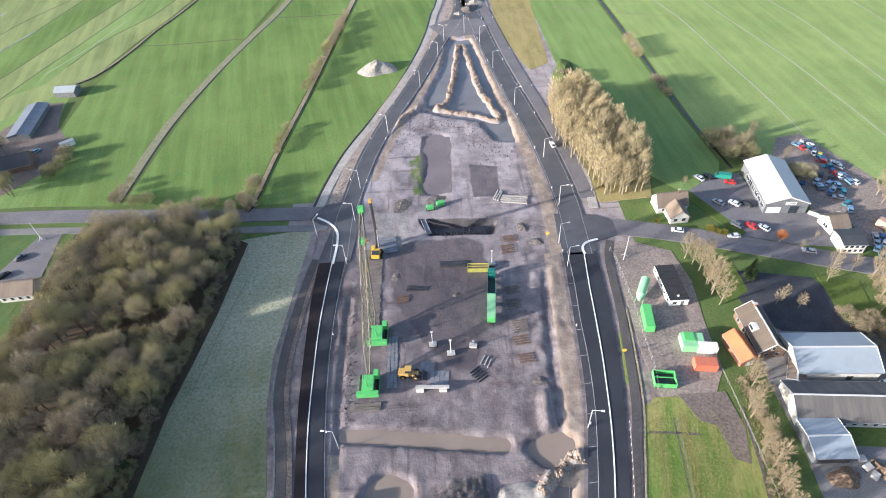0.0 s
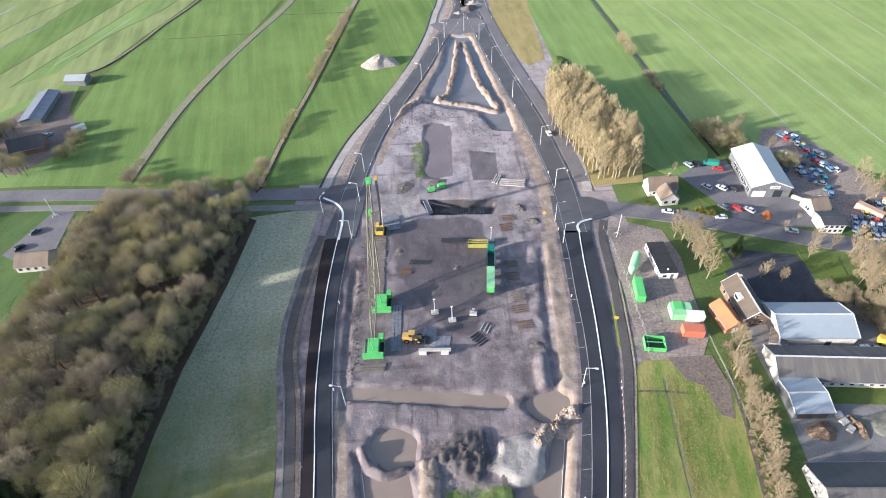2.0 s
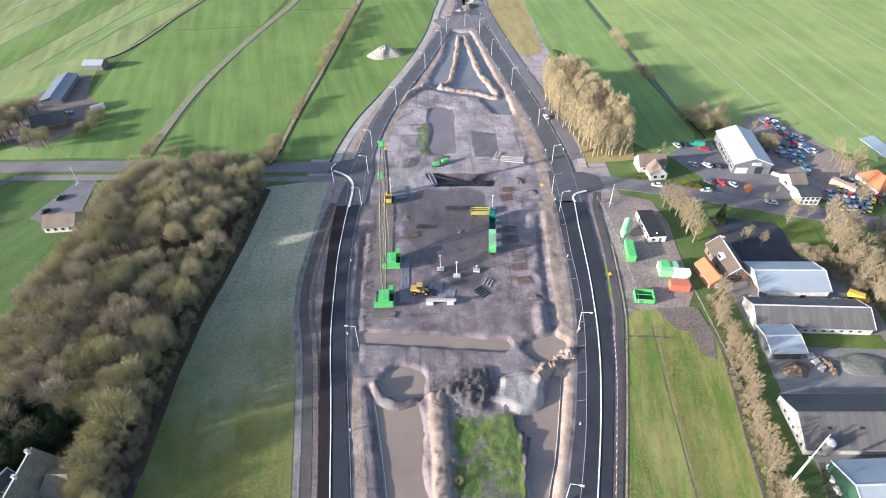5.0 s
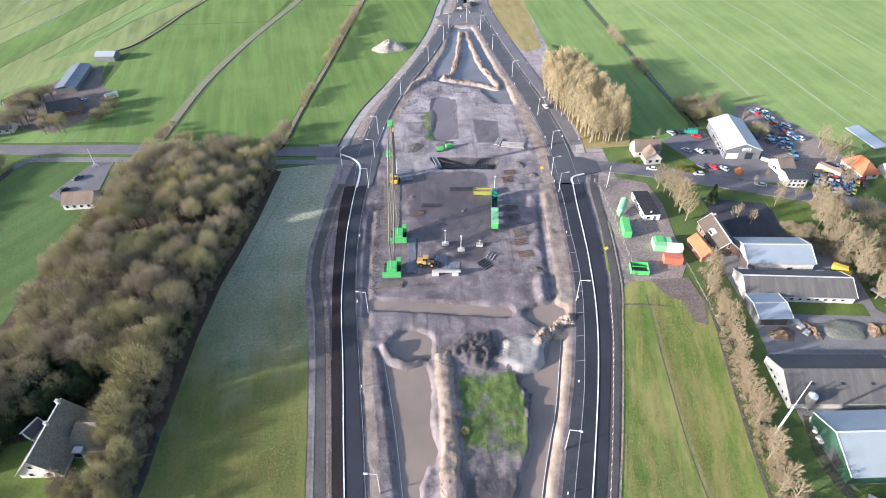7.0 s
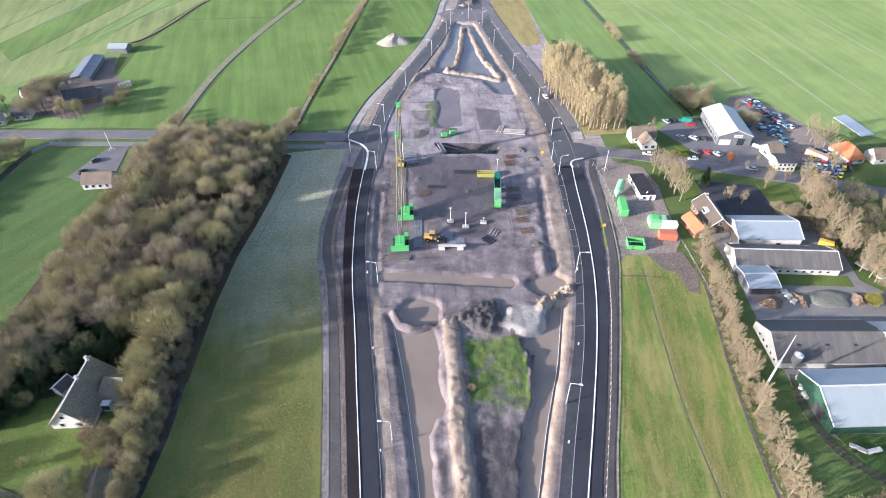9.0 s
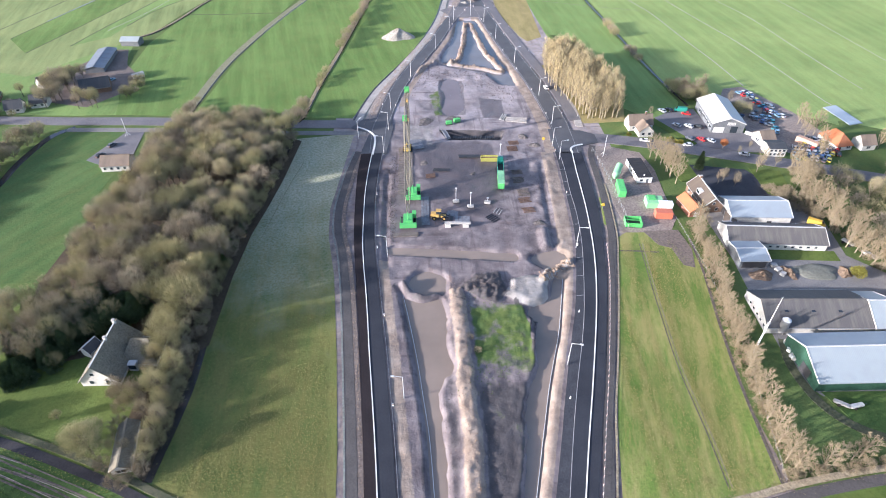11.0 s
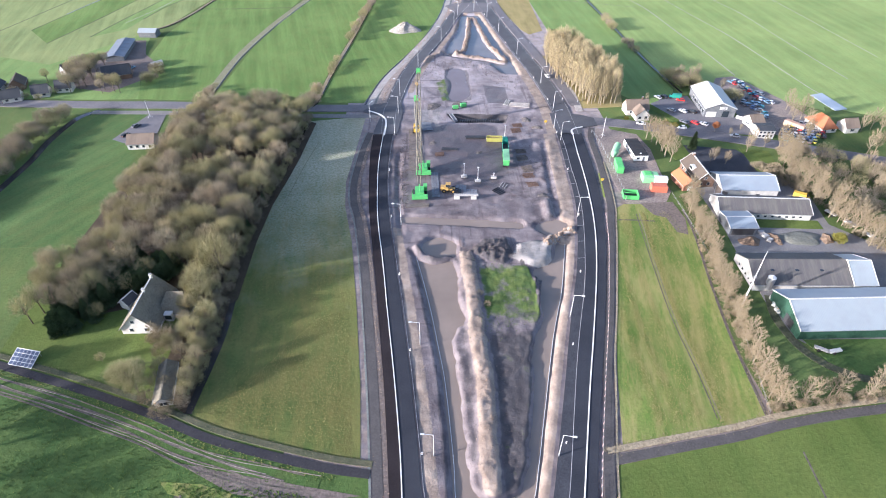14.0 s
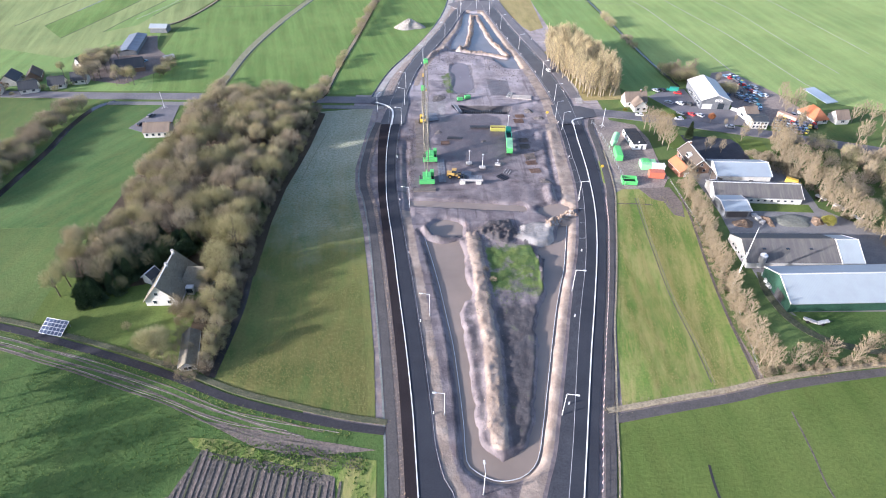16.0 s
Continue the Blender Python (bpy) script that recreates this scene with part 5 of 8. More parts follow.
# ---- trees ----
BARK = surface("grey_bark", (0.20, 0.17, 0.13), (0.33, 0.285, 0.225), 0.8, 4.0)
STRAW_BARK = surface("straw_bark", (0.19, 0.158, 0.108), (0.29, 0.248, 0.172), 0.8, 4.0)
TWIGS = bare("brown_twigs", (0.185, 0.157, 0.099), (0.33, 0.289, 0.186))
TWIGS_GREY = bare("grey_twigs", (0.185, 0.16, 0.112), (0.315, 0.277, 0.20))
TWIGS_OLIVE = bare("olive_twigs", (0.205, 0.187, 0.097), (0.34, 0.313, 0.17))
TWIGS_MOSS = bare("mossy_twigs", (0.175, 0.163, 0.087), (0.30, 0.278, 0.155))
TWIGS_TAN = bare("tan_twigs", (0.30, 0.255, 0.15), (0.45, 0.385, 0.235))
BARK_DARK = surface("dark_bark", (0.085, 0.072, 0.055), (0.15, 0.128, 0.098), 0.8, 4.0)
TWIGS_ROSE = bare("brownish_rose_twigs", (0.185, 0.153, 0.11), (0.295, 0.25, 0.182))
TWIGS_PALE = bare("straw_twigs", (0.16, 0.132, 0.085), (0.265, 0.222, 0.148))
RUSSET = bare("russet_leaves", (0.28, 0.11, 0.05), (0.38, 0.17, 0.08))
EVERGREEN = bare("evergreen_leaves", (0.04, 0.065, 0.032), (0.075, 0.105, 0.05))
BOXWOOD = bare("olive_leaves", (0.10, 0.10, 0.025), (0.20, 0.19, 0.045))


def crown_points(rng, n, radius, low, high, shape):
    """Places in a crown, with an uneven rim."""
    out = []
    lobes = [(rng.uniform(0, 6.28), rng.uniform(-0.4, 0.9)) for _ in range(8)]
    while len(out) < n:
        a, s = rng.uniform(0, 6.283), rng.uniform(-1, 1)
        k = rng.random() ** 0.55
        near = min(abs((a - l[0] + 3.1416) % 6.283 - 3.1416) * 0.8 + abs(s - l[1]) for l in lobes)
        rim = 1.0 - 0.28 * min(1.0, near)
        c = math.sqrt(max(0.0, 1 - s * s))
        if shape == "column":
            c = 0.75 if s < 0.3 else 0.75 * (1.0 - ((s - 0.3) / 0.8) ** 2)
            rim = 1.0
        elif shape == "spire":
            c = 0.95 * (1 - (s + 1) / 2.1)
        elif shape == "vase":
            c = min(1.0, 0.35 + 0.42 * (s + 1)) if s < 0.45 else math.sqrt(max(0.0, 1 - ((s - 0.35) / 0.65) ** 2))
        r = radius * c * k * rim
        zz = s * (k * rim if shape == "round" else (0.85 + 0.15 * rim))
        out.append(Vector((r * math.cos(a), r * math.sin(a), (low + high) / 2 + zz * (high - low) / 2)))
    return out


def branch_triangles(verts, faces, a, b, w, rng):
    """A tapering twig from a to b as two crossed slivers."""
    d = (b - a).normalized()
    u = d.cross(Vector((rng.gauss(0, 1), rng.gauss(0, 1), rng.gauss(0, 1)))).normalized()
    k = len(verts)
    verts += [a - u * w, a + u * w, b]
    faces.append((k, k + 1, k + 2))
    if w > 0.045:
        u = d.cross(u)
        verts += [a - u * w, a + u * w, b]
        faces.append((k + 3, k + 4, k + 5))


def domed_crown(rng, bm, verts, faces, height, radius, low, twigs, leaf, limbs, r0):
    """A rounded bare crown: limbs fan out from the trunk, each ends in a broom of fine twigs near the dome's skin."""
    zc, zr = height * (0.5 + 0.5 * low), height * (0.5 - 0.5 * low)
    lobes = [(rng.uniform(0, 6.283), rng.uniform(-0.2, 0.9), rng.uniform(0.1, 0.26)) for _ in range(6)]
    each = max(4, int(twigs / limbs))
    for i in range(limbs):
        a = i * 2.39996 + rng.uniform(-0.2, 0.2)
        s = -0.55 + 1.53 * (i + 0.5) / limbs
        c = math.sqrt(max(0.02, 1 - s * s))
        swell = 0.86 + max(q * max(0.0, 1 - 0.7 * abs((a - l + 3.1416) % 6.283 - 3.1416) - abs(s - m)) for l, m, q in lobes)
        k = swell * rng.uniform(0.9, 1.06)
        tip = Vector((math.cos(a) * c * radius * k, math.sin(a) * c * radius * k, zc + s * zr * k))
        core = Vector((0, 0, zc - zr * 0.55))
        out = (tip - core).normalized()
        knee = core.lerp(tip, 0.5) + Vector((0, 0, -0.25))
        foot = Vector((0, 0, max(height * low * 0.8, knee.z - math.hypot(knee.x, knee.y) * 1.3)))
        if i % 3 == 0:
            rod(bm, foot, knee, r0 * 0.3, r0 * 0.16, 4)
        branch_triangles(verts, faces, knee, tip, leaf[1] * 2.0, rng)
        for g in range(each):
            q = rng.random() ** 0.6
            root = knee.lerp(tip, 0.25 + 0.75 * q) + Vector((rng.gauss(0, 1), rng.gauss(0, 1), rng.gauss(0, 0.7))) * radius * 0.10
            d = out + Vector((rng.gauss(0, 0.5), rng.gauss(0, 0.5), 0.45 + rng.gauss(0, 0.35)))
            branch_triangles(verts, faces, root, root + d.normalized() * leaf[0] * rng.uniform(0.5, 1.2), leaf[1] * rng.uniform(0.6, 1.3), rng)


def tree(name, label, height, radius, seed, twigs=900, material=None, bark=None, shape="round", leaf=(1.5, 0.11), low=0.28, upward=0.5, limbs=9, forks=8):
    """A tree with tapered trunk, limbs and a crown. Bare kinds fork from limb to branch to twig, leafy ones carry leaves."""
    rng = random.Random(seed)
    t = thing(name, 0, 0, 0, 0, label, "shrub" if name.endswith(("shrub", "bush")) else "tree")
    bm = bmesh.new()
    lean = Vector((rng.uniform(-0.3, 0.3), rng.uniform(-0.3, 0.3), 0))
    r0 = 0.02 * height
    mid, top = Vector((0, 0, height * 0.45)) + lean, Vector((0, 0, height * 0.88)) + 2 * lean
    rod(bm, (0, 0, -0.2), mid, r0, r0 * 0.6, 6)
    rod(bm, mid, top, r0 * 0.6, r0 * 0.1, 6)
    verts, faces = [], []
    leafy = forks == 0 and shape != "dome"
    each = 0 if forks == 0 else max(2, int(twigs / (limbs * forks)))
    zc, zr = height * (0.52 + 0.42 * low), height * (0.48 - 0.42 * low)
    for i in range(limbs if shape != "dome" else 0):
        a = i * 2.39996 + rng.uniform(-0.25, 0.25)
        s = -0.45 + 1.43 * (i + 0.5) / limbs
        c = math.sqrt(1 - s * s)
        if shape == "vase":
            c = c if s > 0.3 else 0.95 - 0.5 * (0.3 - s)
        elif shape == "spire":
            c = 0.95 * (1 - (s + 1) / 2.1)
        k = rng.uniform(0.78, 1.0)
        tip = Vector((math.cos(a) * c * radius * k, math.sin(a) * c * radius * k, zc + s * zr * (0.85 + 0.15 * k)))
        out = math.hypot(tip.x, tip.y)
        foot = Vector((0, 0, max(height * low * 0.8, min(tip.z - out * (0.5 + 0.7 * upward), height * 0.8)))) + lean
        knee = foot.lerp(tip, 0.45) + Vector((math.cos(a), math.sin(a), 0)) * out * 0.10
        rod(bm, foot, knee, r0 * 0.42, r0 * 0.26, 4)
        rod(bm, knee, tip, r0 * 0.26, r0 * 0.07, 4)
        if leafy:
            continue
        for f in range(forks):
            q = rng.uniform(0.3, 1.0) ** 0.7
            base = foot.lerp(knee, q / 0.5) if q < 0.5 else knee.lerp(tip, (q - 0.5) / 0.5)
            way = (tip - foot).normalized() + Vector((rng.gauss(0, 0.5), rng.gauss(0, 0.5), 0.3 * upward + rng.gauss(0, 0.3)))
            ln = radius * rng.uniform(0.22, 0.42)
            end = base + way.normalized() * ln
            branch_triangles(verts, faces, base, end, leaf[1] * 1.9, rng)
            for g in range(each):
                root = base.lerp(end, rng.uniform(0.2, 1.0))
                d = way.normalized() + Vector((rng.gauss(0, 0.6), rng.gauss(0, 0.6), 0.45 * upward + rng.gauss(0, 0.45)))
                branch_triangles(verts, faces, root, root + d.normalized() * leaf[0] * rng.uniform(0.5, 1.3), leaf[1] * rng.uniform(0.6, 1.3), rng)
    if shape == "dome":
        domed_crown(rng, bm, verts, faces, height, radius, low, twigs, leaf, limbs, r0)
    part("trunk", bm, bark or BARK, t)
    if leafy:
        core = Vector((0, 0, height * (low + 0.25)))
        for p in crown_points(rng, twigs, radius, height * low, height, shape):
            d = ((p - core).normalized() + Vector((rng.gauss(0, 0.45), rng.gauss(0, 0.45), upward + rng.gauss(0, 0.4)))).normalized()
            branch_triangles(verts, faces, p, p + d * leaf[0] * rng.uniform(0.6, 1.3), leaf[1] * rng.uniform(0.3, 0.7), rng)
    me = bpy.data.meshes.new("crown")
    me.from_pydata([tuple(q) for q in verts], [], faces)
    me.materials.append(material or TWIGS)
    c = new("crown", me)
    c.parent = t
    return t


GROWN = {}


def plant(kind, x, y, size=1.0, z=0.05, stretch=1.0, rng=random):
    """Sets a tree of a kind: the first one built is planted, the others are copies."""
    protos = KINDS[kind]
    i = rng.randrange(len(protos))
    key = (kind, i)
    m = pose(x, y, z, 0, 0, rng.uniform(0, 360))
    if key not in GROWN:
        GROWN[key] = tree(**protos[i])
        ob = GROWN[key]
        ob.matrix_world = m
    else:
        ob = copy_thing(GROWN[key], m)
    ob.scale = (size, size, size * stretch)
    return ob


KINDS = {
    "wood": [dict(name="tree", label="bare olive-brown winter tree of the wood", height=13.5, radius=3.7 + 0.25 * (s % 3), seed=s, twigs=2900, leaf=(0.95, 0.03), limbs=84, low=0.36, forks=0, shape="dome", bark=BARK_DARK, material=(TWIGS, TWIGS_OLIVE, TWIGS_ROSE, TWIGS_MOSS, TWIGS_GREY, TWIGS, TWIGS_MOSS)[s]) for s in range(7)],
    "olive": [dict(name="lime_tree", label="bare tree with yellowish olive twigs", height=12.0, radius=4.6, seed=20 + s, twigs=3800, leaf=(1.0, 0.032), limbs=100, low=0.2, forks=0, shape="dome", bark=BARK_DARK, material=TWIGS_OLIVE) for s in range(3)],
    "poplar": [dict(name="poplar", label="tall slim straw-coloured bare poplar", height=16.5, radius=2.4, seed=40 + s, twigs=2200, leaf=(1.2, 0.017), material=TWIGS_TAN, bark=STRAW_BARK, low=0.12, upward=1.6, limbs=30, forks=8) for s in range(4)],
    "row": [dict(name="birch", label="bare pale-stemmed tree in a farm row", height=11.0, radius=2.6, seed=60 + s, twigs=2400, leaf=(0.95, 0.018), material=TWIGS_PALE, bark=STRAW_BARK, upward=1.2, low=0.22, limbs=26, forks=8) for s in range(4)],
    "bush": [dict(name="bush", label="tangled straw-coloured leafless bush", height=3.6, radius=2.3, seed=80 + s, twigs=1700, leaf=(0.6, 0.024), material=TWIGS_PALE, low=0.05, limbs=56, forks=0, shape="dome", bark=BARK_DARK) for s in range(3)],
    "thicket": [dict(name="thicket_shrub", label="brown leafless thicket shrub", height=5.0, radius=2.8, seed=90 + s, twigs=2000, leaf=(0.7, 0.026), material=TWIGS_MOSS if s else TWIGS_ROSE, low=0.08, limbs=64, forks=0, shape="dome", bark=BARK_DARK) for s in range(2)],
    "evergreen": [dict(name="evergreen_shrub", label="dense dark green evergreen shrub", height=6.0, radius=2.6, seed=100 + s, twigs=2600, leaf=(0.6, 0.26), material=EVERGREEN, low=0.03, forks=0, shape="spire" if s else "round") for s in range(3)],
    "conifer": [dict(name="conifer", label="dark green garden conifer", height=8.0, radius=2.6, seed=110, twigs=3000, leaf=(0.8, 0.24), material=EVERGREEN, low=0.05, shape="spire", upward=0.0, forks=0)],
    "olivebush": [dict(name="garden_shrub", label="yellow-green rounded garden shrub", height=2.6, radius=1.9, seed=120 + s, twigs=900, leaf=(0.4, 0.24), material=BOXWOOD, low=0.02, forks=0) for s in range(2)],
    "russet": [dict(name="tree", label="small tree with russet leaves", height=5.5, radius=2.3, seed=130, twigs=800, leaf=(0.5, 0.3), material=RUSSET, forks=0)],
}


def fill(kind, polygon, spacing, rng, size=(0.85, 1.15), free=(), z=0.1, sun_gap=None):
    """Trees over a plan polygon. The last argument: a line and a width within which trees are halved to let a sun shaft
    through.
    """
    xs, ys = [p[0] for p in polygon], [p[1] for p in polygon]
    y = min(ys)
    row = 0
    while y < max(ys):
        x = min(xs) + (spacing / 2 if row % 2 else 0)
        while x < max(xs):
            px, py = x + rng.uniform(-0.32, 0.32) * spacing, y + rng.uniform(-0.32, 0.32) * spacing
            one = np.array([px]), np.array([py])
            if depth_in(*one, polygon)[0] > 0 and all(not (a < px < b and c < py < d) for a, b, c, d in free):
                grown = rng.uniform(*size)
                if sun_gap and line_distance(*one, sun_gap[0])[0] < sun_gap[1]:
                    grown *= 0.5
                plant(kind, px, py, grown, z, rng.uniform(0.9, 1.1), rng)
            x += spacing
        y += spacing * 0.87
        row += 1


def line_of(kind, line, spacing, rng, size=(0.8, 1.2), wander=0.8, z=0.1):
    n = max(2, int(np.sum(np.linalg.norm(np.diff(line, axis=0), axis=1)) / spacing))
    for x, y in even(line, n):
        plant(kind, x + rng.uniform(-wander, wander), y + rng.uniform(-wander, wander), rng.uniform(*size), z, rng.uniform(0.9, 1.15), rng)


rng = random.Random(7)
# trees shortened along one added corridor, so a sun shaft reaches the frosted field
fill("wood", [(-80, 160), (-134, 161), (-138, 140), (-142, 97), (-139, 60), (-141, 50), (-120, 47), (-91, 49), (-89.5, 72), (-84.5, 102)], 5.3, rng, (0.72, 1.08), free=((-141, -135, 111, 116),), sun_gap=([(-82, 113.5), (-122, 101.5)], 3.8))
fill("wood", [(-150, 50), (-122, 50), (-124, 38), (-130, 30), (-136, 22), (-146, 22), (-152, 34)], 5.6, rng, (0.75, 1.0))
for x, y, s in ((-97, 54, 1.0), (-94.5, 42, 1.35), (-97, 30, 1.1), (-101, 48, 0.9), (-95.5, 26, 0.9), (-92.5, 20, 0.75), (-95.5, 14, 0.75), (-92, 8, 0.6), (-92.0, 1, 0.55), (-91.5, -6, 0.5), (-100, 25, 0.6), (-103, 47, 0.9), (-94, 60, 0.95), (-93, 68, 0.9), (-109, 47, 0.85), (-100, 38, 0.8), (-117, 40, 0.8), (-121, 35, 0.65), (-127, 32, 0.7), (-133, 27, 0.7), (-127, 24, 0.5)):
    plant("olive", x, y, s, 0.1, 1.0, rng)
fill("wood", [(-100, 50), (-90.5, 50), (-90.0, 20), (-90.5, -9), (-92.5, -9), (-93, 7), (-102, 11)], 3.7, rng, (0.38, 0.58))
fill("thicket", [(-91.6, 48), (-89.6, 48), (-89.2, 20), (-90.0, -11), (-92.0, -11)], 2.4, rng, (0.5, 0.85))
for x, y, q in ((-107.5, -2.5, 1.0), (-110.5, -1.0, 0.8), (-105.0, -4.6, 0.75), (-107.0, 1.0, 0.7)):
    plant("olive", x, y, q, 0.1, 0.72, rng)
for x, y, s in ((-97.5, -12.0, 0.9), (-95.0, -12.6, 0.8), (-101.6, -7.5, 1.0), (-100.6, -2.0, 1.1), (-101.5, 3.0, 1.2), (-93.5, -9.5, 0.9), (-104.5, 13.2, 1.5), (-101.5, 12.6, 1.7), (-107.0, 13.6, 0.9), (-103.0, 8.6, 1.2)):
    plant("bush", x, y, s, 0.1, 1.0, rng)
for x, y, s in ((-91.6, -3.0, 0.55), (-91.0, 3.5, 0.62), (-92.2, -8.0, 0.42), (-96.6, 6.5, 0.5), (-97.6, -3.5, 0.36)):
    plant("wood", x, y, s, 0.1, 1.0, rng)
plant("row", -106.6, 14.6, 0.62, 0.1, 1.0, rng)
plant("olive", -101.0, 10.5, 0.5, 0.1, 1.0, rng)
plant("olive", -119.0, 6.5, 0.3, 0.1, 1.0, rng)
fill("evergreen", [(-138, 14), (-129, 20), (-123, 26), (-118, 34), (-111, 38), (-108, 46), (-126, 50), (-143, 46), (-141, 28)], 3.6, rng, (0.9, 1.5), free=((-125.5, -115, 21, 33.5),))
line_of("thicket", spline([(-81, 152), (-82.6, 125), (-85.0, 103), (-89.0, 74), (-90.6, 52)]), 3.3, rng, (0.6, 1.0))
line_of("evergreen", spline([(-87, 92), (-90, 70), (-91, 56)]), 7.0, rng, (0.6, 0.9))
fill("poplar", [(48, 228), (47.5, 204), (54, 178), (58, 163), (74, 164), (78, 182), (72, 206), (66, 228), (58, 236)], 3.1, rng, (0.88, 1.06))
fill("thicket", [(60, 240), (58, 262), (70, 258), (76, 236), (66, 232)], 5.2, rng, (0.6, 1.0))
line_of("row", spline([(78, 127), (81, 118), (79.6, 107)]), 2.6, rng, (0.9, 1.2), 1.6)
line_of("row", spline([(77.6, 80), (75.0, 61), (72.6, 45), (70.4, 33), (67.4, 14), (65.6, -3), (63.5, -18)]), 2.7, rng, (0.58, 0.9), 1.6)
line_of("bush", spline([(77.6, 80), (75.6, 61), (73.4, 45), (71.2, 33), (68.6, 14), (66.4, -3), (64.0, -18)]), 2.2, rng, (0.55, 0.95), 1.3)
line_of("bush", spline([(74.0, 62), (70.6, 45), (68.6, 33), (65.4, 10), (63.5, -10)]), 2.6, rng, (0.35, 0.6), 0.8)
line_of("row", spline([(66, -16.5), (78, -15.5), (98, -13.5), (130, -10), (160, -6)]), 4.2, rng, (0.6, 0.95), 1.5)
line_of("bush", spline([(64, -18.5), (78, -16.8), (98, -15), (130, -12), (160, -8)]), 2.2, rng, (0.5, 0.9), 1.0)
line_of("row", spline([(133, 114), (128, 95), (127.5, 76), (129, 60), (134, 40), (140, 20)]), 3.0, rng, (0.8, 1.15), 2.0)
line_of("bush", spline([(134, 114), (129, 95), (128.5, 76), (130, 60), (135, 40), (141, 20)]), 2.4, rng, (0.6, 1.0), 2.2)
line_of("row", spline([(136, 110), (132, 90), (131.5, 70), (134, 52)]), 4.0, rng, (0.8, 1.1), 2.0)
fill("bush", [(113, 104), (122, 100), (127, 82), (124, 78), (116, 92)], 3.0, rng, (0.6, 1.1))
fill("row", [(150, 100), (170, 96), (176, 70), (160, 60), (150, 75)], 7.5, rng, (0.7, 1.0))
fill("thicket", [(136, 112), (172, 98), (184, 66), (170, 30), (146, 20), (137, 60)], 7.8, rng, (0.9, 1.5))
line_of("row", spline([(172, 110), (200, 98), (240, 84)]), 5.0, rng, (0.8, 1.1), 3.0)
line_of("row", spline([(180, 132), (200, 120), (230, 108)]), 4.0, rng, (0.8, 1.15), 3.0)
for x, y, s in ((84, 127, 0.85), (82, 123, 0.8), (80, 116, 0.9), (98, 106, 0.6), (101, 108, 0.55), (104, 104, 0.6), (90, 167, 0.4), (117, 129, 0.35), (140, 122.5, 0.45), (151, 124, 0.85), (156, 134, 0.9), (153, 141, 0.9), (124, 133.5, 0.3)):
    plant("row", x, y, s, 0.1, 1.0, rng)
fill("thicket", [(108, 196), (116, 198), (124, 190), (122, 180), (113, 178), (108, 186)], 4.0, rng, (0.8, 1.5))
fill("thicket", [(130, 172), (134, 176), (140, 168), (136, 160), (131, 164)], 4.5, rng, (0.7, 1.2))
for x, y, s in ((119, 186, 0.9), (124, 190, 0.7), (116, 192, 0.8), (128, 196, 0.7), (134, 178, 0.6), (157, 154, 1.0), (159, 144, 1.1), (156, 149, 0.8), (151, 125, 0.8), (122, 119, 0.8), (118, 114, 0.7), (128, 118, 0.6)):
    plant("row", x, y, s, 0.1, 1.0, rng)
plant("conifer", 94.5, 117.5, 1.0, 0.1, 1.0, rng)
plant("russet", 111.5, 133.0, 0.9, 0.1, 1.0, rng)
for x, y, s in ((90.5, 140.5, 1.0), (92.6, 139.0, 0.8), (94.5, 138.2, 0.9), (73.5, 146.8, 0.7), (121, 49.5, 1.5)):
    plant("olivebush", x, y, s, 0.1, 1.0, rng)
line_of("thicket", spline([(-82, 172), (-79, 186)]), 2.6, rng, (0.9, 1.5), 1.5)
line_of("thicket", spline([(-75.5, 208), (-74, 224)]), 3.2, rng, (0.6, 1.0), 0.8)
line_of("thicket", spline([(-69, 262), (-65, 292), (-60, 330), (-57, 356)]), 4.5, rng, (0.7, 1.2), 0.9)
line_of("thicket", spline([(-80, 170.5), (-100, 173), (-136, 178)]), 6.0, rng, (0.6, 1.2), 1.5)
line_of("thicket", spline([(-137, 180), (-135.5, 192)]), 4.0, rng, (0.7, 1.0), 0.8)
line_of("thicket", spline([(105, 232), (103, 248)]), 4.0, rng, (0.8, 1.2), 1.0)
line_of("thicket", spline([(102, 272), (101, 292)]), 3.6, rng, (0.9, 1.3), 1.0)
fill("thicket", [(-197.5, 164), (-198.5, 140), (-198.0, 120), (-199.0, 100), (-202, 70), (-216, 70), (-214, 105), (-211, 140), (-204, 166)], 4.9, rng, (1.0, 1.45))
fill("wood", [(-201, 160), (-201, 120), (-204, 80), (-213, 80), (-210, 130)], 6.0, rng, (0.42, 0.55))
fill("wood", [(-214, 226), (-204, 224), (-205, 190), (-213, 186), (-217, 200)], 4.6, rng, (0.65, 0.9))
fill("wood", [(-194, 196), (-184, 194), (-182, 186), (-193, 186)], 4.0, rng, (0.55, 0.75))
fill("thicket", [(-176, 224), (-168, 214), (-172, 200), (-180, 204)], 4.4, rng, (0.6, 1.2))
fill("thicket", [(-272, 168), (-214, 182), (-214, 200), (-240, 206), (-272, 196)], 8.5, rng, (0.45, 1.0))
fill("thicket", [(-226, 214), (-214, 222), (-214, 230), (-226, 226)], 5.0, rng, (0.5, 0.9))
for x, y in ((-228, 204), (-252, 172), (-262, 200), (-244, 168)):
    plant("wood", x, y, 0.6, 0.1, 1.0, rng)
for x, y in ((-13.5, 23.0), (-11.5, 18.0)):
    plant("bush", x + 4.0, y + 6.0, 0.55, 0.0, 0.8, rng)
# trees west of the lane, outside the view, whose long shade lies on the south-western meadow
line_of("wood", spline([(-166, 0), (-160, -14), (-154, -36), (-150, -64)]), 6.4, rng, (0.9, 1.25), 2.0)

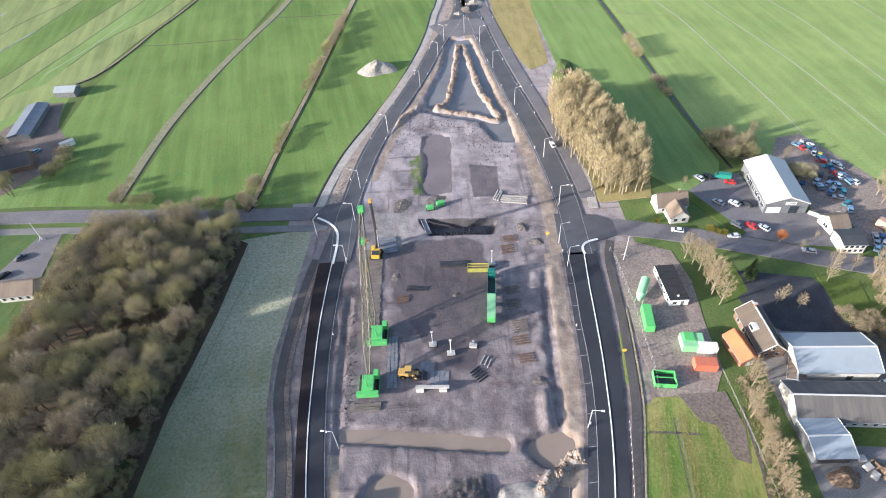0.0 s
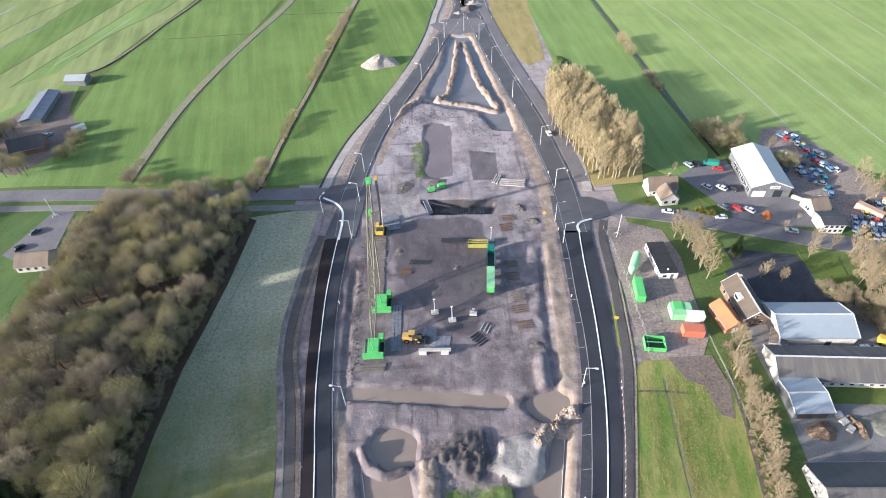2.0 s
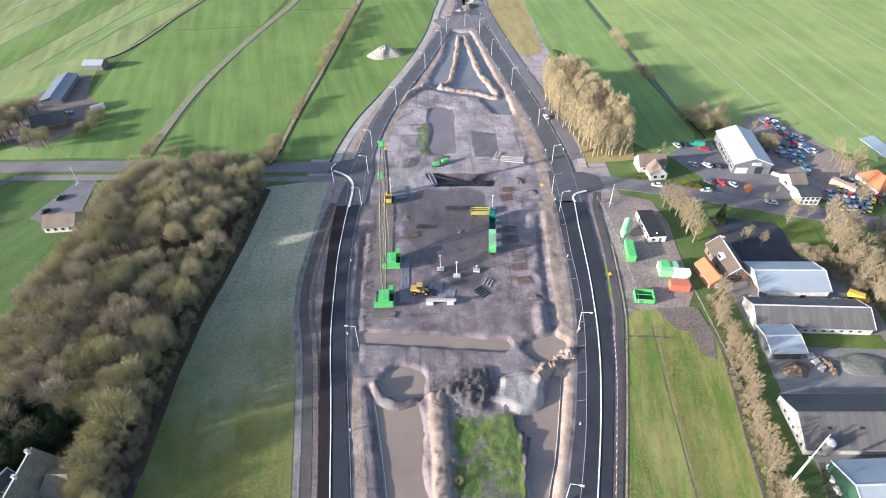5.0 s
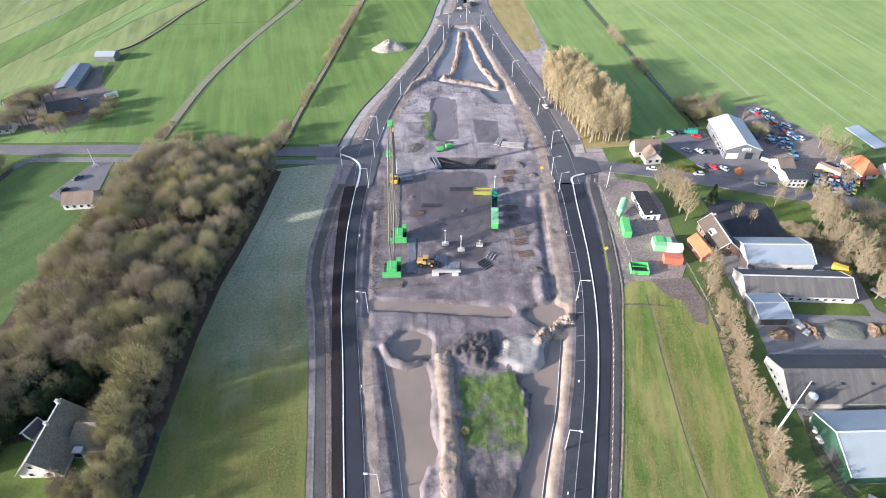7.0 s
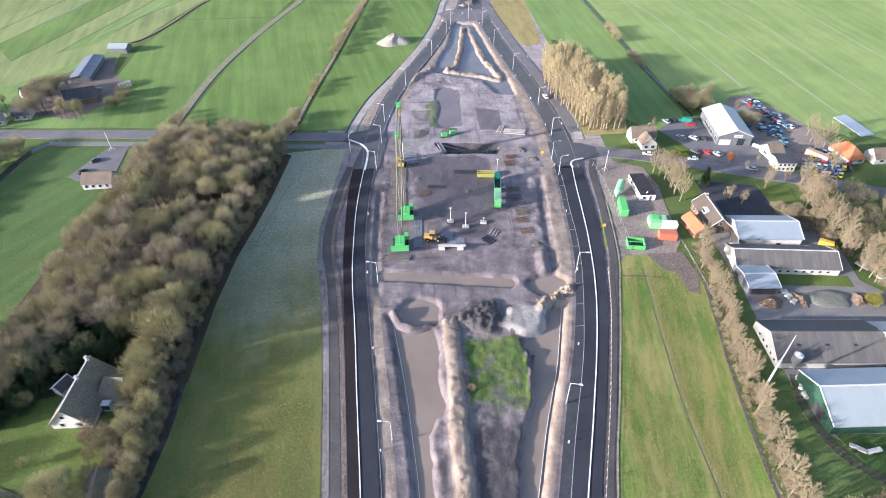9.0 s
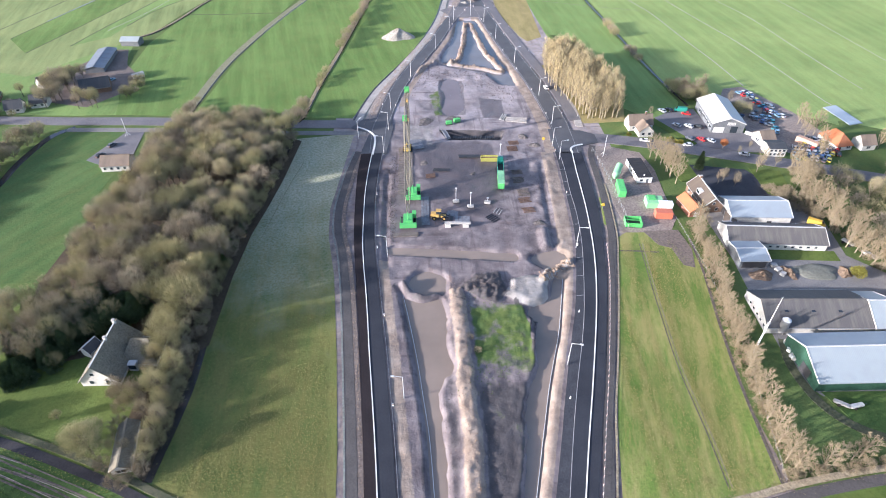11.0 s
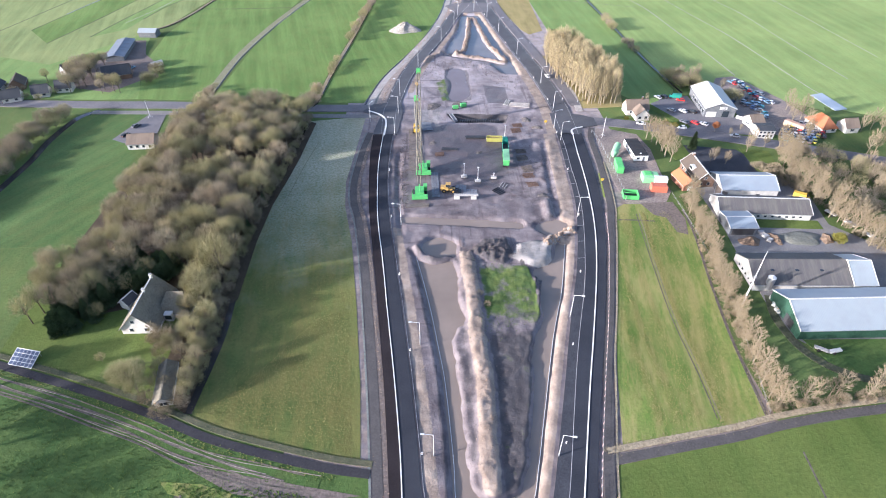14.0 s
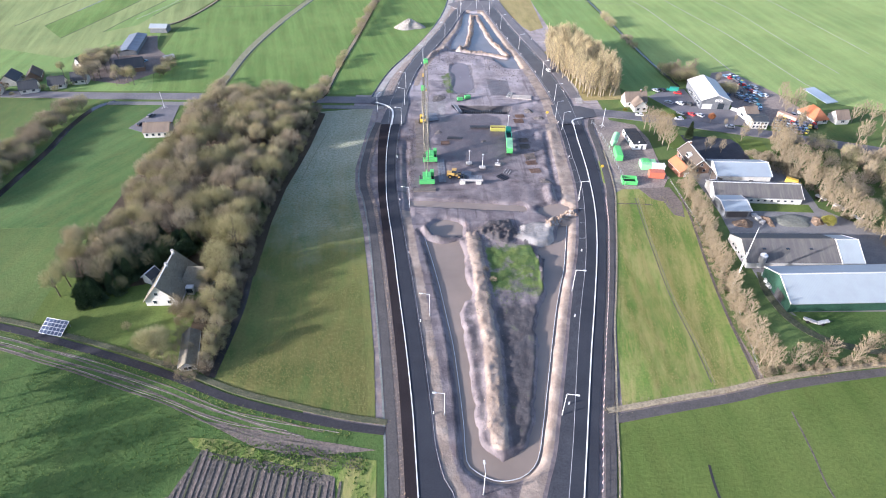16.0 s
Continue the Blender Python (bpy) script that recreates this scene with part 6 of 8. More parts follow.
# ---- street lamps, posts, fences ----
def street_lamp(x, y, towards, z=0.2):
    """A slim mast with one arm; towards: degrees in which the arm points."""
    m = pose(x, y, z, 0, 0, towards)
    if "lamp" in GROWN:
        return copy_thing(GROWN["lamp"], m)
    t = thing("street_lamp", 0, 0, 0, 0, "slim galvanised street lamp with one arm", "street lamp", "lamps along the new roads")
    part("base", rodded((0, 0, -0.2), (0, 0, 0.9), 0.20, 0.17, n=10), STEEL, t)
    part("pole", rodded((0, 0, 0.9), (0, 0, 9.0), 0.11, 0.075, n=10), LAMP_WHITE, t)
    part("arm", rodded((0, 0, 8.95), (2.3, 0, 9.25), 0.075, 0.065, n=8), LAMP_WHITE, t)
    head = part("head", bevelled(boxed(2.1, 3.1, -0.24, 0.24, 9.14, 9.38), 0.05), LAMP_WHITE, t, "flat white lamp head")
    part("lens", boxed(2.3, 2.95, -0.15, 0.15, 9.10, 9.145), PANE, head, "glass lens")
    t.matrix_world = m
    GROWN["lamp"] = t
    return t


LAMP_WHITE = paint("pale_lamp_paint", (0.66, 0.67, 0.67), 0.4, 0.1, 0.1)
for x, y, a in ((36.6, 139.5, 5), (37.4, 127.9, 5), (31.4, 68.8, -12), (17.4, 17.9, -16), (4.3, -28.4, -16), (40.4, 160.2, 0), (39.7, 191.4, 8), (33.0, 234.4, 10), (26.6, 272.8, 10), (22.4, 304.2, 10), (14.5, 318.0, 90)):
    street_lamp(x, y, a)
for x, y, a in ((-35.0, 67.3, 174), (-28.9, 8.9, 176), (-26.2, -26.9, 176), (-50.6, 150.5, 60), (-18.3, -48.6, 90), (-36.6, 178.2, 170), (-26.6, 217.7, 160), (-11.6, 257.2, 160), (-1.6, 288.0, 160), (2.4, 309.1, 160), (-38.6, 136.0, 180), (-37.2, 158.0, 175)):
    street_lamp(x, y, a)


def marker_post(x, y, z=0.25):
    m = pose(x, y, z)
    if "marker" in GROWN:
        return copy_thing(GROWN["marker"], m)
    t = thing("marker_post", 0, 0, 0, 0, "short white plastic road marker post", "marker post", "marker posts along the new roads")
    part("post", bevelled(boxed(-0.16, 0.16, -0.12, 0.12, -0.1, 1.0), 0.04), WHITE_PAINT, t)
    part("reflector", boxed(-0.10, 0.10, -0.135, -0.115, 0.7, 0.9), RED_PAINT, t, "red reflector")
    t.matrix_world = m
    GROWN["marker"] = t
    return t


for line, off, n in ((R_RAIL[:125], -1.6, 9), (L_IN[:110], 0.9, 8), (R_NORTH[18:], 3.9, 10), (R_NORTH[18:], -4.1, 10), (L_NORTH[22:], 3.4, 9), (L_NORTH[22:], -3.4, 9), (aside(R_NORTH[16:], -8.4), -2.4, 7)):
    for x, y in even(aside(line, off), n):
        marker_post(x, y)


def post_fence(line, spacing, height, material, label, name="fence", cap=None, wires=2):
    x, y = line[0]
    f = tagged(new(name), label, "fence")
    n = int(np.sum(np.linalg.norm(np.diff(line, axis=0), axis=1)) / spacing)
    pts = even(line, n)
    bm = bevelled(boxed(-0.09, 0.09, -0.09, 0.09, -0.1, height), 0.02)
    me = bpy.data.meshes.new("post")
    bm.to_mesh(me)
    bm.free()
    me.materials.append(material)
    for x, y in pts:
        o = new("post", me)
        o.parent = f
        o.location = (x, y, 0.2)
    for w in range(wires):
        zz = 0.2 + height * (0.9 - 0.4 * w)
        bm = bmesh.new()
        for a, b in zip(pts[:-1], pts[1:]):
            rod(bm, (*a, zz), (*b, zz), 0.03, n=3)
        part("wire", bm, STEEL, f, "thin wire")
    return f


PINK_POST = paint("faded_red_white_post", (0.62, 0.46, 0.44), 0.6)
post_fence(aside(R_OUT[31:100], 0.9), 2.1, 1.1, PINK_POST, "row of short pale posts beside the carriageway")
post_fence(spline([(53.2, 134), (54.0, 128), (54.6, 110), (54.2, 96), (54.0, 86), (53.0, 79)]), 3.0, 1.8, STEEL, "temporary steel fence round the yard")
post_fence(spline([(72.6, 84), (72.6, 60), (71.0, 30), (67.0, 6), (61.8, -19)]), 4.0, 1.0, TIMBER, "weathered timber pasture fence")


# ---- vehicles ----
def car(x, y, turn, colour, z=0.14, label=None, name="car", long=4.3):
    key = ("car", colour)
    m = pose(x, y, z, 0, 0, turn)
    if key in GROWN:
        return copy_thing(GROWN[key], m)
    t = thing(name, 0, 0, 0, 0, label or CAR_LABEL[colour], "car")
    k = long / 4.3
    body = [(-2.15, 0.35), (2.15, 0.35), (2.15, 0.72), (1.95, 0.88), (1.05, 0.96), (-1.75, 1.0), (-2.15, 0.9)]
    part("body", bevelled(prism([(a * k, b) for a, b in body], -0.88, 0.88), 0.07), CAR_PAINT[colour], t, smooth=False)
    cabin = [(1.05, 0.95), (0.35, 1.42), (-1.2, 1.46), (-1.85, 0.98)]
    c = part("cabin", bevelled(prism([(a * k, b) for a, b in cabin], -0.74, 0.74), 0.05), PANE, t, "dark glazed cabin")
    part("roof", bevelled(boxed(-1.25 * k, 0.35 * k, -0.70, 0.70, 1.42, 1.50), 0.03), CAR_PAINT[colour], c)
    for wx in (-1.35 * k, 1.35 * k):
        for wy in (-0.86, 0.86):
            w = part("wheel", rodded((wx, wy - 0.1, 0.32), (wx, wy + 0.1, 0.32), 0.32, n=12), RUBBER, t, "black tyre")
            s = 0.11 if wy > 0 else -0.11
            part("rim", rodded((wx, wy + s * 0.8, 0.32), (wx, wy + s * 1.05, 0.32), 0.20, n=10), STEEL, w, "steel rim")
    for wy in (-0.6, 0.6):
        part("headlight", boxed(2.08 * k, 2.17 * k, wy - 0.17, wy + 0.17, 0.62, 0.76), FRAME_WHITE, t, "clear headlight")
        part("tail_light", boxed(-2.17 * k, -2.08 * k, wy - 0.17, wy + 0.17, 0.70, 0.86), RED_PAINT, t, "red tail light")
    t.matrix_world = m
    GROWN[key] = t
    return t


TAN_PAINT = paint("tan_paint", (0.46, 0.30, 0.22), 0.6)
COLOURS = {"white": (0.75, 0.75, 0.74), "silver": (0.42, 0.44, 0.46), "blue": (0.06, 0.13, 0.30), "sky": (0.25, 0.42, 0.55), "red": (0.55, 0.03, 0.03), "black": (0.02, 0.022, 0.025), "grey": (0.16, 0.17, 0.19), "teal": (0.05, 0.28, 0.34), "yellow": (0.62, 0.55, 0.08)}
CAR_PAINT = {k: paint(k + "_car_paint", v, 0.25, 0.1 if k in ("white", "red", "black", "yellow") else 0.4, 0.1, 0.5) for k, v in COLOURS.items()}
CAR_LABEL = {k: k + " parked passenger car with dark windows" for k in COLOURS}
for x, y, a, c in ((97.1, 170.0, 118, "white"), (100.8, 170.6, 118, "black"), (107.6, 166.2, 160, "red"), (98.8, 155.0, 128, "silver"), (104.2, 153.8, 128, "white"), (108.6, 153.0, 128, "black"), (100.4, 142.2, 125, "grey"), (105.2, 141.2, 125, "red"), (109.0, 139.8, 125, "white"), (97.2, 136.6, 175, "white")):
    car(x, y, a, c)
car(79.0, 141.2, 165, "white", 0.31)
car(118.5, 127.0, 158, "silver", 0.31)
car(44.8, 199.0, 100, "white", 0.33)
jam = random.Random(5)
names = ["white", "silver", "blue", "sky", "grey", "black", "blue", "silver", "white", "sky", "red", "teal", "yellow"]
for r in range(7):
    for i in range(8):
        x, y = 140.6 + 2.5 * i + 0.9 * r + jam.uniform(-0.3, 0.3), 123.2 + 3.0 * r - 0.55 * i + jam.uniform(-0.4, 0.4)
        if (r >= 4 and i in (0, 1)) or (r < 2 and i > 5):
            continue
        car(x, y, 55 + jam.uniform(-14, 14), jam.choice(names), 0.11)
for r in range(3):
    for i in range(9):
        if jam.random() < 0.25:
            continue
        car(121 + 3.1 * i + jam.uniform(-0.5, 0.5), 178.5 - 1.7 * i - 4.4 * r + jam.uniform(-0.6, 0.6), 60 + jam.uniform(-30, 30), jam.choice(names), 0.11)
for i in range(26):
    car(145.5 + 0.26 * i + jam.uniform(-2.6, 2.6), 190.0 - 1.15 * i + jam.uniform(-1.0, 1.0), jam.uniform(0, 180), jam.choice(names), 0.11)
for i in range(5):
    car(138.5 + jam.uniform(-1.5, 1.5) + i * 1.5, 160.0 - 3.4 * i, jam.uniform(0, 180), jam.choice(names), 0.11)
for x, y, a, c in ((114.5, 76.2, 10, "white"), (118.2, 75.4, -20, "silver"), (-163.0, 141.0, 60, "black"), (-161.5, 150.0, 60, "grey"), (-218, 199, 20, "silver"), (-190, 222, 60, "sky")):
    car(x, y, a, c, 0.08)


def van(x, y, turn, material, label, length=6.0, z=0.14):
    t = thing("van", x, y, z, turn, label, "van")
    part("body", bevelled(prism([(-length / 2, 0.4), (length / 2, 0.4), (length / 2, 1.2), (length / 2 - 0.9, 1.35), (length / 2 - 1.5, 2.4), (-length / 2, 2.45)], -1.0, 1.0), 0.08), material, t)
    part("windscreen", prism([(length / 2 - 0.86, 1.40), (length / 2 - 0.80, 1.44), (length / 2 - 1.40, 2.36), (length / 2 - 1.46, 2.32)], -0.85, 0.85), PANE, t, "dark windscreen")
    for wx in (-length / 2 + 1.1, length / 2 - 1.1):
        for wy in (-0.98, 0.98):
            part("wheel", rodded((wx, wy - 0.12, 0.38), (wx, wy + 0.12, 0.38), 0.38, n=12), RUBBER, t, "black tyre")
    return t


van(106.0, 169.6, 160, TEAL_PAINT, "teal panel van parked by the hall")
van(122.5, 77.0, -35, YELLOW_PAINT, "yellow van on the farmyard")


# ---- containers and cabins ----
def container(x, y, turn, length, width, height, material, label, open_top=False, z=0.1, ribs=True, filling=None, category="container"):
    t = thing("container" if category == "container" else category.replace(" ", "_"), x, y, z, turn, label, category)
    if open_top:
        w = 0.14
        part("floor", boxed(0, length, 0, width, 0, 0.15), DARK_STEEL, t)
        for d in ((0, length, 0, w, 0.15, height), (0, length, width - w, width, 0.15, height), (0, w, w, width - w, 0.15, height), (length - w, length, w, width - w, 0.15, height)):
            part("side", boxed(*d), material, t)
        part("crossbar", boxed(0.1, length - 0.1, width / 2 - 0.12, width / 2 + 0.12, height - 0.2, height - 0.02), material, t)
        if filling:
            part("load", bevelled(boxed(w, length - w, w, width - w, 0.15, height * 0.8), 0.15), filling, t, "heaped load")
    else:
        part("body", bevelled(boxed(0, length, 0, width, 0.1, height), 0.06), material, t)
        part("roof", boxed(0.12, length - 0.12, 0.12, width - 0.12, height, height + 0.06), material, t)
    if ribs:
        n = int(length / 0.9)
        for i in range(n + 1):
            xx = 0.05 + i * (length - 0.2) / n
            part("rib", boxed(xx, xx + 0.1, -0.06, 0.0, 0.15, height), material, t)
    return t


for i in range(5):
    t = thing("site_cabin", 65.0 + 0.05 * i, 120.0 - 3.05 * i, 0.1, 0, "white portable site cabin with a black flat roof", "site cabin", "row of site cabins")
    part("body", bevelled(boxed(0, 6.0, 0, 2.98, 0.15, 2.75), 0.04), WHITE_PAINT, t)
    part("roof", boxed(-0.06, 6.06, 0.03, 2.95, 2.75, 2.90), BLACK_PAINT, t, "black roofing felt")
    window(t, 1.5, 1.1, 1.3, 1.0, "left", 0)
    if i == 4:
        window(t, 1.6, 1.0, 1.4, 1.1, "front", 0)
        part("door", boxed(3.6, 4.5, -0.05, 0.0, 0.2, 2.25), GREY_CLADDING, t, "grey door")
        part("roof_vent", rodded((3.0, 1.6, 2.9), (3.0, 1.6, 3.25), 0.3, n=12), WHITE_PAINT, t, "white round roof vent")
container(57.8, 98.2, 83, 8.8, 2.7, 2.9, GREEN_PAINT, "bright green closed steel container")
tank = thing("silo", 57.0, 111.0, 0.1, 62, "pale green mortar silo lying on a frame", "silo")
part("drum", rodded((0.5, 0, 2.0), (7.2, 0, 2.9), 1.45, n=24), MINT_PAINT, tank, smooth=False)
part("cone", rodded((-1.6, 0, 1.6), (0.5, 0, 2.0), 0.35, 1.45, n=24), MINT_PAINT, tank)
for yy in (-1.2, 1.2):
    part("leg", rodded((-1.2, yy, 0.0), (2.0, yy * 0.8, 2.0), 0.1), MINT_PAINT, tank)
    part("leg", rodded((5.8, yy, 0.0), (5.8, yy * 0.8, 2.2), 0.1), MINT_PAINT, tank)
container(63.6, 90.6, -6, 6.4, 5.2, 2.7, MINT_PAINT, "pale green site cabin with flat roof", category="site cabin")
container(64.6, 92.6, -6, 3.0, 3.2, 2.95, GREEN_PAINT, "small green box container on the yard")
container(67.8, 89.8, -8, 5.4, 2.4, 2.8, WHITE_PAINT, "white site container beside a red one")
container(64.8, 84.0, -8, 6.2, 3.2, 2.8, RED_PAINT, "orange-red steel site container")
container(52.2, 79.6, -8, 6.0, 4.6, 1.9, GREEN_PAINT, "open-topped bright green skip on grass", open_top=True)
container(3.4, 128.0, -4, 7.2, 2.6, 1.9, LIME_PAINT, "ochre-yellow skip full of brown soil", open_top=True, filling=BRICK_BROWN, z=0.05)
container(131.2, 140.2, 8, 6.0, 2.6, 2.6, WHITE_PAINT, "white container in the breaker's yard")
container(147.0, 138.0, -56, 9.5, 2.6, 2.7, TAN_PAINT, "long tan trailer box in the breaker's yard")


# ---- machines on the site ----
def truss(bm, a, b, size0, size1, bays):
    """A four-chord lattice between two points."""
    a, b = Vector(a), Vector(b)
    d = (b - a).normalized()
    side = d.cross(Vector((0, 0, 1))).normalized()
    up = side.cross(d).normalized()
    prev = None
    for i in range(bays + 1):
        s = i / bays
        w = (size0 + (size1 - size0) * s) / 2
        taper = min(1.0, 0.35 + 4 * s, 0.35 + 4 * (1 - s))
        c = a + (b - a) * s
        ring = [c + side * (w * taper * p) + up * (w * taper * q) for p, q in ((-1, -1), (1, -1), (1, 1), (-1, 1))]
        if prev:
            for j in range(4):
                rod(bm, prev[j], ring[j], 0.15, n=5)
                rod(bm, prev[j], ring[(j + 1) % 4], 0.075, n=3)
        prev = ring
    return bm


def crawler(t, length, width, material=None):
    for s in (-1, 1):
        y0 = s * width / 2
        belt = part("track", bevelled(boxed(-length / 2, length / 2, y0 - 0.45, y0 + 0.45, 0.0, 1.15), 0.3), RUBBER, t, "muddy black crawler track")
        part("track_frame", boxed(-length / 2 + 0.5, length / 2 - 0.5, y0 + s * 0.36, y0 + s * 0.50, 0.3, 0.85), material or DARK_STEEL, belt, "steel track frame")
    part("undercarriage", boxed(-1.4, 1.4, -width / 2 + 0.4, width / 2 - 0.4, 0.45, 1.2), DARK_STEEL, t)


def crane(x, y, turn, foot, tip, label, head):
    t = thing("crawler_crane", x, y, 0.0, turn, label, "crane", "cranes on the site")
    crawler(t, 6.6, 5.0, GREEN_PAINT)
    part("turntable", rodded((0, 0, 1.15), (0, 0, 1.6), 1.4, n=20), DARK_STEEL, t)
    deck = part("machine_house", bevelled(boxed(-3.6, 1.4, -1.7, 1.7, 1.6, 3.7), 0.12), GREEN_PAINT, t)
    part("counterweight", bevelled(boxed(-4.9, -3.6, -3.1, 3.1, 1.5, 3.2), 0.1), GREEN_PAINT, t, "broad green counterweight")
    part("grille", boxed(-2.8, -0.6, -1.76, -1.70, 2.1, 3.3), DARK_STEEL, deck, "dark vent grille")
    cabin = part("cab", bevelled(boxed(0.9, 3.0, -3.0, -1.5, 1.7, 3.9), 0.1), GREEN_PAINT, t)
    part("cab_window", boxed(2.95, 3.04, -2.85, -1.65, 2.5, 3.7), PANE, cabin, "dark cab window")
    part("cab_window", boxed(1.2, 2.8, -3.04, -2.96, 2.6, 3.7), PANE, cabin, "dark cab window")
    part("walkway", boxed(-3.5, 1.2, 1.7, 2.7, 1.7, 1.85), DARK_STEEL, t, "grated walkway")
    inv = t.matrix_world.inverted()
    f, p = inv @ Vector(foot), inv @ Vector(tip)
    boom = part("boom", truss(bmesh.new(), f, p, 1.9, 1.5, 22), BOOM_PAINT, t, "dusty lattice boom")
    d = (p - f).normalized()
    part("boom_head", bevelled(boxed(p.x - 0.9, p.x + 0.9, p.y - 0.9, p.y + 0.9, p.z - 1.2, p.z + 0.9), 0.15), GREEN_PAINT, boom, "green boom head")
    part("boom_foot", rodded((f.x, f.y - 1.0, f.z), (f.x, f.y + 1.0, f.z), 0.35, n=10), GREEN_PAINT, boom, "green boom foot")
    mast = Vector((-2.6, 0, 7.0))
    part("gantry", rodded((-2.6, 0, 3.6), mast, 0.16), GREEN_PAINT, t)
    for s in (-0.6, 0.6):
        part("stay", rodded(mast + Vector((0, s, 0)), p + Vector((0, s, 0)), 0.045, n=4), DARK_STEEL, t, "steel stay rope")
    if head:
        h = inv @ Vector(head)
        part("leader", truss(bmesh.new(), h, p + Vector((0.4, 0, -0.5)), 0.9, 0.9, 16), BOOM_PAINT, t, "piling leader")
        part("hammer", bevelled(boxed(h.x - 0.6, h.x + 0.6, h.y - 0.6, h.y + 0.6, h.z + 12, h.z + 16), 0.15), GREEN_PAINT, t, "green piling hammer")
    else:
        part("hook_rope", rodded(p, p - Vector((0, 0, 12)), 0.05, n=4), DARK_STEEL, t, "hanging hoist rope")
        part("hook_block", bevelled(boxed(p.x - 0.35, p.x + 0.35, p.y - 0.25, p.y + 0.25, p.z - 13.2, p.z - 12), 0.1), YELLOW_PAINT, t, "yellow hook block")
    return t


crane(-27.8, 86.0, 90, (-27.9, 87.8, 2.2), (-26.9, 121.0, 37.0), "bright green crawler crane with a long lattice boom", None)
crane(-26.0, 103.6, 90, (-27.2, 105.6, 2.2), (-28.2, 119.4, 26.0), "bright green crawler crane with a raised boom", None)


def drill_rig(x, y, turn):
    t = thing("drilling_rig", x, y, 0.0, turn, "yellow tracked drilling rig with a tall dark mast", "drilling rig")
    crawler(t, 4.6, 3.2)
    body = part("machine_house", bevelled(boxed(-3.0, 0.8, -1.5, 1.5, 1.2, 3.0), 0.2), YELLOW_PAINT, t)
    part("engine_cover", boxed(-2.7, -0.6, -1.2, 1.2, 3.0, 3.12), DARK_STEEL, body, "dark engine cover")
    c = part("cab", bevelled(boxed(0.2, 1.9, 0.3, 1.6, 1.3, 3.4), 0.1), YELLOW_PAINT, t)
    part("cab_window", boxed(1.86, 1.94, 0.4, 1.5, 2.0, 3.3), PANE, c, "dark cab window")
    part("boom", truss(bmesh.new(), (1.5, -0.4, 1.8), (4.0, -0.4, 7.0), 0.9, 0.7, 4), DARK_STEEL, t)
    m = part("mast", bevelled(boxed(3.5, 4.3, -0.8, 0.0, 0.5, 22.0), 0.08), DARK_STEEL, t, "dark tall drill mast")
    part("mast_head", bevelled(boxed(3.2, 4.7, -1.0, 0.2, 21.4, 22.6), 0.1), OCHRE_PAINT, m, "ochre mast head")
    part("auger", rodded((4.7, -0.4, 0.2), (4.7, -0.4, 19.0), 0.32, n=10), BOOM_PAINT, t, "muddy auger")
    part("ram", rodded((0.6, -1.1, 2.6), (3.6, -0.9, 9.0), 0.14), STEEL, t, "steel ram")
    return t


drill_rig(-28.2, 139.2, 88)


def wheel_loader(x, y, turn):
    t = thing("wheel_loader", x, y, 0.05, turn, "ochre-yellow wheel loader with its bucket down", "wheel loader")
    part("rear_body", bevelled(boxed(-3.6, -0.4, -1.15, 1.15, 1.0, 2.5), 0.15), OCHRE_PAINT, t)
    part("front_frame", bevelled(boxed(-0.4, 2.2, -0.8, 0.8, 0.8, 1.7), 0.12), OCHRE_PAINT, t)
    c = part("cab", bevelled(boxed(-1.5, 0.3, -0.85, 0.85, 2.3, 3.7), 0.08), PANE, t, "dark glazed cab")
    part("cab_roof", bevelled(boxed(-1.6, 0.4, -0.95, 0.95, 3.7, 3.88), 0.05), OCHRE_PAINT, c)
    for s in (-0.7, 0.7):
        part("lift_arm", rodded((0.8, s, 2.0), (3.6, s, 0.7), 0.18), DARK_STEEL, t, "dark lift arm")
    part("bucket", prism([(3.3, 0.1), (4.7, 0.05), (4.6, 0.2), (3.6, 0.35), (3.5, 1.3), (3.3, 1.3)], -1.5, 1.5), DARK_STEEL, t, "worn steel bucket")
    part("grille", boxed(-3.68, -3.6, -0.9, 0.9, 1.2, 2.3), DARK_STEEL, t, "rear grille")
    for wx in (-2.2, 1.5):
        for wy in (-1.15, 1.15):
            w = part("wheel", bevelled(rodded((wx, wy - 0.32, 0.85), (wx, wy + 0.32, 0.85), 0.85, n=18), 0.06), RUBBER, t, "big black tyre")
            part("rim", rodded((wx, wy - 0.35, 0.85), (wx, wy + 0.35, 0.85), 0.42, n=14), OCHRE_PAINT, w, "ochre rim")
    return t


wheel_loader(-15.8, 88.4, -6)


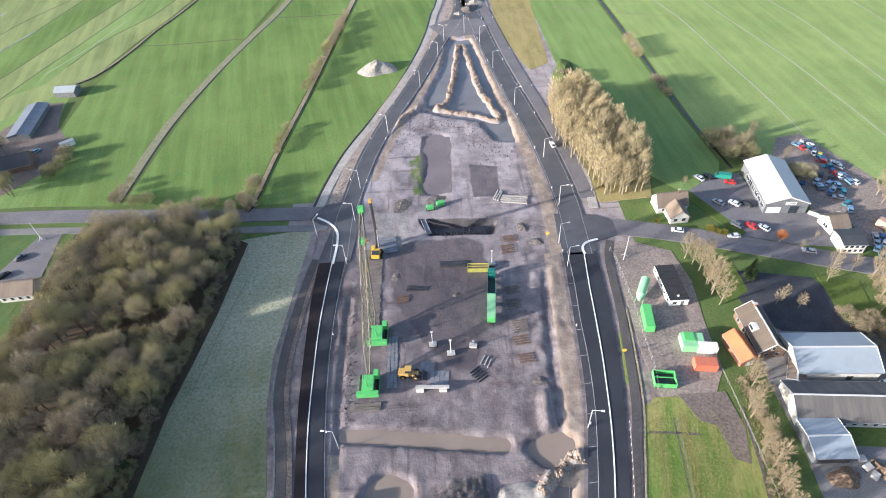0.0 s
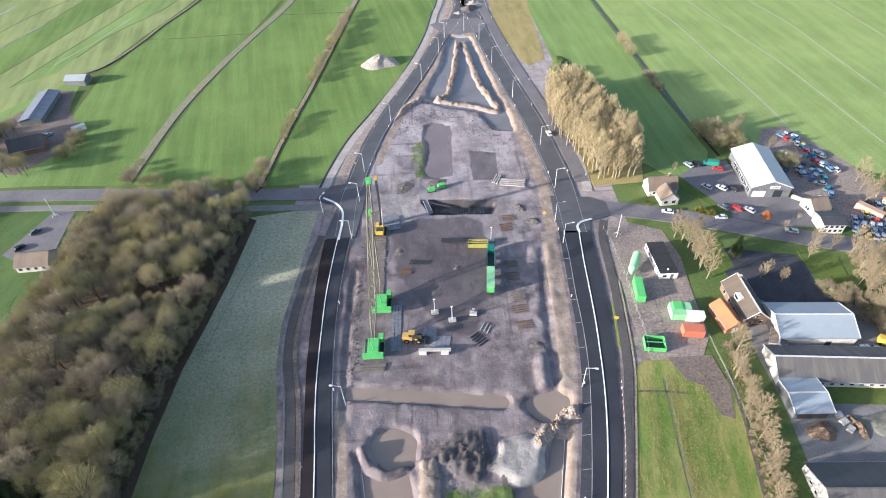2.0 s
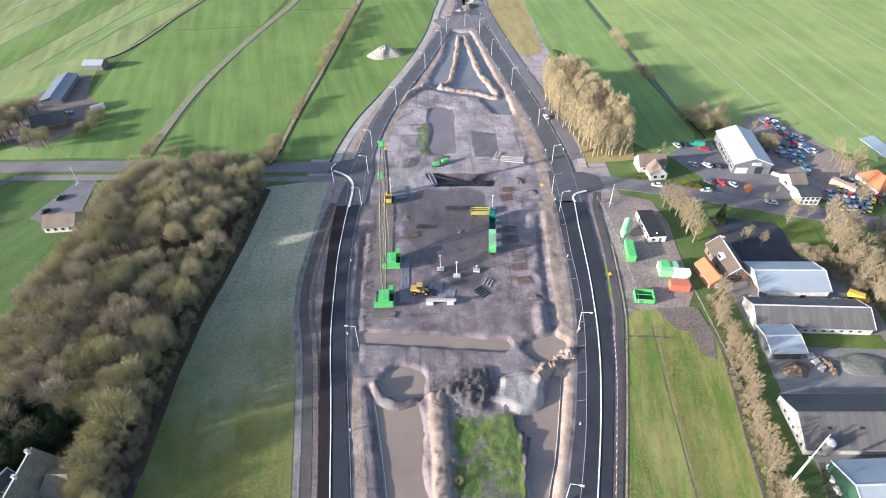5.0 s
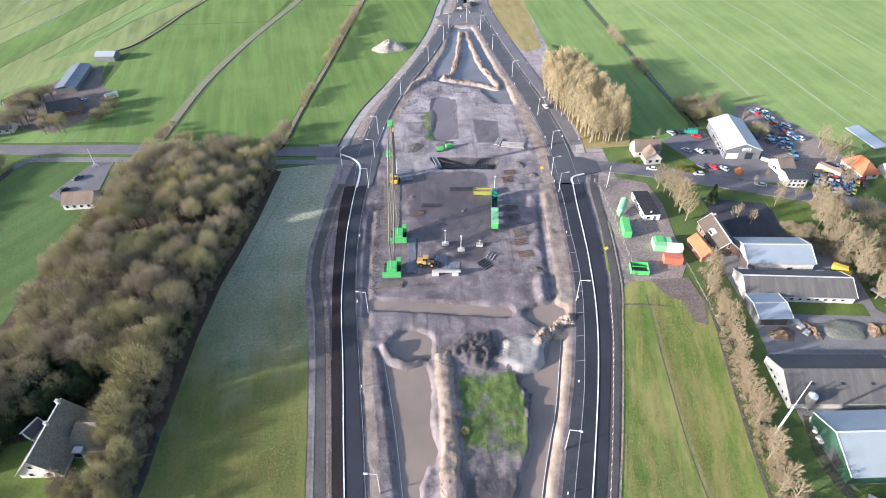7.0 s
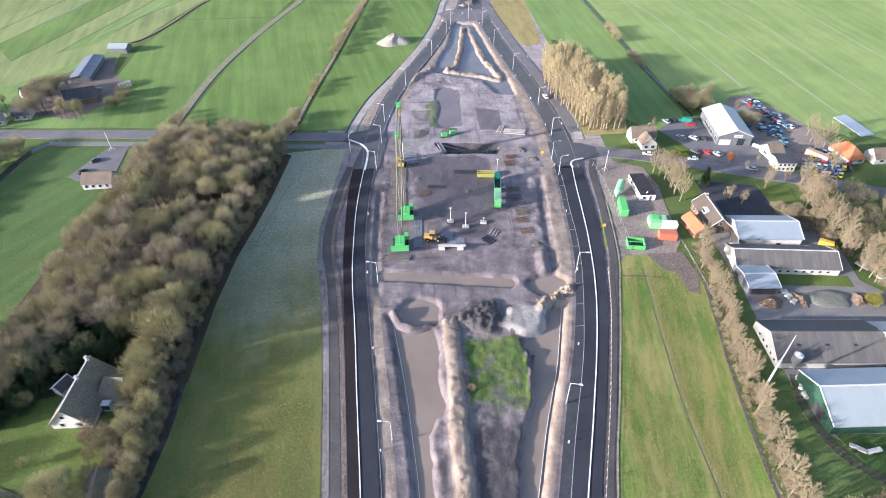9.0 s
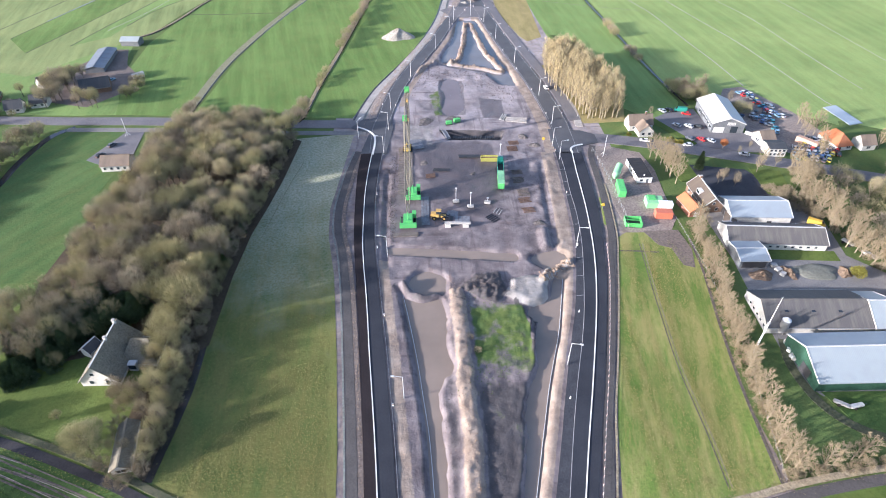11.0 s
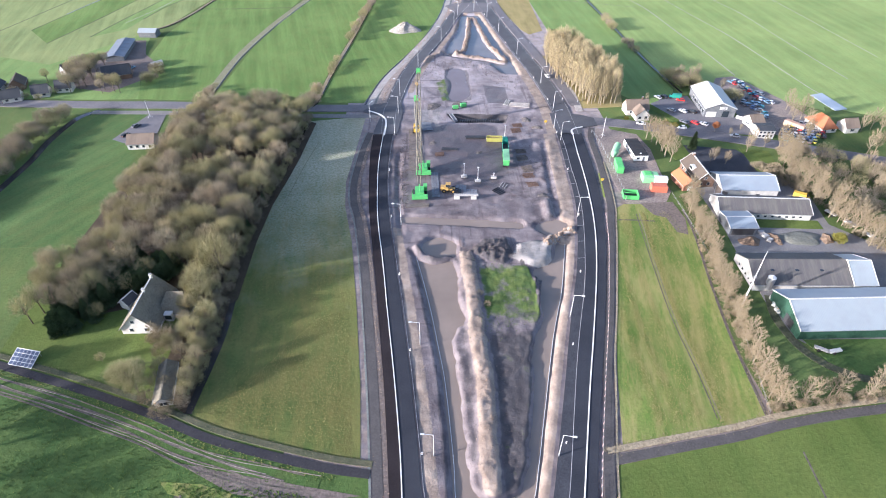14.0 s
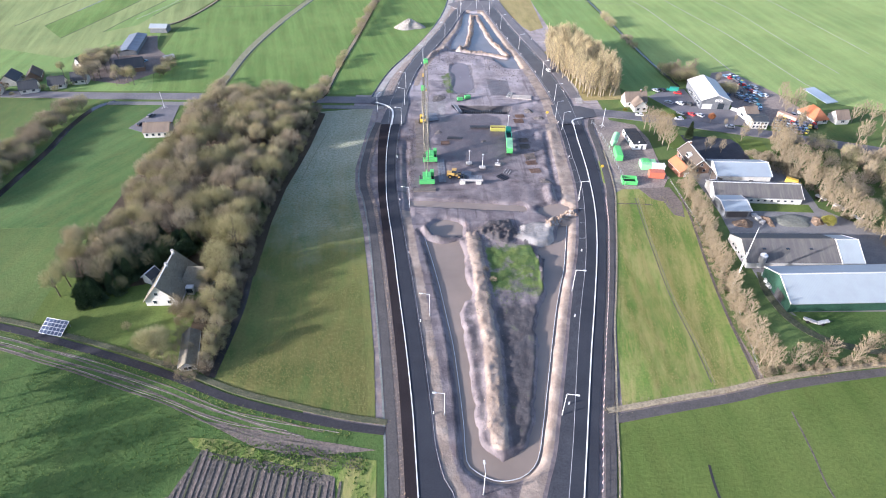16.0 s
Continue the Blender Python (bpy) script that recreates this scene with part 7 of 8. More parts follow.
def lorry(x, y, turn):
    """Cab at its far end, open bin behind it and a covered trailer at the tail."""
    t = thing("lorry", x, y, 0.05, turn, "green lorry with open bin and pale covered trailer", "lorry")
    tr = part("trailer_body", bevelled(boxed(0, 9.8, -1.3, 1.3, 1.2, 3.7), 0.1), GREEN_PAINT, t)
    part("trailer_cover", bevelled(boxed(0.1, 9.7, -1.34, 1.34, 3.62, 3.86), 0.08), MINT_PAINT, tr, "pale green trailer cover")
    part("bin_floor", boxed(10.6, 18.6, -1.25, 1.25, 1.2, 1.4), DARK_STEEL, t)
    for yy in (-1.3, 1.2):
        part("bin_side", boxed(10.6, 18.6, yy, yy + 0.1, 1.4, 2.9), TEAL_PAINT, t, "teal bin side")
    part("bin_end", boxed(10.6, 10.72, -1.3, 1.3, 1.4, 2.9), TEAL_PAINT, t)
    part("bin_end", boxed(18.5, 18.62, -1.3, 1.3, 1.4, 3.2), TEAL_PAINT, t)
    c = part("cab", bevelled(boxed(19.1, 21.4, -1.25, 1.25, 0.8, 3.5), 0.15), TEAL_PAINT, t, "teal driver's cab")
    part("windscreen", boxed(21.36, 21.44, -1.05, 1.05, 2.1, 3.2), PANE, c, "dark windscreen")
    part("roof_box", bevelled(boxed(19.2, 20.8, -1.0, 1.0, 3.5, 3.9), 0.1), TEAL_PAINT, c)
    part("chassis", boxed(0.3, 21.0, -0.5, 0.5, 0.8, 1.2), DARK_STEEL, t)
    for wx in (1.6, 3.0, 7.6, 12.0, 13.4, 17.0, 20.2):
        for yy in (-1.05, 1.05):
            part("wheel", rodded((wx, yy - 0.18, 0.5), (wx, yy + 0.18, 0.5), 0.5, n=14), RUBBER, t, "black tyre")
    return t


lorry(9.2, 105.0, 84)


def light_mast(x, y, turn, tall):
    t = thing("light_mast", x, y, 0.02, turn, "white mobile light mast on a square base", "light mast", "light masts on the site")
    part("base", bevelled(boxed(-1.2, 1.2, -0.8, 0.8, 0.15, 0.9), 0.08), CONCRETE, t)
    part("skid", boxed(-1.4, 1.4, -0.95, 0.95, 0.0, 0.15), DARK_STEEL, t)
    m = part("pole", rodded((0, 0.2, 0.9), (0, 0.2, tall), 0.14, 0.10), LAMP_WHITE, t)
    part("lamp_head", bevelled(boxed(-0.4, 0.4, 0.0, 0.4, tall, tall + 0.3), 0.05), LAMP_WHITE, m)


light_mast(-9.2, 98.8, 5, 6.2)
light_mast(-3.8, 95.2, 3, 6.4)
light_mast(3.0, 97.4, -10, 2.2)
light_mast(12.0, 131.0, 3, 6.4)

t = thing("beam", -9.6, 83.2, 0.05, -3, "long pale concrete beam on two blocks", "concrete beam")
part("girder", bevelled(boxed(-4.8, 4.8, -0.45, 0.45, 1.3, 2.0), 0.05), CONCRETE, t)
for xx in (-3.6, 3.0):
    part("block", bevelled(boxed(xx - 1.1, xx + 1.1, -0.8, 0.8, 0.0, 1.3), 0.06), RENDER_WHITE, t, "white concrete block")
t = thing("mobile_pump", -8.6, 162.6, 0.02, 8, "small bright green pump set on skids", "pump")
part("housing", bevelled(boxed(-1.4, 1.4, -0.8, 0.8, 0.3, 1.7), 0.1), GREEN_PAINT, t)
part("skid", boxed(-1.7, 1.7, -0.9, 0.9, 0.0, 0.3), DARK_STEEL, t)
t = thing("mobile_pump", -4.6, 164.6, 0.02, 20, "bright green generator box on the mud", "generator")
part("housing", bevelled(boxed(-1.5, 1.5, -0.9, 0.9, 0.2, 1.9), 0.1), GREEN_PAINT, t)
part("exhaust", rodded((0.9, 0.3, 1.9), (0.9, 0.3, 2.5), 0.1), DARK_STEEL, t)


# ---- mats, plates, sheet piles, timber ----
def stack(x, y, turn, n, length, width, thick, material, label, name, category, gap=0.25, z=0.0, lean=0.0, group=""):
    """Boards laid side by side."""
    t = thing(name, x, y, z, turn, label, category, group)
    r = random.Random(int(x * 7 + y * 13))
    bm = bevelled(boxed(-length / 2, length / 2, -width / 2, width / 2, 0, thick), min(0.03, thick / 4))
    me = bpy.data.meshes.new("board")
    bm.to_mesh(me)
    bm.free()
    me.materials.append(material)
    for i in range(n):
        o = new("board", me)
        o.parent = t
        o.matrix_local = pose(r.uniform(-0.25, 0.25), (i - (n - 1) / 2) * (width + gap), r.uniform(0, 0.05), 0, lean, r.uniform(-2.5, 2.5))
    return t


PLATE = surface("grey_steel_plate", (0.16, 0.165, 0.185), (0.25, 0.255, 0.275), 0.4, 2.0, 0.55, 0.15, 0.02, 0.3)
RUST = surface("rusty_steel", (0.10, 0.064, 0.05), (0.165, 0.108, 0.084), 0.4, 2.0, 0.8, 0.3, 0.03)
DARK_BOARD = surface("black_sheet", (0.018, 0.02, 0.025), (0.05, 0.055, 0.065), 0.6, 2.0, 0.45, 0.3, 0.03)
for i in range(3):
    stack(-21.4, 87.5 + 6.2 * i, 90, 3, 6.0, 0.95, 0.16, PLATE, "grey steel road plates on mud", "road_plates", "road plates", 0.1, 0.06)
stack(-23.6, 142.6, 10, 4, 5.0, 1.2, 0.2, PLATE, "pile of pale steel plates", "road_plates", "road plates", 0.05, 0.08)
stack(-24.5, 146.5, 0, 3, 6.0, 1.2, 0.2, PLATE, "pile of pale steel plates", "road_plates", "road plates", 0.05, 0.08)
stack(-11.0, 91.0, 80, 3, 4.0, 1.3, 0.15, PLATE, "grey steel plates beside the loader", "road_plates", "road plates", 0.1, 0.06)
stack(-7.6, 87.0, 84, 4, 4.6, 1.3, 0.15, PLATE, "grey steel plates beside a beam", "road_plates", "road plates", 0.1, 0.06)
stack(-28.8, 79.0, 0, 2, 9.0, 1.1, 0.35, TIMBER, "timber crane mats lying in mud", "crane_mats", "crane mats", 0.1, 0.05)
for i in range(9):
    stack(-29.0, 107 + 4.1 * i, 0, 3, 6.0, 1.15, 0.2, TIMBER, "muddy timber crane mats", "crane_mats", "crane mats", 0.12, 0.03, group="mats of the crane track")
for x, y, n in ((19.6, 143.4, 4), (18.4, 138.2, 5), (17.6, 119.0, 4), (17.4, 113.0, 5), (18.2, 104.0, 6), (17.8, 98.6, 4), (18.2, 92.0, 4)):
    stack(x, y, 5, n, 4.6, 0.35, 0.3, TIMBER if y > 100 and y < 130 else RUST, "row of rusty beams laid on sleepers", "steel_beams", "steel beams", 0.55, 0.04)
stack(-18.6, 118.0, 8, 4, 4.0, 0.5, 0.25, RUST, "rusty steel beams lying on mud", "steel_beams", "steel beams", 0.25, 0.04)
stack(-14.0, 122.2, -6, 3, 7.0, 0.4, 0.3, DARK_BOARD, "dark wet timber baulks", "timber", "timber", 0.4, 0.04)
stack(-1.5, 132.4, -3, 3, 9.0, 0.6, 0.5, DARK_BOARD, "heap of black pipes near the skip", "pipes", "pipes", 0.1, 0.05)
stack(3.8, 87.4, 40, 5, 3.6, 0.3, 0.3, DARK_BOARD, "scattered dark timber baulks on mud", "timber", "timber", 0.7, 0.05)
stack(6.4, 91.8, 60, 3, 3.4, 0.25, 0.2, CONCRETE, "pale concrete piles on the mud", "concrete_piles", "piles", 0.9, 0.05)
stack(24.0, 165.0, -12, 4, 10.0, 0.9, 0.5, GRAVEL, "pale timber baulks by the junction", "timber", "timber", 0.3, 0.05)
stack(18.0, 168.0, 65, 3, 6.0, 0.5, 0.5, CONCRETE, "pale concrete beams on the mud", "concrete_piles", "beams", 0.4, 0.05)
piles = thing("sheet_piles", 2.0, 148.6, -1.6, -3, "row of black leaning sheet piles in the pit", "sheet piles")
r = random.Random(3)
for i in range(17):
    part("pile", bevelled(boxed(-9.2 + 1.12 * i, -8.5 + 1.12 * i, -0.7 + r.uniform(-0.3, 0.3), 1.4 + r.uniform(-0.2, 0.4), 0.3, 2.1 + r.uniform(-0.3, 0.3)), 0.1), DARK_BOARD, piles)
t = thing("ramp", -10.4, 152.4, 0.0, 105, "grey steel ramp into the pit", "ramp")
part("deck", bevelled(boxed(-4.2, 4.2, -0.9, 0.9, 0.05, 0.4), 0.05), PLATE, t)
for yy in (-0.9, 0.75):
    part("rail", boxed(-4.2, 4.2, yy, yy + 0.15, 0.4, 0.7), PLATE, t)


# ---- heaps and spoil ----
def heap(name, x, y, turn, a, b, h, material, label, seed, z=0.0, category="heap", flat=0.0):
    """A loose heap with an uneven foot and a rough crest."""
    r = np.random.RandomState(seed)
    n, m = 14, 34
    verts, faces = [], []
    ph = r.rand(6) * 6.28
    for i in range(n + 1):
        s = i / n
        for j in range(m):
            q = 2 * math.pi * j / m
            rim = 1 + 0.10 * math.sin(3 * q + ph[0]) + 0.07 * math.sin(5 * q + ph[1])
            rad = s * rim
            hh = h * (1 - s) ** (1.0 - 0.4 * flat) * (1 + 0.12 * math.sin(4 * q + ph[2] + 5 * s)) + r.uniform(-0.06, 0.06) * h * (1 if s < 1 else 0)
            hh = min(hh, h * (1 - 0.35 * flat))
            verts.append((a * rad * math.cos(q), b * rad * math.sin(q), max(hh, -0.05) if s < 1 else -0.1))
    for i in range(n):
        for j in range(m):
            faces.append((i * m + j, (i + 1) * m + j, (i + 1) * m + (j + 1) % m, i * m + (j + 1) % m))
    ob = mesh_object(name, verts, faces, material, True)
    ob.matrix_world = pose(x, y, z, 0, 0, turn)
    return tagged(ob, label, category)


MUCK = surface("brown_muck", (0.11, 0.075, 0.05), (0.24, 0.17, 0.115), 0.5, 1.8, 0.95, 0.9, 0.3, speckle=0.6)
CLAMP = surface("weathered_silage_sheet", (0.115, 0.12, 0.10), (0.19, 0.192, 0.16), 0.3, 1.6, 0.8, 0.4, 0.1)
SPOIL = surface("grey_spoil", (0.22, 0.20, 0.17), (0.40, 0.37, 0.32), 0.3, 1.2, 0.95, 0.9, 0.3, speckle=0.55)
SPOIL_DARK = surface("dark_spoil", (0.08, 0.07, 0.065), (0.17, 0.15, 0.14), 0.3, 1.2, 0.95, 0.9, 0.3, speckle=0.55)
heap("soil_mound", -34.5, 280.5, 5, 10.5, 8.0, 5.2, SPOIL, "big grey heap of rubble on the meadow", 1)
heap("sand_mound", 19.5, 352.0, 60, 7.0, 5.0, 2.6, SPOIL_DARK, "dark heap of soil by the road", 2)
heap("sand_mound", 24.0, 362.0, 20, 6.0, 4.0, 2.2, SPOIL, "pale heap of sand by the road", 3)
heap("sand_mound", 13.0, 346.0, 10, 4.0, 3.0, 1.4, SPOIL, "pale heap of sand by the road", 4)
heap("earth_mound", 62.0, 262.0, 80, 16.0, 6.0, 2.4, MEADOW, "grass-grown earth mound beside the road", 5)
heap("manure_mound", 90.0, 51.6, 10, 4.4, 2.8, 1.8, MUCK, "brown straw muck heap on the farmyard", 6)
heap("manure_mound", 118.4, 51.6, 60, 3.4, 2.2, 1.7, MUCK, "brown straw heap by the silage clamp", 7)
heap("silage_clamp", 108.8, 52.4, -3, 8.0, 4.2, 1.5, CLAMP, "greyish-green covered silage clamp", 8, flat=1.0)
heap("manure_mound", 99.9, 52.4, 100, 4.0, 1.5, 1.7, MUCK, "brown cut face of the silage clamp", 9)
for i, (x, y, a, h) in enumerate(((21.2, 84.0, 1.6, 0.6), (-1.0, 118.5, 1.2, 0.4), (-21.0, 128.0, 2.0, 0.4), (25.0, 149.0, 2.0, 0.7), (29.0, 141.0, 1.8, 0.8), (-6.0, 168.0, 3.0, 0.5), (-20.0, 166.0, 3.6, 0.6))):
    heap("soil_mound", x, y, 40 * i, a * 1.5, a, h, SPOIL_DARK, "small loose heap of dug soil", 20 + i, -0.05)


# ---- farm and garden things ----
t = thing("solar_array", -145.1, 6.7, 0.0, -14.5, "tilted ground-mounted array of dark solar panels", "solar array")
t.scale = (0.78, 0.78, 0.78)
part("frame", prism([(0.0, 0.45), (9.6, 0.45), (9.6, 0.52), (0.0, 0.52)], 0.0, 0.12), STEEL, t)
SOLAR = Nodes("solar_cell").finish((0.07, 0.09, 0.14), 0.15, spec=0.6)
o = part("backing", boxed(-0.1, 9.7, -0.1, 6.35, -0.08, -0.02), WHITE_PAINT, t, "white backing frame")
o.matrix_local = pose(0, 0, 0.55, 22)
for r_ in range(4):
    for c_ in range(6):
        bm = boxed(c_ * 1.6 + 0.12, c_ * 1.6 + 1.48, 0.08, 1.42, 0, 0.05)
        o = part("panel", bm, SOLAR, t)
        o.matrix_local = pose(0, r_ * 1.55 * math.cos(radians(22)), 0.55 + r_ * 1.55 * math.sin(radians(22)), 22)
for xx in (0.4, 4.8, 9.2):
    part("back_leg", rodded((xx, 5.6, 0), (xx, 5.6, 2.75), 0.07), STEEL, t)
    part("rail", rodded((xx, 0.0, 0.48), (xx, 5.7, 2.78), 0.06), FRAME_WHITE, t)
    part("front_leg", rodded((xx, 0.1, 0), (xx, 0.1, 0.5), 0.07), STEEL, t)
t = thing("silo", 83.6, 26.6, 0.05, 0, "small grey upright feed silo", "silo")
part("drum", rodded((0, 0, 1.2), (0, 0, 5.6), 1.25, n=24), STEEL, t)
part("top", rodded((0, 0, 5.6), (0, 0, 6.4), 1.25, 0.3, n=24), LAMP_WHITE, t)
for a in range(4):
    part("leg", rodded((1.0 * math.cos(a * 1.57), 1.0 * math.sin(a * 1.57), 0), (1.0 * math.cos(a * 1.57), 1.0 * math.sin(a * 1.57), 1.3), 0.08), STEEL, t)
t = thing("mast", 71.8, 19.3, 0.05, 0, "tall pale tubular mast in the tree row", "mast")
part("tube", rodded((0, 0, -0.2), (0, 0, 13.0), 0.32, 0.22, n=10), LAMP_WHITE, t)
part("tip", rodded((0, 0, 13.0), (0, 0, 23.0), 0.12, 0.06, n=8), LAMP_WHITE, t)
part("bracket", bevelled(boxed(-0.4, 0.4, -0.3, 0.3, 12.6, 13.2), 0.05), STEEL, t)
for x, y, a, m_, lb in ((84.0, 17.5, 20, YELLOW_PAINT, "yellow farm implement beside the barn"), (87.0, 1.0, -35, CONCRETE, "old pale farm trailer on the grass"), (90.5, 0.2, 10, RENDER_WHITE, "white scrap parts on the grass")):
    t = thing("farm_implement", x, y, 0.1, a, lb, "farm implement")
    part("frame", bevelled(boxed(-2.0, 2.0, -0.6, 0.6, 0.5, 1.1), 0.1), m_, t)
    part("drawbar", rodded((2.0, 0, 0.7), (3.2, 0, 0.5), 0.1), DARK_STEEL, t)
    for yy in (-0.75, 0.75):
        part("wheel", rodded((-0.6, yy - 0.15, 0.45), (-0.6, yy + 0.15, 0.45), 0.45, n=12), RUBBER, t)
bales = random.Random(11)
for i in range(7):
    t = thing("bale", 83.0 + bales.uniform(-1.0, 1.4), 22.6 - 1.25 * i * 0.8, 0.6, bales.uniform(0, 90), "white wrapped silage bale beside the barn", "bale", "wrapped bales")
    part("wrap", bevelled(rodded((-0.6, 0, 0.05), (0.6, 0, 0.05), 0.62, n=18), 0.08), RENDER_WHITE, t)
for i in range(3):
    t = thing("trailer", 128.0 + 3.0 * i, 66.0 - 7.0 * i, 0.1, 118, "white flat farm trailer beside the lane", "trailer", "trailers along the lane")
    part("bed", bevelled(boxed(-2.2, 2.2, -0.9, 0.9, 0.8, 1.1 + 0.4 * (i % 2)), 0.06), RENDER_WHITE, t)
    for xx in (-1.2, 1.2):
        part("wheel", rodded((xx, -1.2, 0.45), (xx, 1.2, 0.45), 0.45, n=12), RUBBER, t)
for i in range(3):
    t = thing("pallet_stack", 96.2 + 0.5 * i, 56.0 - 2.2 * i, 0.1, 20 * i, "stack of pale timber pallets", "pallets")
    for k in range(3):
        part("pallet", bevelled(boxed(-1.0, 1.0, -0.8, 0.8, 0.3 * k, 0.3 * k + 0.22), 0.03), CONCRETE, t)
wallm = building("garden_wall", 127.6, 146.0, -42, 12.5, 0.5, 1.3, 1.4, RENDER_WHITE, CONCRETE, "low white wall edging the car park", "wall", over=0.02)
t = thing("road_sign", 46.6, 91.0, 0.1, 180, "round yellow works sign on a post", "sign")
part("post", rodded((0, 0, 0), (0, 0, 1.8), 0.06), STEEL, t)
part("plate", rodded((0, -0.05, 2.2), (0, 0.05, 2.2), 0.7, n=20), YELLOW_PAINT, t, "yellow sign plate")
t = thing("road_sign", 33.0, 142.5, 0.1, 180, "yellow works sign by the junction", "sign")
part("post", rodded((0, 0, 0), (0, 0, 1.8), 0.06), STEEL, t)
part("plate", rodded((0, -0.05, 2.2), (0, 0.05, 2.2), 0.7, n=20), YELLOW_PAINT, t, "yellow sign plate")
for x, y, tall in ((57.4, 130.4, 10.0), (-158.3, 159.8, 8.5)):
    t = thing("work_mast", x, y, 0.1, 0, "slim pole on a white tripod base", "mast")
    part("pole", rodded((0, 0, 0), (0, 0, tall), 0.14, 0.08), LAMP_WHITE, t)
    for a in range(3):
        part("stay", rodded((1.4 * math.cos(a * 2.1), 1.4 * math.sin(a * 2.1), 0), (0, 0, 1.6), 0.08), LAMP_WHITE, t)
pool = setting(slab("basin", [(178.5, 170), (186, 172), (188, 153), (181, 151.5)], 0.3, PALE_WATER), "bluish silage basin beside the farm", "water")

# joint lines across the paved shoulder
for i in range(9):
    k = 8 + 5 * i
    a_, b_ = even(R_IN, N)[k], even(R_RAIL, N)[k]
    setting(ribbon("joint_line", np.array([a_ + (b_ - a_) * 0.04, a_ + (b_ - a_) * 0.5, a_ + (b_ - a_) * 0.94]), 0.12, 0.318, FAINT_LINE), "faint white line across the shoulder", "road marking")

# ---- rubble, tussocks and loose stones ----
def scatter(name, where, n, size, material, label, category, seed, blade=False):
    """Many small stones or tufts in one mesh. where: a function that gives plan points and heights."""
    r = np.random.RandomState(seed)
    verts, faces = [], []
    for x, y, z in where(r, n):
        s = size * r.uniform(0.5, 1.5)
        k = len(verts)
        if blade:
            for j in range(4):
                a = r.uniform(0, 6.283)
                lx, ly = math.cos(a), math.sin(a)
                h = s * r.uniform(0.35, 0.8)
                verts += [(x - ly * s * 0.28, y + lx * s * 0.28, z), (x + ly * s * 0.28, y - lx * s * 0.28, z), (x + lx * s * 0.55, y + ly * s * 0.55, z + h)]
                faces.append((k + 3 * j, k + 3 * j + 1, k + 3 * j + 2))
        else:
            for j in range(5):
                a = j * 1.2566 + r.uniform(-0.3, 0.3)
                q = s * r.uniform(0.7, 1.2)
                verts.append((x + q * math.cos(a), y + q * math.sin(a), z - 0.1))
            for j in range(5):
                a = j * 1.2566 + r.uniform(-0.3, 0.3)
                q = s * r.uniform(0.35, 0.7)
                verts.append((x + q * math.cos(a), y + q * math.sin(a), z + s * r.uniform(0.4, 0.9)))
            for j in range(5):
                faces.append((k + j, k + (j + 1) % 5, k + 5 + (j + 1) % 5, k + 5 + j))
            faces.append(tuple(k + 5 + j for j in range(5)))
    return tagged(mesh_object(name, verts, faces, material), label, category, kind="stuff")


def on_polygon(polygon, z):
    xs, ys = [p[0] for p in polygon], [p[1] for p in polygon]

    def where(r, n):
        x, y = r.uniform(min(xs), max(xs), n * 3), r.uniform(min(ys), max(ys), n * 3)
        keep = depth_in(x, y, polygon) > 0.5
        keep &= rough_field(x, y, 9.0, 33) + 0.8 * r.rand(len(x)) > 0.1
        return [(a, b, z) for a, b in zip(x[keep][:n], y[keep][:n])]

    return where


def along(line, spread):
    def where(r, n):
        i = r.randint(0, len(line), n)
        x, y = line[i, 0] + r.normal(0, spread, n), line[i, 1] + r.normal(0, spread, n)
        z = relief(x, y)[0]
        return [(a, b, c) for a, b, c in zip(x, y, z) if c > LEVEL]

    return where


def beside(line, spread, z):
    def where(r, n):
        i = r.randint(0, len(line), n)
        return [(line[k, 0] + a, line[k, 1] + b, z) for k, a, b in zip(i, r.normal(0, spread, n), r.normal(0, spread, n))]

    return where


def rubble(name, dark, light):
    n = Nodes(name)
    g = n.add("ShaderNodeNewGeometry").outputs["Random Per Island"]
    return n.finish(n.mix(g, dark, light), 0.95, spec=0.15)


STONES = rubble("broken_stones", (0.20, 0.145, 0.108), (0.36, 0.275, 0.208))
CLODS = rubble("dark_clods", (0.08, 0.066, 0.062), (0.145, 0.12, 0.112))
TUFTS = rubble("straw_tufts", (0.12, 0.18, 0.04), (0.27, 0.255, 0.092))
WEEDS = rubble("bright_weeds", (0.065, 0.11, 0.026), (0.15, 0.19, 0.05))
TUFTS_GREEN = rubble("green_tufts", (0.06, 0.11, 0.025), (0.14, 0.19, 0.05))
REEDS = rubble("reed_blades", (0.19, 0.155, 0.09), (0.34, 0.28, 0.175))
scatter("rubble", along(RIDGE, 1.5), 2000, 0.1, STONES, "tan broken rubble along the earth ridge", "rubble", 1)
scatter("rubble", along(spline([(17.0, 53.0), (21.0, 57.0), (26.0, 61.5)]), 1.2), 240, 0.35, STONES, "pale rubble on the pond bank", "rubble", 2)
scatter("rubble", along(N_DIKE, 0.9), 700, 0.35, STONES, "rough clods on the lake dike", "rubble", 3)
scatter("clods", along(spline([(-9.0, 52.0), (-2.0, 50.0), (3.0, 51.0)]), 2.6), 900, 0.14, CLODS, "dark clods of dug earth", "clods", 4)
scatter("clods", along(spline([(-7.0, 12.0), (-6.0, 0.0), (-6.5, -15.0), (-7.5, -32.0)]), 2.6), 700, 0.1, CLODS, "dark clods and weeds on the island", "clods", 5)
scatter("clods", along(spline([(-17.0, 10.0), (-16.6, -8.0), (-16.4, -30.0)]), 1.0), 380, 0.1, CLODS, "dark clods at the water's edge", "clods", 6)
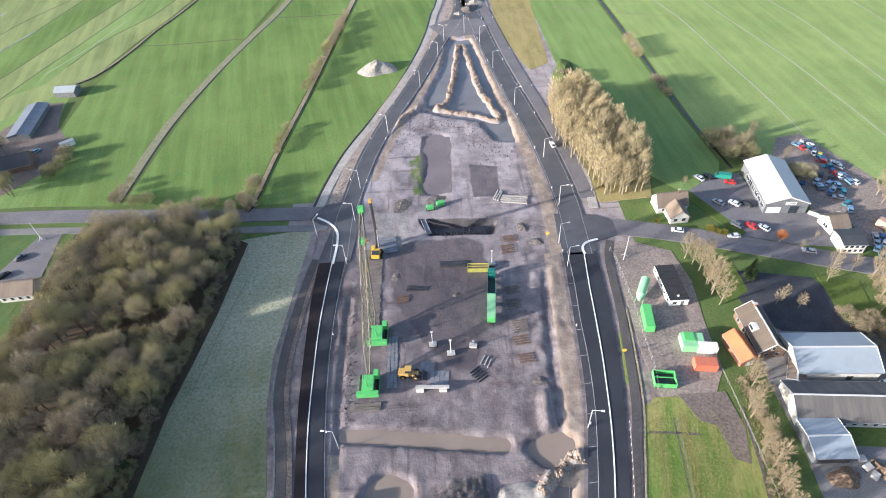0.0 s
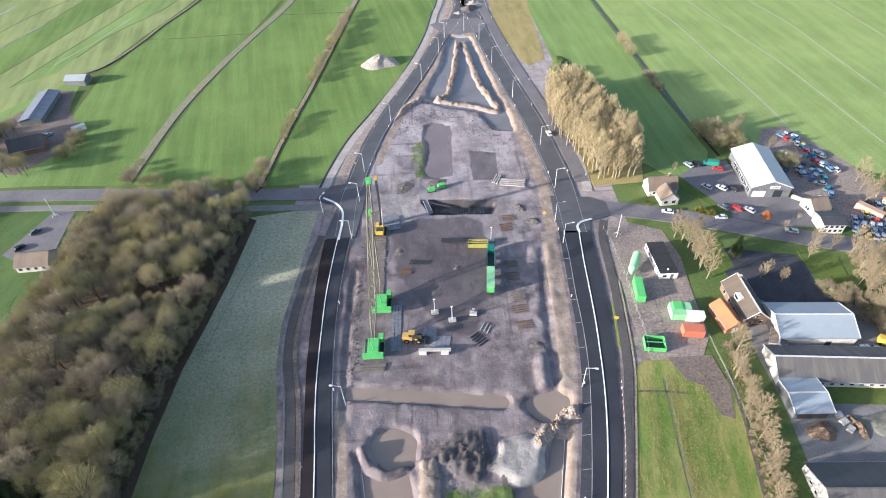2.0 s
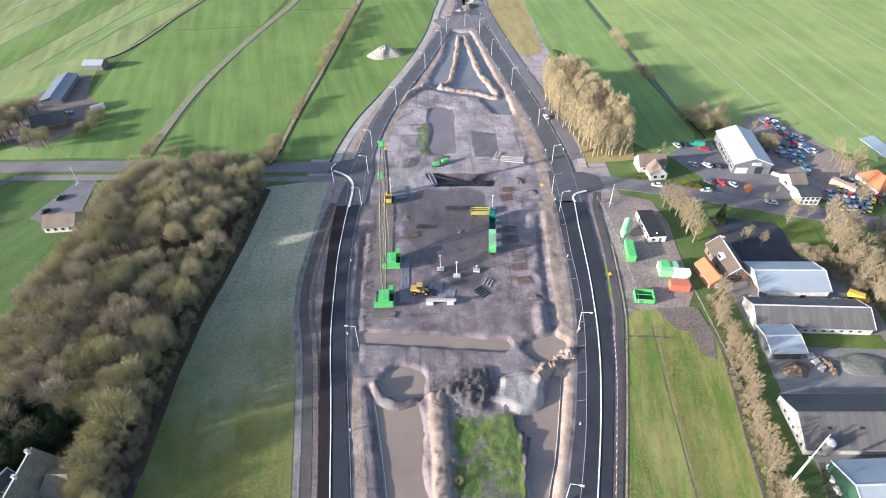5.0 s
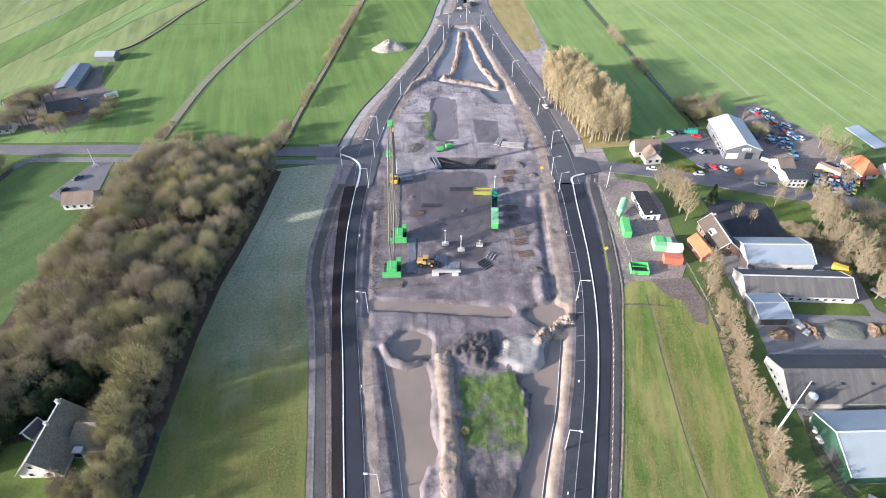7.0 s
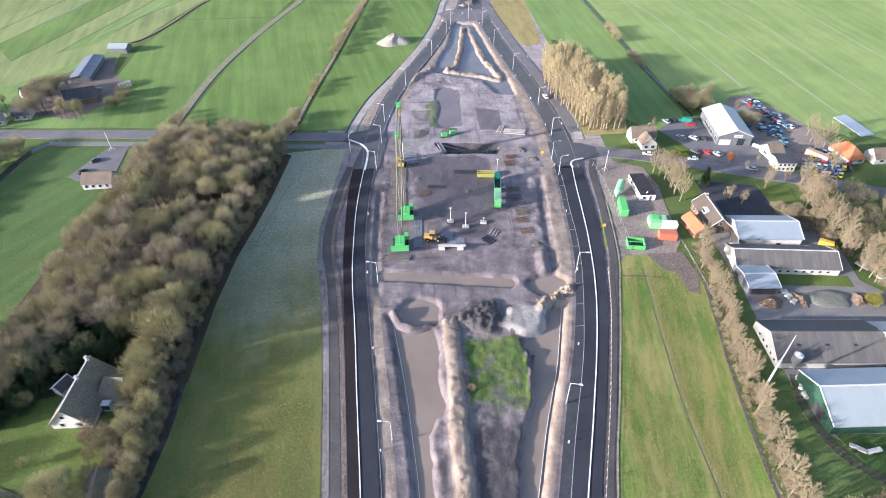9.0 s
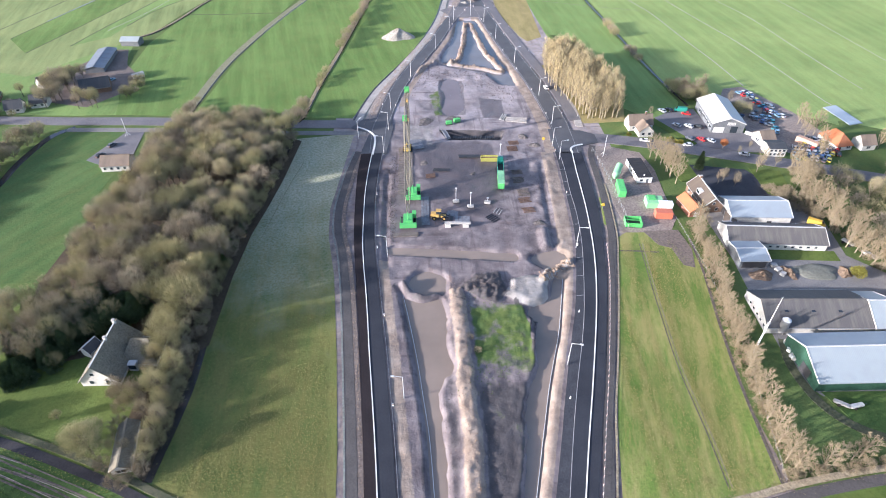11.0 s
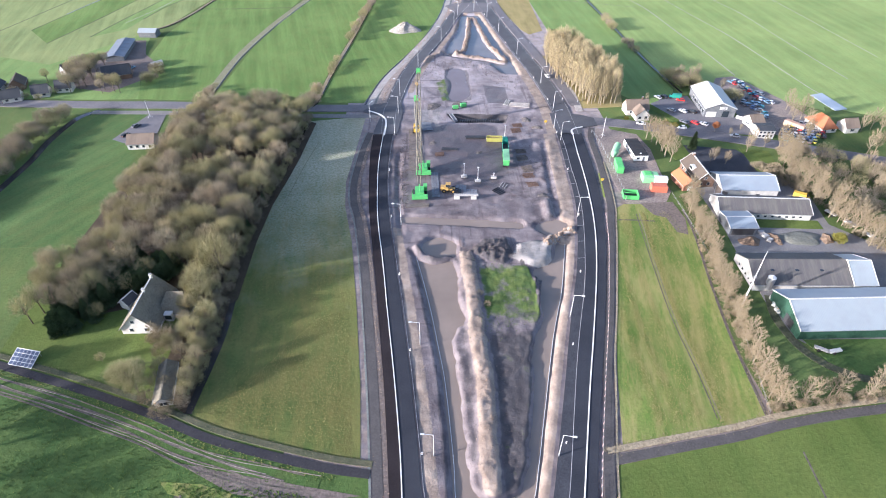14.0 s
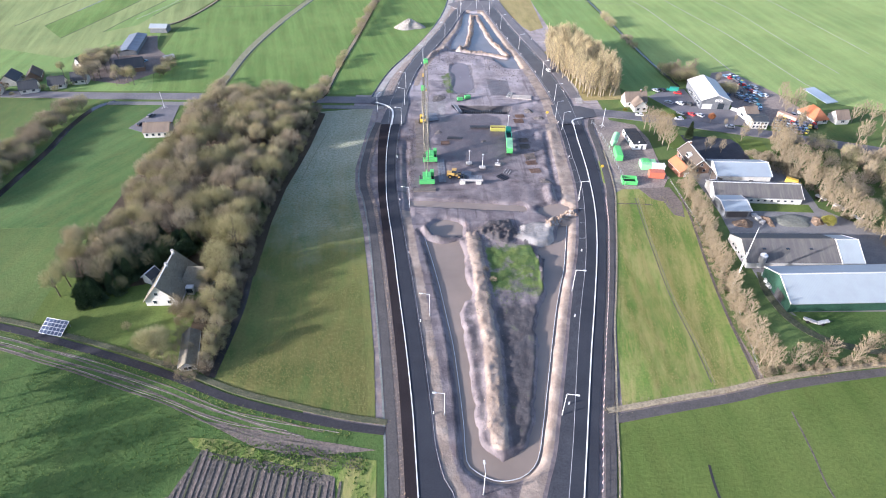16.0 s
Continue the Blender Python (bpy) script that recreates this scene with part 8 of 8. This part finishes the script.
scatter("clods", along(spline([(-22.0, 74.0), (0.0, 76.0), (18.0, 84.0), (22.0, 104.0), (22.0, 130.0)]), 5.0), 900, 0.13, CLODS, "loose clods on the churned site", "clods", 7)
scatter("clods", along(spline([(-34.0, 76.0), (-34.6, 100.0), (-34.0, 132.0)]), 1.2), 500, 0.2, CLODS, "loose clods beside the crane track", "clods", 8)
scatter("clods", along(spline([(-28.0, 200.0), (-10.0, 224.0), (10.0, 216.0), (24.0, 190.0)]), 5.0), 700, 0.24, CLODS, "loose clods on the churned site", "clods", 9)
scatter("rubble", beside(aside(L_PATH, 2.1), 0.4, 0.2), 900, 0.15, STONES, "pale stones beside the path", "rubble", 10)
scatter("rubble", beside(aside(L_NORTH[12:], 6.5), 1.0, 0.2), 500, 0.28, STONES, "stones on the bare verge", "rubble", 11)
scatter("tussocks", on_polygon([(46.5, 70), (66, 74), (70, 60), (66, 30), (62, 5), (60, -19), (21.5, -25.6), (26.4, -5), (32, 16), (38, 37), (42.5, 52)], 0.05), 10000, 0.24, TUFTS, "straw and green grass tussocks", "grass", 12, True)
scatter("tussocks", on_polygon([(-90, 40), (-90, -12), (-46, -27), (-46.5, -5), (-50, 25), (-52, 45)], 0.05), 6000, 0.2, TUFTS, "short straw-tipped grass tufts", "grass", 13, True)
scatter("weeds", along(spline([(-6.0, 42.0), (0.0, 32.0), (-3.0, 20.0), (-7.0, 14.0)]), 3.4), 700, 0.26, WEEDS, "green weeds on the island", "weeds", 14, True)
scatter("reed", beside(aside(FARM_LANE_E[:60], 2.8), 0.8, 0.2), 4200, 0.2, REEDS, "dry reed along the lane ditch", "reed", 15, True)
scatter("reed", beside(aside(FARM_LANE_W[60:], 2.7), 0.6, 0.2), 2800, 0.2, REEDS, "dry reed along the lane ditch", "reed", 16, True)
for i in (0, 2):
    scatter("reed", beside(DITCHES[i][0][:110], 0.8, 0.3), 900, 0.45, REEDS, "dry reed in a meadow ditch", "reed", 17 + i, True)
scatter("leaf_litter", beside(spline([(77.6, 80), (75.2, 61), (72.8, 45), (70.6, 33), (67.8, 14), (65.8, -3), (63.6, -18)]), 1.7, 0.1), 3600, 0.3, REEDS, "dry straw-coloured undergrowth below the trees", "undergrowth", 21, True)
scatter("weeds", on_polygon([(-88, -31), (-66, -33), (-45, -37), (-44, -52), (-50, -60), (-56, -45), (-84, -37)], 0.08), 1800, 0.45, TUFTS_GREEN, "green weeds at the edge of the plough land", "weeds", 22, True)
scatter("weeds", beside(aside(FARM_LANE_W[40:-4], -2.0), 0.5, 0.08), 1100, 0.35, TUFTS, "grass tufts between lane and wheel ruts", "grass", 23, True)
scatter("clods", on_polygon([(-66, -33.5), (-46, -37.5), (-46, -42), (-60, -40), (-70, -36)], 0.1), 700, 0.14, CLODS, "dark clods where the wheel ruts meet", "clods", 24)
scatter("tussocks", on_polygon([(-42, -34), (-46, -33), (-100, -16), (-140, 0), (-140, -40), (-100, -60), (-92, -40), (-70, -34)], 0.05), 6000, 0.3, TUFTS_GREEN, "coarse grass tufts of the shaded meadow", "grass", 25, True)
GOLD = rubble("golden_grass", (0.20, 0.20, 0.06), (0.46, 0.38, 0.17))
STREAK = np.array(spline([(55.6, 70), (52.8, 49), (51.4, 36), (49.8, 20), (49.3, 10), (49.2, -6), (48.5, -20)]))
for k, (off, spread, many) in enumerate(((1.2, 0.8, 2600), (5.0, 1.0, 900), (9.5, 1.2, 1100), (-6.0, 1.2, 1400), (-11.5, 1.0, 1100), (-16.0, 0.8, 600))):
    shift = STREAK + np.stack([off * (0.55 + 0.45 * (STREAK[:, 1] + 20) / 90.0 if off > 0 else np.ones(len(STREAK))), np.zeros(len(STREAK))], 1)
    keep = depth_in(shift[:, 0], shift[:, 1], [(48.0, 74), (67.5, 76), (72.0, 66), (70.0, 54), (65.4, 30), (62.2, 9), (60.6, -6.5), (59.5, -19), (22.0, -25.6), (26.6, -5), (32.2, 16), (38.6, 37), (42.8, 52)]) > 0.3
    scatter("tussocks", beside(shift[keep], spread, 0.07), 2 * many, 0.21, GOLD, "golden dead grass in a long streak", "grass", 30 + k, True)
scatter("tussocks", on_polygon([(-60, -22), (-46, -26), (-48, 0), (-51, 24), (-60, 22), (-74, 2), (-86, -12)], 0.07), 8000, 0.18, GOLD, "golden dead grass on the meadow", "grass", 40, True)
